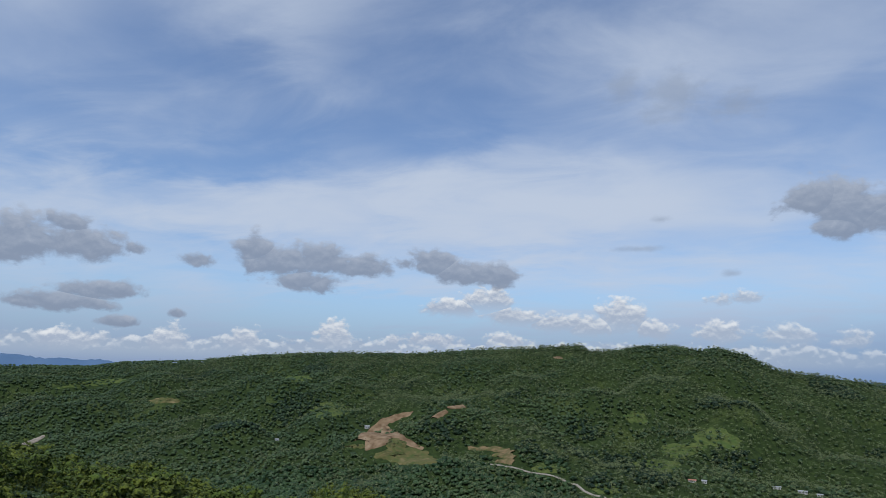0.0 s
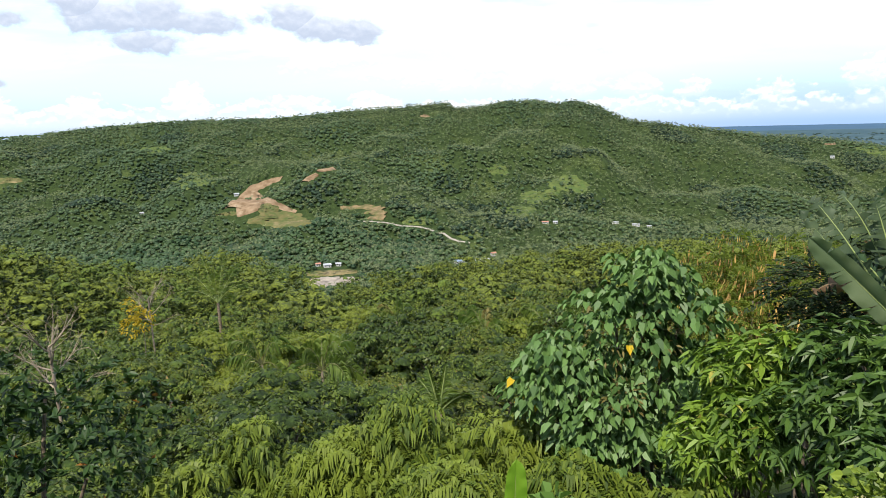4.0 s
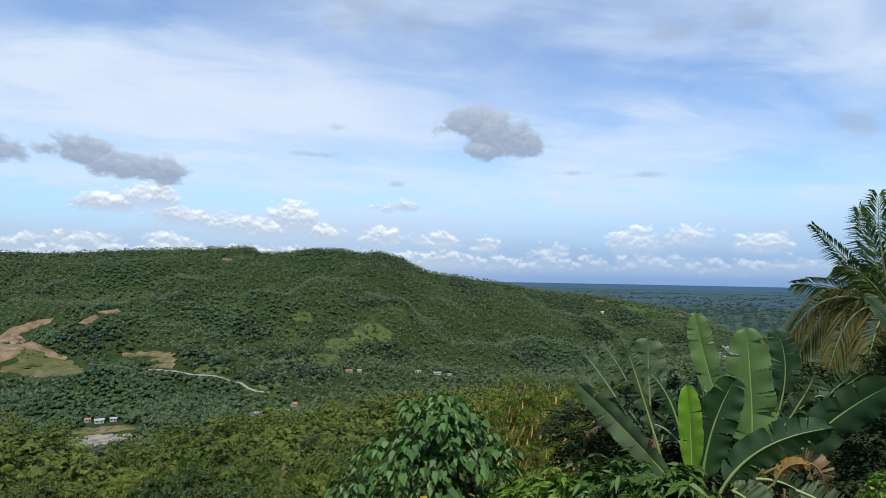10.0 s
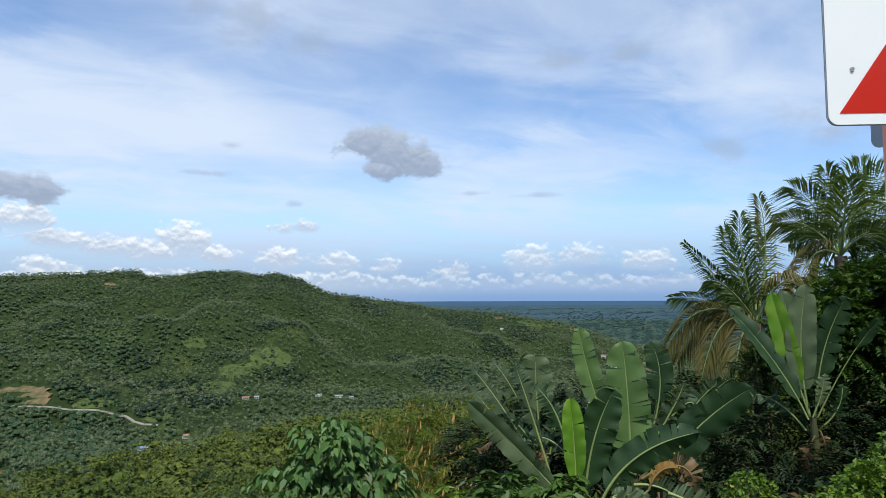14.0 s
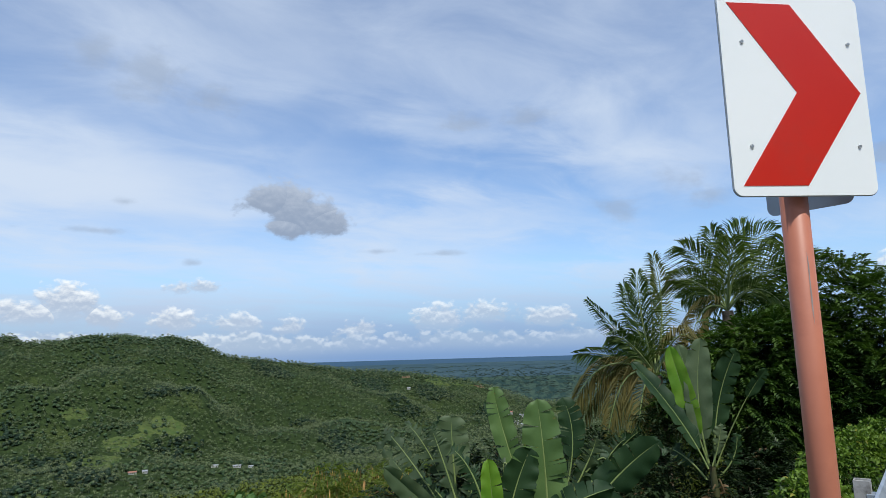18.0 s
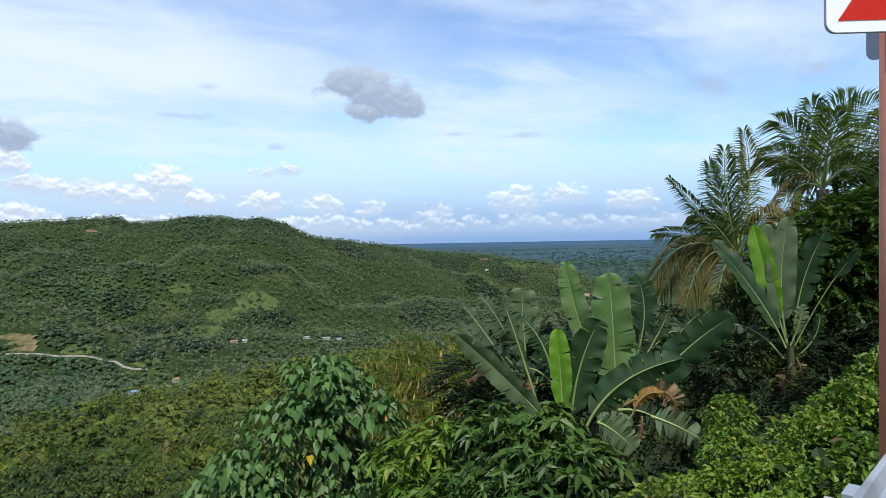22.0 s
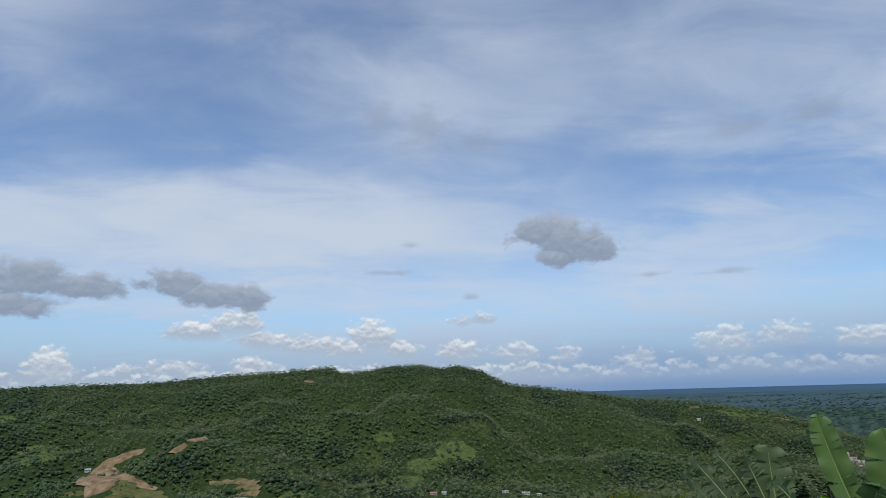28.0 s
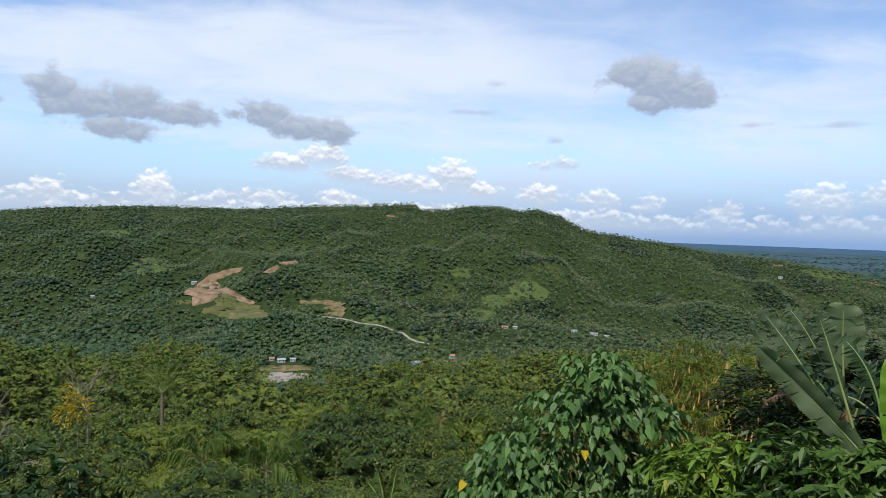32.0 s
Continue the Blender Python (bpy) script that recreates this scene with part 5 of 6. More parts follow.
banana_leaf(banana, 7.7, (42.5, -15.4), (46.2, -10.7), (50.4, -7.3), 0.43, MAT_BANANA_SHADED, 0.2, 0.3, 4, 0.08, 0.12)
banana_leaf(banana, 7.1, (38.5, -16.9), (41.6, -13.2), (46.5, -11.0), 0.40, MAT_BANANA_SHADED, 0.1, -0.5, 6, 0.22, 0.1)
banana_leaf(banana, 7.5, (39.1, -16.9), (40.2, -13.7), (39.2, -11.4), 0.33, MAT_BANANA_SHADED, 0.4, 0.3, 4, 0.3, 0.2)
banana_leaf(banana, 7.8, (41.1, -16.8), (43.0, -14.5), (42.6, -12.7), 0.31, MAT_BANANA_SHADED, 0.4, 0.3, 6, 0.5, 0.2)
banana_leaf(banana, 6.8, (39.5, -16.5), (40.8, -17.1), (42.7, -18.5), 0.38, MAT_BANANA_DULL, 0.2, 0.1, 6, 0.45, 0.05)
banana_leaf(banana, 6.9, (39.5, -16.5), (40.4, -16.2), (42.5, -16.3), 0.19, MAT_BANANA_DULL, 0.3, 0.1, 4, 0.5, 0.05)
banana_leaf(banana, 6.7, (43.9, -15.8), (45.9, -16.4), (48.1, -17.4), 0.37, MAT_BANANA_DULL, 0.2, 0.1, 8, 0.6, 0.05)
banana_leaf(banana, 6.9, (42.4, -15.7), (43.4, -14.2), (44.9, -13.9), 0.15, MAT_BANANA_DYING, 0.3, -0.4, 3, 0.3, 0.1)
banana_leaf(banana, 6.9, (42.0, -17.2), (41.8, -18.3), (42.0, -19.6), 0.19, MAT_BANANA_DRY, 0.5, 0.5, 6, 0.9, 0.1)
banana_leaf(banana, 6.9, (43.1, -15.8), (43.1, -16.9), (42.7, -17.8), 0.16, MAT_BANANA_DRY, 0.5, 0.5, 6, 0.9, 0.1)
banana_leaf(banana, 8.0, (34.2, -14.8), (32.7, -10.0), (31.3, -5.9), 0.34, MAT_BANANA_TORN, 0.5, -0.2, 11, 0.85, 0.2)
banana_leaf(banana, 8.1, (36.0, -14.7), (34.9, -10.3), (32.9, -7.7), 0.36, MAT_BANANA_SHADED, 0.5, -0.2, 11, 0.85, 0.2)
banana_leaf(banana, 8.2, (36.4, -14.2), (34.2, -12.2), (32.7, -12.5), 0.34, MAT_BANANA_SHADED, 0.5, -0.2, 11, 0.85, 0.2)
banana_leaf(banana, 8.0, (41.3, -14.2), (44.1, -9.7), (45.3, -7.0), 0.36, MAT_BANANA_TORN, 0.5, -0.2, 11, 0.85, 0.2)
banana_leaf(banana, 8.3, (41.3, -13.7), (44.9, -9.2), (46.0, -9.5), 0.36, MAT_BANANA_SHADED, 0.5, -0.2, 11, 0.85, 0.2)
banana_leaf(banana, 7.9, (40.0, -14.3), (38.8, -12.3), (38.2, -9.7), 0.36, MAT_BANANA_SHADED, 0.5, -0.2, 11, 0.85, 0.2)
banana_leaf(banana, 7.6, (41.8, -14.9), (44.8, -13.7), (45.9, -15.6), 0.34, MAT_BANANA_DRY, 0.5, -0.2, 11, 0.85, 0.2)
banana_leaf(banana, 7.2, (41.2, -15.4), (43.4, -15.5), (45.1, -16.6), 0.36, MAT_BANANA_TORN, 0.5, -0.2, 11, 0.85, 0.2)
banana = banana_plant("banana plant with torn dull leaves leaning out", 33.8, 8.4, -15.2, 0.10)
banana_leaf(banana, 8.4, (33.7, -15.1), (33.2, -9.3), (33.1, -5.1), 0.44, MAT_BANANA_DULL, 0.1, 0.25, 5, 0.15, 0.42)
banana_leaf(banana, 8.6, (33.7, -15.1), (32.5, -9.3), (32.0, -5.1), 0.25, MAT_BANANA_SHADED, 0.9, 0.4, 6, 0.4, 0.5)
banana_leaf(banana, 8.4, (33.8, -15.3), (30.3, -9.8), (27.3, -6.0), 0.36, MAT_BANANA_TORN, 0.5, 0.2, 12, 0.9, 0.3)
banana_leaf(banana, 8.7, (33.9, -15.3), (31.6, -9.1), (29.0, -5.4), 0.36, MAT_BANANA_TORN, 0.6, 0.2, 14, 0.95, 0.3)
banana_leaf(banana, 8.9, (33.7, -15.5), (30.7, -11.8), (26.6, -7.0), 0.26, MAT_BANANA_TORN, 0.7, 0.3, 12, 0.9, 0.3)
banana_leaf(banana, 8.5, (33.9, -15.3), (32.2, -11.8), (29.9, -10.1), 0.37, MAT_BANANA_SHADED, 0.6, -0.2, 11, 0.9, 0.15)
banana_leaf(banana, 8.8, (33.9, -15.3), (34.5, -11.8), (35.3, -9.3), 0.34, MAT_BANANA_TORN, 0.7, 0.1, 9, 0.8, 0.2)
banana_leaf(banana, 8.3, (33.9, -15.5), (33.5, -13.0), (31.4, -12.7), 0.37, MAT_BANANA_TORN, 0.4, -0.3, 9, 0.9, 0.1)
banana_leaf(banana, 8.2, (33.8, -14.8), (33.6, -13.2), (33.2, -14.8), 0.24, MAT_BANANA_DRY, 0.6, 0.3, 7, 0.9, 0.2)
banana_leaf(banana, 8.6, (33.8, -15.3), (31.0, -11.0), (29.2, -11.6), 0.34, MAT_BANANA_SHADED, 0.5, -0.4, 12, 0.9, 0.1)
banana_leaf(banana, 8.8, (33.8, -15.3), (32.6, -9.8), (31.0, -8.4), 0.32, MAT_BANANA_TORN, 0.8, -0.2, 12, 0.9, 0.2)
banana_leaf(banana, 8.9, (33.9, -15.3), (34.8, -10.2), (36.4, -11.0), 0.36, MAT_BANANA_TORN, 0.6, -0.4, 11, 0.9, 0.25)
banana_leaf(banana, 8.7, (33.8, -15.3), (30.4, -12.6), (28.0, -13.4), 0.32, MAT_BANANA_DRY, 0.6, -0.2, 11, 0.9, 0.15)
banana = banana_plant("banana plant half hidden behind taller ones", 41.0, 9.2, -14.6, 0.10)
banana_leaf(banana, 9.2, (40.1, -14.6), (37.8, -7.6), (36.8, -2.8), 0.36, MAT_BANANA, 0.1, 0.75, 6, 0.15, 0.3)
banana_leaf(banana, 9.2, (41.1, -14.6), (43.2, -8.4), (42.6, -3.8), 0.37, MAT_BANANA_SHADED, 0, 0.25, 6, 0.25, 0.45)
banana_leaf(banana, 9.5, (40.1, -14.6), (38.0, -9.5), (35.9, -3.9), 0.19, MAT_BANANA_SHADED, 0.9, 0.5, 6, 0.4, 0.45)
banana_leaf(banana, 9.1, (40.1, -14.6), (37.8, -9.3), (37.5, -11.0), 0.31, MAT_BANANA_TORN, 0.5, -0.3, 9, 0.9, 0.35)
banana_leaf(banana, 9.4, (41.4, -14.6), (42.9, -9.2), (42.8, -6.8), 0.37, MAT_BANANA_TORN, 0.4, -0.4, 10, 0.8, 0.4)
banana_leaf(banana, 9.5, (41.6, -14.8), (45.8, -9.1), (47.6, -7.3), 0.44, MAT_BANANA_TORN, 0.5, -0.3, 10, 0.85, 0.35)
banana_leaf(banana, 9.8, (41.6, -14.8), (46.2, -9.0), (49.0, -6.5), 0.38, MAT_BANANA_SHADED, 0.5, -0.2, 11, 0.8, 0.35)
banana_leaf(banana, 9.7, (41.6, -14.8), (44.1, -10.5), (45.1, -8.4), 0.38, MAT_BANANA_SHADED, 0.6, 0.2, 8, 0.7, 0.3)
banana_leaf(banana, 9.4, (41.1, -14.8), (39.2, -10.9), (39.3, -8.5), 0.28, MAT_BANANA_DULL, 0.7, 0.2, 8, 0.7, 0.3)
banana_leaf(banana, 9.5, (41.1, -15.3), (44.0, -12.6), (44.7, -14.4), 0.42, MAT_BANANA_DRY, 0.5, -0.3, 9, 0.9, 0.15)
banana = banana_plant("banana plant with a fresh bright leaf before the dark tree", 54.1, 13.0, -9.2, 0.10)
banana_leaf(banana, 13.0, (53.9, -9.2), (52.7, -4.7), (51.6, 0.3), 0.40, MAT_BANANA_YOUNG, 0, 0.6, 2, 0, 0.25)
banana_leaf(banana, 13.3, (53.9, -9.2), (53.3, -4.7), (52.3, 0.4), 0.44, MAT_BANANA_DULL, 0.2, 0.3, 2, 0, 0.3)
banana_leaf(banana, 13.0, (53.9, -9.2), (53.5, -4.2), (54.1, 0.8), 0.50, MAT_BANANA_DULL, 0, 0.45, 2, 0, 0.18)
banana_leaf(banana, 13.1, (54.3, -9.2), (55.0, -4.3), (56.7, -0.1), 0.52, MAT_BANANA_SHADED, 0.5, 0.3, 5, 0.25, 0.22)
banana_leaf(banana, 12.9, (53.8, -9.4), (51.7, -5.3), (48.5, -1.0), 0.42, MAT_BANANA_SHADED, 0.6, 0.7, 3, 0.05, 0.16)
banana_leaf(banana, 13.5, (54.4, -9.2), (56.6, -4.8), (58.7, -1.7), 0.28, MAT_BANANA_SHADED, 0.6, 0.3, 3, 0.2, 0.6)
banana_leaf(banana, 12.9, (54.1, -9.2), (54.7, -7.5), (55.0, -5.9), 0.31, MAT_BANANA_DULL, 0.5, 0.4, 3, 0.5, 0.2)
banana_leaf(banana, 13.0, (53.6, -10.2), (51.6, -8.2), (49.3, -7.7), 0.47, MAT_BANANA_SHADED, 0.5, -0.4, 9, 0.8, 0.2)
banana_leaf(banana, 13.4, (54.4, -10.1), (55.7, -8.5), (56.1, -6.6), 0.43, MAT_BANANA_SHADED, 0.6, -0.2, 9, 0.8, 0.25)
banana_leaf(banana, 12.9, (54.2, -10.5), (53.6, -12.0), (53.7, -13.3), 0.31, MAT_BANANA_DRY, 0.5, 0.4, 8, 0.9, 0.1)
banana_leaf(banana, 13.1, (54.5, -10.1), (54.9, -11.6), (54.7, -13.0), 0.32, MAT_BANANA_DRY, 0.5, 0.4, 8, 0.9, 0.1)
banana = banana_plant("young banana plant with one upright leaf among saplings", 3.8, 6.6, -38.0, 0.06)
banana_leaf(banana, 6.6, (3.7, -37.5), (3.8, -32.5), (4.0, -28.3), 0.28, MAT_BANANA_YOUNG, 0.3, 0.5, 0)
banana_leaf(banana, 6.5, (3.7, -37.5), (-1.0, -33.6), (-5.0, -32.4), 0.24, MAT_BANANA, 0.5, 0.4, 1)
banana_leaf(banana, 6.5, (3.7, -37.5), (6.5, -33.6), (8.2, -31.6), 0.22, MAT_BANANA_SHADED, 0.5, 0.4, 1)


# ---- coconut palms ----
def frond(ob, base, root, tip, arch, spread, mat, seed, pairs=74, leaflet=0.034, droop=0.45):
    """One frond: leaflets in pairs along a bowed stalk, spread to its sides and hanging at their ends."""
    q = np.random.RandomState(seed)
    a, c = np.asarray(root) - base, np.asarray(tip) - base
    P_ = bend(a, (a + c) / 2 + np.asarray(arch), c, pairs)
    T = unit(np.gradient(P_, axis=0))
    out_ = unit(np.array([*base[:2], 0.0])) if np.hypot(*base[:2]) > 1 else np.array([0.0, 1.0, 0.0])
    S = unit(unit(np.cross(T, [0.0, 0.0, 1.0])) * 0.45 + np.cross(T, out_) * 0.9 + q.normal(size=3) * 0.12)
    t = np.linspace(0, 1, pairs)
    keep = t > 0.14
    n = keep.sum()
    L = spread * (0.30 + 0.70 * np.sin(np.pi * np.clip(t * 0.86 + 0.10, 0, 1)))
    out = []
    for sgn in (1, -1):
        way = S * sgn * (0.95 - 0.35 * t[:, None]) + T * (0.45 + 0.6 * t[:, None]) + q.normal(size=(pairs, 3)) * 0.07 + [0, 0, 0.08]
        out.append(blades(P_[keep], way[keep], L[keep] * q.uniform(0.88, 1.08, n) * 1.3, leaflet, q, droop, out_ + q.normal(size=(n, 3)) * 0.5))
    f = hang("frond", npmesh("frond", *join(out), mat), ob)
    hang("stalk", npmesh("stalk", *tube(P_[::3], np.linspace(0.030, 0.006, len(P_[::3])), 3 if pairs < 40 else 5), MAT_RIB_DARK if pairs < 40 else MAT_RIB, True), f)


def coconut_palm(label, az, r, crown_el, fronds, group="coconut palms by the road", extra=4, reach_deg=4.0):
    foot = below(az, r)
    base = np.array([*foot, float(ground_z(*foot))])
    ob = thing("coconut_palm", base, label, "palm tree", group)
    crown = np.array(aloft(az, crown_el, r))
    hang("trunk", npmesh("trunk", *tube(bend((0, 0, -0.3), ((crown - base) * [0.2, 0.2, 0.5] + [0.15, 0, 0]), crown - base, 14), np.linspace(0.20, 0.13, 14), 10), MAT_BARK, True), ob, "grey ringed trunk")
    q = np.random.RandomState(int(az) + 200)
    more = [(az + q.uniform(-0.9, 0.9) * reach_deg, crown_el + q.uniform(-0.2, 1.0) * reach_deg, q.uniform(1.0, 2.6), (0, 0, q.uniform(0.3, 0.7)), 0.62, MAT_FROND) for _ in range(extra)]
    for i, (faz, fel, dr, arch, spread, mat) in enumerate(fronds + more):
        frond(ob, base, crown, aloft(faz, fel, r + dr), arch, spread, mat, i * 3 + int(az) + 90, droop=0.8 if mat is MAT_FROND_DRY else 0.4)
    return ob


coconut_palm("coconut palm with arching fronds and drooping dry ones", 50.4, 16.0, -2.2, [
    (45.3, 4.3, -0.2, (0.15, 0, -0.05), 0.36, MAT_FROND), (44.1, -0.2, 0.0, (-0.1, 0, 0.35), 0.40, MAT_FROND), (43.6, -4.4, -0.2, (-0.35, 0, 1.15), 0.46, MAT_FROND_DRY), (44.4, -5.4, 0.3, (-0.3, 0, 1.15), 0.46, MAT_FROND_DRY),
    (46.2, -7.0, -0.6, (-0.3, 0, 1.2), 0.46, MAT_FROND_DRY), (48.3, 5.4, 0.2, (-0.15, 0, 0.1), 0.66, MAT_FROND), (49.5, 6.3, -0.4, (-0.25, 0, 0.1), 0.70, MAT_FROND), (50.5, 5.6, 0.8, (0.0, 0, 0.1), 0.66, MAT_FROND),
    (50.9, 7.7, 0.3, (0.55, 0, 0.35), 0.62, MAT_FROND_LIGHT), (53.6, 0.6, -0.5, (0.2, 0, 0.9), 0.55, MAT_FROND_DRY), (47.0, 1.2, -1.2, (-0.1, 0, 0.5), 0.50, MAT_FROND),
    (52.5, -6.0, -0.6, (0.2, 0, 0.9), 0.55, MAT_FROND_DRY), (48.6, -7.4, -0.6, (-0.1, 0, 0.9), 0.50, MAT_FROND_DRY), (45.9, -2.4, 0.8, (-0.2, 0, 0.7), 0.5, MAT_FROND)])
coconut_palm("tall coconut palm with dark green fronds", 56.3, 17.0, 2.9, [
    (60.3, 8.9, 0.2, (-0.55, 0, 0.75), 0.92, MAT_FROND), (58.2, 9.6, 0.5, (-0.35, 0, 0.45), 0.90, MAT_FROND), (55.6, 9.4, 0.2, (0.05, 0, 0.25), 0.86, MAT_FROND), (53.3, 8.3, 0.0, (0.15, 0, 0.45), 0.86, MAT_FROND),
    (52.2, 5.6, -0.4, (0.0, 0, 0.6), 0.75, MAT_FROND), (61.8, 6.6, 0.4, (-0.1, 0, 0.9), 0.85, MAT_FROND), (64.4, 5.6, 0.2, (0.1, 0, 1.1), 0.75, MAT_FROND), (57.0, 8.6, -1.2, (0.1, 0, 0.3), 0.85, MAT_FROND),
    (53.2, 0.0, -0.8, (-0.2, 0, 0.9), 0.60, MAT_FROND_DRY), (60.4, 3.0, -0.8, (0.2, 0, 0.9), 0.65, MAT_FROND)])
coconut_palm("young coconut palm rising over the slope trees", -21.4, 62, -13.9, [
    (-23.6, -11.0, 0, (0, 0, 0.7), 0.8, MAT_FROND), (-19.4, -10.8, 0, (0, 0, 0.7), 0.8, MAT_FROND), (-22.4, -9.9, 0, (0, 0, 0.4), 0.8, MAT_FROND), (-20.6, -9.8, 0, (0, 0, 0.4), 0.8, MAT_FROND),
    (-24, -12.8, 0, (0, 0, 1.1), 0.8, MAT_FROND), (-18.9, -12.6, 0, (0, 0, 1.1), 0.8, MAT_FROND), (-21.5, -11.4, -2.5, (0, 0, 0.9), 0.8, MAT_FROND)], "palms of the slope", 4, 1.6)
coconut_palm("small coconut palm with upright fronds among the slope trees", -2.6, 15.5, -24.6, [
    (-5.4, -23.4, 0, (0, 0, 0.25), 0.24, MAT_FROND_DEEP), (0.2, -23.2, 0, (0, 0, 0.25), 0.24, MAT_FROND_DEEP), (-3.6, -20.9, 0, (0, 0, 0.1), 0.26, MAT_FROND), (-1.9, -20.7, 0, (0, 0, 0.1), 0.26, MAT_FROND),
    (-4.4, -21.8, 0.4, (0, 0, 0.2), 0.24, MAT_FROND)], "palms of the slope", 2, 1.6)


# ---- slope forest ----
def crown_tree(seed, m, leaf_n, leaf_l, leaf_w, wide, tall, tuft=(0.09, 0.16)):
    """Leaves in tufts over rounded masses, as single blades, and the packed leaves inside each tuft, whose dark colour
    is painted shade.
    """
    q = np.random.RandomState(seed)
    lobes = [(0, 0, tall * 0.74, wide * 0.45)]
    for i in range(9):
        a = 6.283 * i / 9 + q.uniform(-0.3, 0.3)
        d = wide * q.uniform(0.35, 0.72)
        lobes.append((d * math.cos(a), d * math.sin(a), tall * q.uniform(0.42, 0.86), wide * q.uniform(0.24, 0.40)))
    C, N = lobed(q, m, lobes, 0.9, 0.85)
    R_ = wide * q.uniform(*tuft, m)
    cores = []
    for p, rad in zip(C, R_):
        bv, bf = clump(q, 0.35)
        cores.append((bv * [rad * 0.75, rad * 0.75, rad * 0.48] + p - [0, 0, rad * 0.14], bf))
    i = q.randint(0, m, leaf_n)
    d = unit(q.normal(size=(leaf_n, 3)) * [1, 1, 0.6] + [0, 0, 0.6])
    C2 = C[i] + d * R_[i][:, None] * [1.05, 1.05, 0.62] * q.uniform(0.7, 1.1, (leaf_n, 1))
    D = d * [1, 1, 0.2] + q.normal(size=(leaf_n, 3)) * [0.5, 0.5, 0.25]
    V, F = blades(C2, D, leaf_l * q.uniform(0.7, 1.3, leaf_n), leaf_w * q.uniform(0.8, 1.2, leaf_n), q, 0.3, q.normal(size=(leaf_n, 3)) * 0.6 + [0, 0, 1.0])
    return (V, F[:, [1, 2, 3]]), lobes, join(cores)


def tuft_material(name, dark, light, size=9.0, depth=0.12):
    """The packed leaves inside a crown: light and shade among them put into the colour as fine grain."""
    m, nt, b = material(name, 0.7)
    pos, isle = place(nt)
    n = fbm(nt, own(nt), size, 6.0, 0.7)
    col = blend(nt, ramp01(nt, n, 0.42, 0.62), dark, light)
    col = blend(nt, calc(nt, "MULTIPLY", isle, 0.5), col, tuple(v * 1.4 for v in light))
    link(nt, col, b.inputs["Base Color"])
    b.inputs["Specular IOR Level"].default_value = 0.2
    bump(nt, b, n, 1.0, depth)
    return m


# coloured darker than the outer leaves, for the shade inside a crown
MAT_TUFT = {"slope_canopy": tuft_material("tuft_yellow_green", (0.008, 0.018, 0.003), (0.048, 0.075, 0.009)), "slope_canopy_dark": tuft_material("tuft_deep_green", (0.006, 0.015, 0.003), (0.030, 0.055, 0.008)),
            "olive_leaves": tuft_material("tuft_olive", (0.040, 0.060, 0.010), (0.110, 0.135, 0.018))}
# whole far crowns: lit and shaded leaves painted as coarser grain
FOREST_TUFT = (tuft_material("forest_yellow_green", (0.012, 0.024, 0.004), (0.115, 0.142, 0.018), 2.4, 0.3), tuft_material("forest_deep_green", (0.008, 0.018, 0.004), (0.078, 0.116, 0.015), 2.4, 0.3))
variants = []
for level in (0, 1):
    for i, (mat, label) in enumerate([(MAT_CANOPY, "spreading slope tree with yellow-green leaves"), (MAT_CANOPY2, "rounded slope tree with deep green leaves"),
                                      (MAT_CANOPY, "open-crowned slope tree with bright leaves"), (MAT_CANOPY2, "dense slope tree with drooping green leaves"),
                                      (MAT_OLIVE, "feathery olive-green clump like bamboo")]):
        m, n, l, w = ((190, 8000, 0.12, 0.062), (150, 4200, 0.17, 0.09))[level]
        if i == 4:
            m, n, l, w = ((180, 8000, 0.18, 0.04), (150, 4200, 0.24, 0.055))[level]
        (V, F), lobes, tufts = crown_tree(60 + i + 10 * level, m, n, l, w, 2.5, 5.6, (0.07, 0.13))
        ob = thing("slope_tree", (0, 0, -400), label, "tree", "trees of the slope")
        crown = hang("crown", npmesh("crown", V, F, mat), ob)
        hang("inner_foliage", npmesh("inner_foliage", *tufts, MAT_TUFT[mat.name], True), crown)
        hang("trunk", npmesh("trunk", *tube(bend((0, 0, -0.6), (0.15, 0.1, 1.8), (0, 0, 4.2), 8), np.linspace(0.16, 0.06, 8), 7), MAT_BARK, True), ob)
        for x, y, z, r in lobes[1:7 - 3 * level]:
            hang("limb", npmesh("limb", *tube(bend((0.08, 0.05, 1.6 + 0.1 * r), (x * 0.4, y * 0.4, z * 0.7), (x, y, z), 6), np.linspace(0.07, 0.02, 6), 5), MAT_BARK, True), ob)
        variants.append(ob)
q = np.random.RandomState(77)
used = [False] * 10
spots = []
for _ in range(9000):
    az, r = q.uniform(-62, 60), math.sqrt(q.uniform(11.5 ** 2, 62 ** 2))
    if az > 20 and r < 19 or (az > 31 and r < 24):
        continue
    gap = 2.7 + r * 0.046
    x, y = below(az, r)
    if all((x - a) ** 2 + (y - b) ** 2 > gap * gap for a, b in spots):
        spots.append((x, y))
canopy_line = column([(11, -25.5), (15, -22.5), (20, -20.5), (30, -17.5), (45, -15.2), (62, -13.2)])
for x, y in spots:
    r, az = math.hypot(x, y), math.degrees(math.atan2(x, y))
    gz = float(ground_z(x, y))
    top = EYE + r * math.tan(radians(float(canopy_line(r)) + q.uniform(-2.8, 1.5) + (0.8 if az < -24 else 0)))
    h = max(2.4, min(top - gz, 11.0))
    i = q.choice(5, p=[0.3, 0.25, 0.2, 0.18, 0.07])
    if -24 < az < -13 and 24 < r < 48:
        i = 4
    i += 5 if r > 33 else 0
    s = h / 5.9
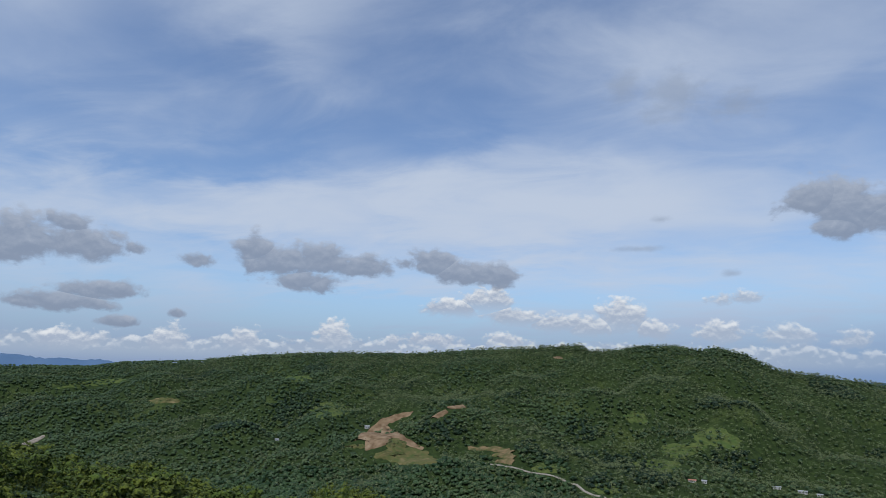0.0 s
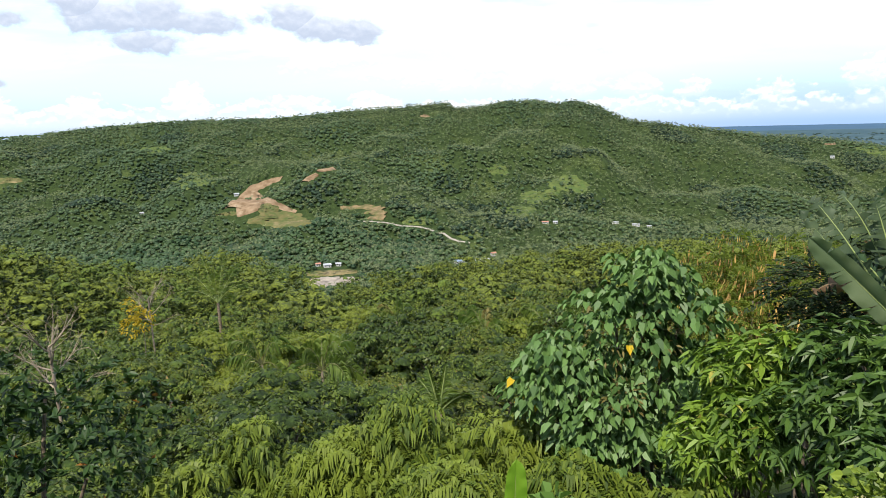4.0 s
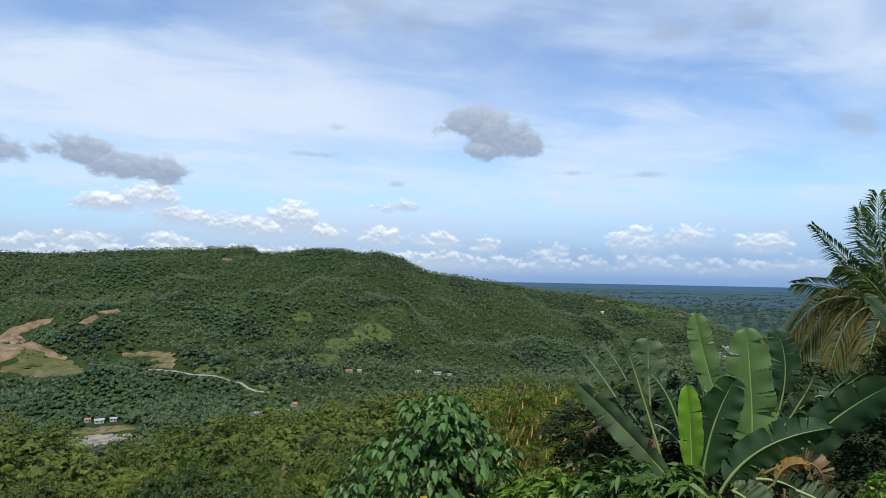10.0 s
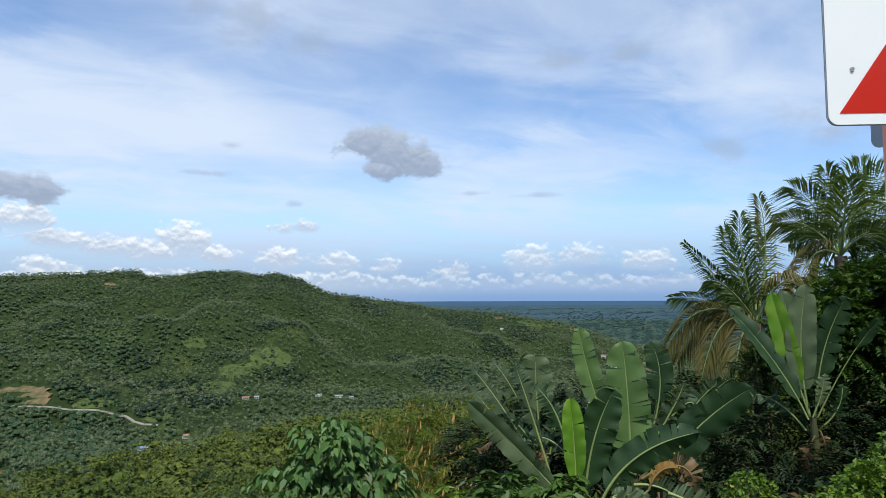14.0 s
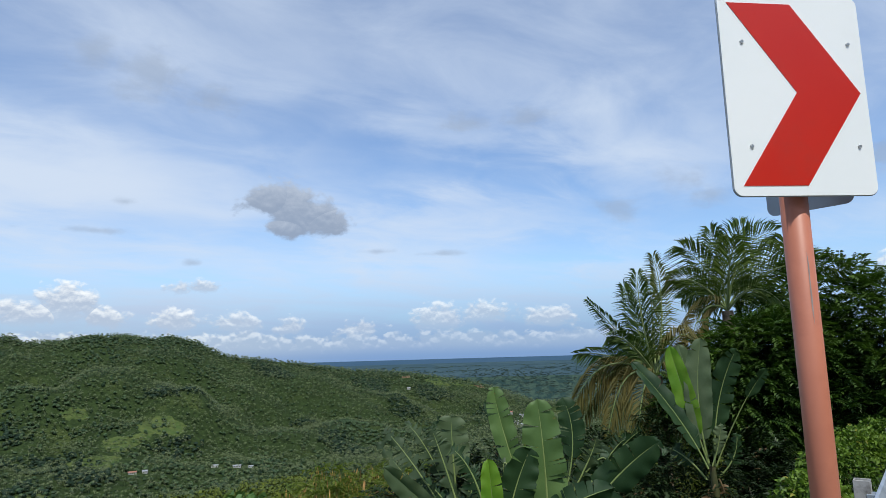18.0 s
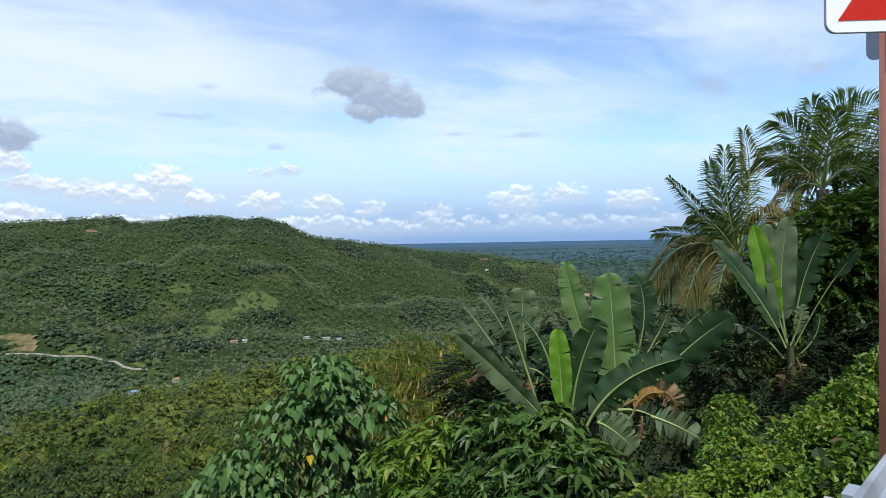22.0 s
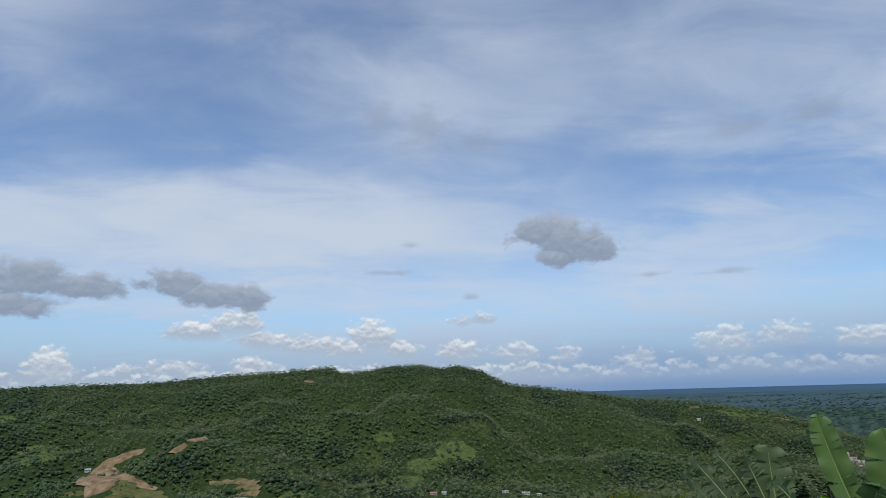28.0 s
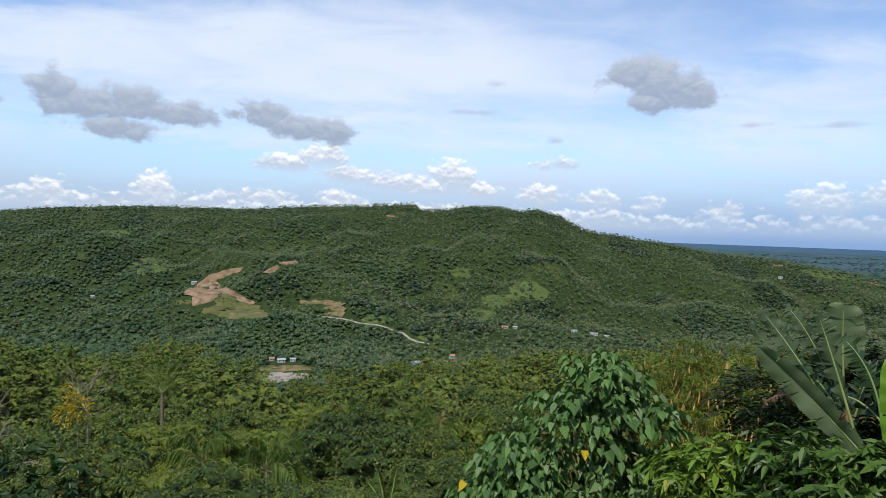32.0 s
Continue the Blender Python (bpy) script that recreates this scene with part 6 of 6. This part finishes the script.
    wide = s * q.uniform(0.95, 1.25) if s < 1 else s ** 0.5 * q.uniform(1.05, 1.4)
    m = Matrix.LocRotScale((x, y, gz), Euler((0, 0, q.uniform(0, 6.28))), (wide, wide, s))
    if not used[i]:
        used[i] = True
        variants[i].matrix_basis = m
    else:
        c = copy_thing(variants[i], m)
        c.scale = (wide, wide, s)
for i, ob in enumerate(variants):
    if not used[i]:
        ob.matrix_basis = Matrix.LocRotScale((*below(-30 + 8 * i, 58), float(ground_z(*below(-30 + 8 * i, 58)))), None, (1, 1, 1))

# palms that stand among them
palms = []
for k in range(2):
    ob = thing("coconut_palm", (0, 0, -400), "coconut palm rising out of the slope forest", "palm tree", "palms of the slope")
    hang("trunk", npmesh("trunk", *tube(bend((0, 0, -0.5), (0.3 - 0.5 * k, 0.2, 2.6), (0, 0, 5.0), 9), np.linspace(0.10, 0.06, 9), 6), MAT_DRY, True), ob)
    for i in range(13):
        a, el = 6.283 * i / 13 * 2.618 + k, q.uniform(-0.5, 1.1)
        d = np.array([math.cos(a) * math.cos(el), math.sin(a) * math.cos(el), math.sin(el)]) * q.uniform(1.9, 2.5)
        frond(ob, np.zeros(3), (0, 0, 5.0), np.array([0, 0, 5.0]) + d - [0, 0, 0.5], (0, 0, 0.75), 0.55, MAT_FROND_DRY if i == 4 else MAT_FROND_DEEP, i + 40 * k, 24, 0.09)
    palms.append(ob)
for k in range(14):
    az, r = q.uniform(-52, 22), math.sqrt(q.uniform(17 ** 2, 60 ** 2))
    x, y = below(az, r)
    gz = float(ground_z(x, y))
    top = EYE + r * math.tan(radians(float(canopy_line(r)) + q.uniform(-0.8, 1.0)))
    s = min(max((top - gz) / 6.2, 0.6), 1.7)
    m = Matrix.LocRotScale((x, y, gz), Euler((q.uniform(-0.08, 0.08), q.uniform(-0.08, 0.08), q.uniform(0, 6.28))), (1.0, 1.0, s))
    if k < 2:
        palms[k].matrix_basis = m
    else:
        c = copy_thing(palms[k % 2], m)
        c.scale = (1.0, 1.0, s)

# beyond the single trees: the canopy to the edge of the spur
for k, mat in enumerate((MAT_CANOPY, MAT_CANOPY2, MAT_CANOPY)):
    (V, F), lobes, tufts = crown_tree(90 + k, 24, 290, 0.085, 0.052, 0.5, 1.0, (0.10, 0.20))
    V, F = join([(V, F), tufts])
    az, r, X, Y, gg = scatter(-58, 54, 58, 205, 10.8, 200 + k)
    s = gg.uniform(5.0, 12.5, len(X))
    VV, FF = stamp(V, F, X, Y, ground_z(X, Y) - 0.3, s * gg.uniform(0.85, 1.15, len(X)), s * gg.uniform(0.8, 1.05, len(X)), gg.uniform(0, 6.28, len(X)))
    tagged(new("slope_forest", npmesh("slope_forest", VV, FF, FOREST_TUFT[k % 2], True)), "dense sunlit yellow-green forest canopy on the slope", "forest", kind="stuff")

# low growth over the bank under the shrubs
q = np.random.RandomState(55)
n = 26000
az = q.uniform(-64, 68, n)
r = np.sqrt(q.uniform(1.9 ** 2, 17 ** 2, n))
X, Y = r * np.sin(np.radians(az)), r * np.cos(np.radians(az))
s = (X - RAIL_P[0]) * RAIL_N[0] + (Y - RAIL_P[1]) * RAIL_N[1]
ok = s > 0.45
X, Y, s = X[ok], Y[ok], s[ok]
C = np.stack([X, Y, ground_z(X, Y) + q.uniform(0.0, 0.55, len(X)) * np.clip(s / 2, 0.2, 1)], -1)
D = q.normal(size=C.shape) * [1, 1, 0.4] + [0, 0, 0.5]
L = q.uniform(0.10, 0.26, len(X))
# the bank's shade comes from the same darkened leaf colour
tagged(new("undergrowth", npmesh("undergrowth", *broad(C, D, L, L * 0.5, q, 0.35), MAT_PAINTED_SHADE)), "leafy undergrowth covering the road bank, shade put into its colour", "undergrowth", kind="stuff")

# ---- roadside ----
MAT_CONCRETE = plain_material("road_concrete", (0.25, 0.225, 0.18), (0.35, 0.32, 0.265), 14.0, 0.9, 0, 0.35, 0.006, (0.15, 0.13, 0.095), 0.9)
MAT_STEEL = plain_material("galvanised_steel", (0.36, 0.40, 0.44), (0.50, 0.54, 0.58), 5.0, 0.42, 0.65, 0.15, 0.003, (0.28, 0.29, 0.30), 1.6)
MAT_POSTWHITE = plain_material("flaking_white_paint", (0.26, 0.25, 0.24), (0.38, 0.37, 0.35), 8.0, 0.7, 0, 0.3, 0.003, (0.08, 0.07, 0.06), 5.0)
MAT_SIGNWHITE = plain_material("sign_white", (0.84, 0.86, 0.86), (0.87, 0.88, 0.88), 3.0, 0.35, 0, 0.03, 0.001, (0.80, 0.82, 0.82), 1.1)
MAT_SIGNRED = plain_material("sign_red", (0.52, 0.014, 0.005), (0.55, 0.020, 0.008), 2.0, 0.35, 0, 0.03, 0.001, (0.48, 0.030, 0.018), 1.5)
MAT_SIGNEDGE = plain_material("sign_back", (0.30, 0.33, 0.37), (0.36, 0.39, 0.43), 4.0, 0.5, 0.5)
MAT_SIGNPOST = plain_material("salmon_paint", (0.44, 0.150, 0.088), (0.48, 0.170, 0.100), 5.0, 0.5, 0, 0.08, 0.002, (0.38, 0.125, 0.075), 2.0)
MAT_SCRAPE = plain_material("scraped_metal", (0.30, 0.26, 0.25), (0.40, 0.33, 0.30), 20.0, 0.6, 0.2)
MAT_BOLT = plain_material("bolt_steel", (0.40, 0.42, 0.43), (0.55, 0.56, 0.57), 20.0, 0.35, 0.8)


def box_bm(sx, sy, sz, at=(0, 0, 0), bevel=0.0):
    bm = bmesh.new()
    bmesh.ops.create_cube(bm, size=1.0, matrix=Matrix.Translation(at) @ Matrix.Diagonal((sx, sy, sz, 1)))
    if bevel:
        bmesh.ops.bevel(bm, geom=bm.edges[:], offset=bevel, segments=2, affect="EDGES", profile=0.5)
    return bm


def plate_bm(outline, back, front):
    """A sheet cut to an outline in its own x and z, from y=back to y=front."""
    bm = bmesh.new()
    face = bm.faces.new([bm.verts.new((x, back, z)) for x, z in outline])
    out = bmesh.ops.extrude_face_region(bm, geom=[face])
    bmesh.ops.translate(bm, verts=[e for e in out["geom"] if isinstance(e, bmesh.types.BMVert)], vec=(0, front - back, 0))
    bmesh.ops.recalc_face_normals(bm, faces=bm.faces[:])
    return bm


def round_rect(x0, z0, x1, z1, r, n=6):
    pts = []
    for cx, cz, a0 in ((x1 - r, z0 + r, -90), (x1 - r, z1 - r, 0), (x0 + r, z1 - r, 90), (x0 + r, z0 + r, 180)):
        for i in range(n + 1):
            a = radians(a0 + 90 * i / n)
            pts.append((cx + r * math.cos(a), cz + r * math.sin(a)))
    return pts


def chevron_sign(label, corner, turn, lean, nod, low, width=0.6, height=0.8, back_panel=None):
    """A hazard marker: post, white panel with a red chevron that points to the road's bend, and its bolts. Panel faces -y before it is turned."""
    ob = thing("chevron_sign", (0, 0, 0), label, "road sign", "chevron signs")
    ob.rotation_euler = Euler((radians(nod), radians(lean), -radians(turn)))
    # the panel's lower left corner stands at the given place
    ob.location = Vector(corner) - ob.rotation_euler.to_matrix() @ Vector((-width / 2, -0.085, low))
    bm = bmesh.new()
    bmesh.ops.create_cone(bm, cap_ends=True, segments=28, radius1=0.050, radius2=0.050, depth=low + height * 0.9 + 0.4, matrix=Matrix.Translation((0, 0, (low + height * 0.9) / 2 - 0.2)))
    post = part("post", bm, MAT_SIGNPOST, ob, "salmon-painted round steel post", True)
    a, z = radians(-98), low - 0.36
    bm = bmesh.new()
    bm.faces.new([bm.verts.new((0.0508 * math.cos(a + da), 0.0508 * math.sin(a + da), z + dz)) for da, dz in ((-0.05, -0.06), (0.02, -0.13), (0.07, -0.02), (0.05, 0.05), (0.09, 0.10), (0.0, 0.15), (-0.03, 0.04))])
    part("scrape", bm, MAT_SCRAPE, post, "bare scraped metal")
    x0, x1, y = -width / 2, width / 2, -0.085
    panel = part("panel", plate_bm(round_rect(x0, low, x1, low + height, 0.035), y + 0.0035, y), MAT_SIGNWHITE, ob, "white sheet with rounded corners")
    part("panel_back", plate_bm(round_rect(x0 - 0.003, low - 0.003, x1 + 0.003, low + height + 0.003, 0.036), y + 0.009, y + 0.004), MAT_SIGNEDGE, panel)
    m = 0.045 * height / 0.8
    mid = low + height * 0.505
    w6 = width / 0.6
    chev = [(x0 + 0.038 * w6, low + m * 0.85), (x0 + 0.305 * w6, low + m * 0.85), (x1 - 0.028 * w6, mid), (x0 + 0.305 * w6, low + height - m * 0.85), (x0 + 0.038 * w6, low + height - m * 0.85), (x0 + 0.299 * w6, mid)]
    part("chevron", plate_bm(chev, y, y - 0.002), MAT_SIGNRED, panel, "red chevron")
    for bx in (x0 + 0.087 * w6, x0 + 0.541 * w6):
        for bz in (low + height * 0.238, low + height * 0.755):
            bm = bmesh.new()
            bmesh.ops.create_cone(bm, cap_ends=True, segments=12, radius1=0.0085, radius2=0.006, depth=0.006, matrix=Matrix.Translation((bx, y - 0.003, bz)) @ Matrix.Rotation(radians(90), 4, "X"))
            part("bolt", bm, MAT_BOLT, panel, "steel bolt")
    for bz in (low + height * 0.238, low + height * 0.755):
        part("bracket", box_bm(width * 0.86, 0.028, 0.04, (0, -0.062, bz), 0.004), MAT_SIGNEDGE, ob)
    if back_panel:
        w, h, dz, ang, ox, oy = back_panel
        bm = plate_bm(round_rect(-w / 2, low + dz, w / 2, low + dz + h, 0.035), 0, 0.004)
        bmesh.ops.transform(bm, matrix=Matrix.Translation((ox, oy, 0)) @ Matrix.Rotation(radians(ang), 4, "Z"), verts=bm.verts)
        part("rear_panel", bm, MAT_SIGNEDGE, ob, "grey back of a second panel turned aside")
    return ob


SIGN_TURN = 24.3
low = EYE + 0.551 + 0.05
chevron_sign("white and red chevron sign on a salmon post by the guardrail", (2.184, 1.378, EYE + 0.551), SIGN_TURN, -1.0, 2.1, low, back_panel=(0.36, 0.8, -0.012, -66, 0.19, 0.16))
c2 = aloft(67.68, 1.53, 14.15)
chevron_sign("further white and red chevron sign on a leaning salmon post", tuple(c2), 28.0, -1.2, 1.0, c2.z + 0.05)

# guardrail
RAIL = [(-19.0, -6.85), (-5.0, -1.55), (-1.4, -0.18), (2.38, 1.28), (4.6, 2.10), (6.6, 2.84), (8.2, 3.40), (9.6, 3.80), (10.9, 3.98), (12.2, 3.86), (13.4, 3.45), (14.4, 2.8), (15.2, 1.8), (15.7, 0.6), (15.9, -0.8)]
rail = thing("guardrail", (2.38, 1.28, 0), "galvanised steel guardrail on white channel posts along the road edge", "guardrail")
KNOTS = np.array(RAIL)
dist = np.concatenate([[0], np.cumsum(np.linalg.norm(np.diff(KNOTS, axis=0), axis=1))])
dist = dist - dist[1]


def rail_at(d):
    """Place and way of the rail's line, rounded at the knots."""
    e = 0.5
    pts = [np.array([np.interp(np.clip(d + o, dist[0], dist[-1]), dist, KNOTS[:, i]) for i in (0, 1)]) for o in (-e, -e / 2, 0, e / 2, e)]
    p = sum(pts) / 5
    t = pts[4] - pts[0]
    return p, t / np.linalg.norm(t)


PROFILE = [(0.000, 0.155), (0.012, 0.150), (0.030, 0.118), (0.078, 0.105), (0.082, 0.085), (0.082, 0.060), (0.074, 0.045), (0.030, 0.020), (0.012, 0.008), (0.012, -0.008),
           (0.030, -0.020), (0.074, -0.045), (0.082, -0.060), (0.082, -0.085), (0.078, -0.105), (0.030, -0.118), (0.012, -0.150), (0.000, -0.155)]
MID = 0.625


def beam(d0, d1, proud):
    steps = max(4, int((d1 - d0) / 0.25))
    V, k = [], len(PROFILE)
    for layer in (0.0, -0.004):
        for i in range(steps + 1):
            p, t = rail_at(d0 + (d1 - d0) * i / steps)
            n = np.array([t[1], -t[0]])
            for o, z in PROFILE:
                q = p + n * (o + proud + layer)
                V.append((q[0] - 2.38, q[1] - 1.28, MID + z))
    F, half = [], (steps + 1) * k
    for i in range(steps):
        for j in range(k - 1):
            a = i * k + j
            F += [(a, a + 1, a + k + 1, a + k), (half + a, half + a + k, half + a + k + 1, half + a + 1)]
        for j in (0, k - 1):
            a = i * k + j
            F.append((a, a + k, half + a + k, half + a))
    ob = hang("beam", npmesh("beam", V, F, MAT_STEEL, False), rail)
    for dd, z in ((d1 - 0.10, 0.0), (d1 - 0.16, 0.10), (d1 - 0.16, -0.10)):
        p, t = rail_at(dd)
        n = np.array([t[1], -t[0]])
        q = p + n * (proud + (0.016 if z == 0 else 0.082))
        bm = bmesh.new()
        bmesh.ops.create_uvsphere(bm, u_segments=8, v_segments=5, radius=0.016, matrix=Matrix.Translation((q[0] - 2.38, q[1] - 1.28, MID + z)) @ Matrix.Diagonal((1, 1, 1, 1)))
        part("bolt", bm, MAT_BOLT, ob, "", True)


cuts = [-13.0, -9.0, -5.0, -1.8, 0.4, 3.6, 6.35, 8.7, 11.0, 13.2, 15.2, 17.2, 19.4, 21.6, 23.2]
for i, (d0, d1) in enumerate(zip(cuts, cuts[1:])):
    beam(d0, d1 + 0.25, 0.004 * (i % 2))
for d in (-12.0, -9.2, -6.4, -3.8, -1.2, 1.6, 4.55, 7.55, 10.05, 13.0, 15.3, 17.5, 19.7, 21.8):
    p, t = rail_at(d)
    n = np.array([-t[1], t[0]])
    q = p + n * 0.10
    bm = bmesh.new()
    for ox, oy, sx, sy in ((-0.040, 0, 0.009, 0.09), (0.040, 0, 0.009, 0.09), (0, 0.04, 0.075, 0.009)):
        c = bmesh.ops.create_cube(bm, size=1.0, matrix=Matrix.Translation((ox, oy, 0.05 if d == 7.55 else 0.18)) @ Matrix.Diagonal((sx, sy, 1.20, 1)))
    bmesh.ops.bevel(bm, geom=bm.edges[:], offset=0.002, segments=1, affect="EDGES")
    bmesh.ops.transform(bm, matrix=Matrix.Translation((q[0] - 2.38, q[1] - 1.28, 0)) @ Matrix.Rotation(math.atan2(t[1], t[0]), 4, "Z"), verts=bm.verts)
    part("post", bm, MAT_POSTWHITE, rail, "channel post with flaking white paint")
    bm = box_bm(0.10, 0.09, 0.16, bevel=0.004)
    q = p + n * 0.035
    bmesh.ops.transform(bm, matrix=Matrix.Translation((q[0] - 2.38, q[1] - 1.28, MID)) @ Matrix.Rotation(math.atan2(t[1], t[0]), 4, "Z"), verts=bm.verts)
    part("spacer", bm, MAT_STEEL, rail)

# the concrete road, slab by slab along the rail
pave = tagged(thing("road_pavement", (2.38, 1.28, 0), "worn grey concrete road with stained edge", "road"), kind="structure")
edge = np.arange(-14.2, 23.6, 3.2)
for row in range(2):
    for i, (d0, d1) in enumerate(zip(edge, edge[1:])):
        ring_ = []
        for dd, off in [(d, o) for o, ds in ((-0.28 + 3.3 * row + 0.012, np.linspace(d0, d1 - 0.012, 6)), (-0.28 + 3.3 * (row + 1), np.linspace(d1 - 0.012, d0, 6))) for d in ds]:
            p, t = rail_at(dd)
            n = np.array([t[1], -t[0]])
            q = p + n * off
            ring_.append((q[0] - 2.38, q[1] - 1.28))
        bm = bmesh.new()
        top = [bm.verts.new((x, y, 0.0)) for x, y in ring_]
        low_ = [bm.verts.new((x, y, -0.18)) for x, y in ring_]
        bm.faces.new(top)
        for j in range(len(top)):
            bm.faces.new((top[j], top[(j + 1) % len(top)], low_[(j + 1) % len(top)], low_[j]))
        bmesh.ops.recalc_face_normals(bm, faces=bm.faces[:])
        part("slab", bm, MAT_CONCRETE, pave)

# weeds at the foot of the rail
q = np.random.RandomState(12)
for d, off in ((8.0, 0.20), (8.6, 0.24), (10.4, 0.18)):
    p, t = rail_at(d)
    n = np.array([t[1], -t[0]])
    at = p + n * off
    ob = thing("weed", (at[0], at[1], 0.0), "small leafy weed at the foot of the guardrail", "weed", "weeds by the rail")
    C = np.column_stack([q.normal(size=60) * 0.10, q.normal(size=60) * 0.10, q.uniform(0.0, 0.13, 60)])
    hang("leaves", npmesh("leaves", *broad(C, q.normal(size=(60, 3)) + [0, 0, 0.5], q.uniform(0.06, 0.11, 60), 0.05, q, 0.3), MAT_VINE), ob)
    hang("stalk", npmesh("stalk", *tube([(0, 0, -0.02), (0.01, 0, 0.06), (0.02, 0, 0.13)], [0.006, 0.005, 0.003], 5), MAT_STEM), ob)

# dry bare trees, a yellowing one, on the slope
for az, r, el, n, h in [(-40.5, 24, -11.4, 34, 2.4), (-34.2, 22, -12.8, 30, 2.2), (-46.5, 20, -13.0, 26, 1.8), (-26.8, 42, -11.2, 26, 2.6)]:
    fx, fy = below(az, r)
    b0 = np.array([fx, fy, float(ground_z(fx, fy))])
    top = np.array(aloft(az, el, r)) - b0
    ob = thing("bare_tree", b0, "leafless dry tree with pale grey twigs", "tree", "bare trees on the slope")
    hang("trunk", npmesh("trunk", *tube(bend((0, 0, -0.3), top * [0.3, 0.3, 0.4] + [0.2, 0, 0], top - [0, 0, h * 0.5], 8), np.linspace(0.09, 0.04, 8), 6), MAT_DRY, True), ob)
    tw = []
    boughs = 9
    for i in range(boughs):
        a = i * 2.4 + q.uniform(-0.3, 0.3)
        up = (i + 1) / boughs
        root = top - [0, 0, h * (1.25 - 0.75 * up)]
        reach_ = h * (0.62 - 0.35 * up)
        end = root + [math.cos(a) * reach_, math.sin(a) * reach_, h * q.uniform(0.22, 0.5)]
        path = bend(root, (root + end) / 2 + [0, 0, -0.08 * h], end, 9)
        tw.append(tube(path, np.linspace(0.034, 0.009, 9), 4))
        for j in range(7):
            p = path[q.randint(2, 9)]
            e2 = p + unit(end - root + q.normal(size=3) * 0.45 * reach_) * h * q.uniform(0.12, 0.3) + [0, 0, 0.08]
            p2 = bend(p, (p + e2) / 2 + q.normal(size=3) * 0.05, e2, 5)
            tw.append(tube(p2, np.linspace(0.013, 0.005, 5), 3))
            for _ in range(2):
                tw.append(tube(bend(p2[3], p2[4] + q.normal(size=3) * 0.05, e2 + q.normal(size=3) * 0.16 + [0, 0, 0.08], 4), np.linspace(0.007, 0.004, 4), 3))
    hang("twig_crown", npmesh("twig_crown", *join(tw), MAT_DRY), ob)
plant("yellow_tree", "small tree with yellow leaves among the green", "tree", lobes_at([(-27.8, -14.0, 38, 0.5), (-28.3, -13.2, 38, 0.35), (-27.3, -14.6, 38, 0.6), (-28.2, -15.0, 38, 0.6)]), vine_leaves(420, 0.15), MAT_YELLOW,
      below(-27.8, 38), 1, MAT_DRY, 0.05)

# ---- houses in the valley ----
MAT_WALL = plain_material("house_wall", (0.34, 0.34, 0.33), (0.46, 0.45, 0.43), 0.8, 0.9, 0, 0.1, 0.02, (0.45, 0.42, 0.38), 0.5)
MAT_ROOF_GREY = plain_material("metal_roof", (0.22, 0.24, 0.26), (0.34, 0.36, 0.38), 1.2, 0.7, 0.0, 0.1, 0.02, (0.34, 0.28, 0.24), 0.6)
MAT_ROOF_RED = plain_material("rusty_roof", (0.30, 0.13, 0.09), (0.40, 0.20, 0.14), 1.2, 0.7, 0.1, 0.1, 0.02)
MAT_ROOF_BLUE = plain_material("blue_roof", (0.16, 0.23, 0.32), (0.22, 0.29, 0.38), 1.2, 0.5, 0.2, 0.1, 0.02)
MAT_DARKPANE = plain_material("dark_window", (0.03, 0.035, 0.04), (0.05, 0.05, 0.06), 2.0, 0.2)


def house(label, az, r, long, deep, tall, turn, roof):
    p = polar(az, r)
    ob = thing("house", (p.x, p.y, float(ground_z(p.x, p.y)) + 0.2), label, "house", "houses in the valley")
    ob.rotation_euler = (0, 0, radians(turn - az))
    part("wall", box_bm(long, deep, tall + 1.5, (0, 0, tall / 2 - 0.75)), MAT_WALL, ob)
    bm = bmesh.new()
    e, h = 0.7, deep * 0.26
    for x in (-long / 2 - e, long / 2 + e):
        for y, z in ((-deep / 2 - e, tall - 0.15), (0, tall + h), (deep / 2 + e, tall - 0.15), (0, tall + h - 0.25)):
            bm.verts.new((x, y, z))
    bm.verts.ensure_lookup_table()
    for f in ((0, 1, 5, 4), (1, 2, 6, 5), (3, 0, 4, 7), (2, 3, 7, 6), (0, 3, 1), (1, 3, 2), (4, 5, 7), (5, 6, 7)):
        bm.faces.new([bm.verts[i] for i in f])
    bmesh.ops.recalc_face_normals(bm, faces=bm.faces[:])
    part("roof", bm, roof, ob)
    n = max(2, int(long / 4))
    for i in range(n):
        x = -long / 2 + long * (i + 0.5) / n
        if i == n // 2:
            part("door", box_bm(1.1, 0.12, 2.1, (x, -deep / 2 - 0.03, 1.05)), MAT_DARKPANE, ob)
        else:
            part("window", box_bm(1.4, 0.12, 1.2, (x, -deep / 2 - 0.03, 1.6)), MAT_DARKPANE, ob)


q = np.random.RandomState(31)
ROOFS = {"grey": (MAT_ROOF_GREY, "grey metal roof"), "red": (MAT_ROOF_RED, "rusty red roof"), "blue": (MAT_ROOF_BLUE, "blue metal roof")}
for az, r, long, deep, tall, turn, key in HOUSES:
    house("small valley house with a " + ROOFS[key][1], az, r, long * 0.75, deep * 0.8, tall, turn, ROOFS[key][0])
for i in range(16):
    roof = (MAT_ROOF_GREY, MAT_ROOF_RED, MAT_ROOF_GREY)[i % 3]
    house("white town house with a " + ("rusty red roof" if i % 3 == 1 else "grey metal roof"), 38.0 + q.uniform(0, 4.2), 1660 + q.uniform(0, 130), q.uniform(11, 20), q.uniform(8, 11), q.uniform(3.4, 7),
          q.uniform(-25, 25), roof)
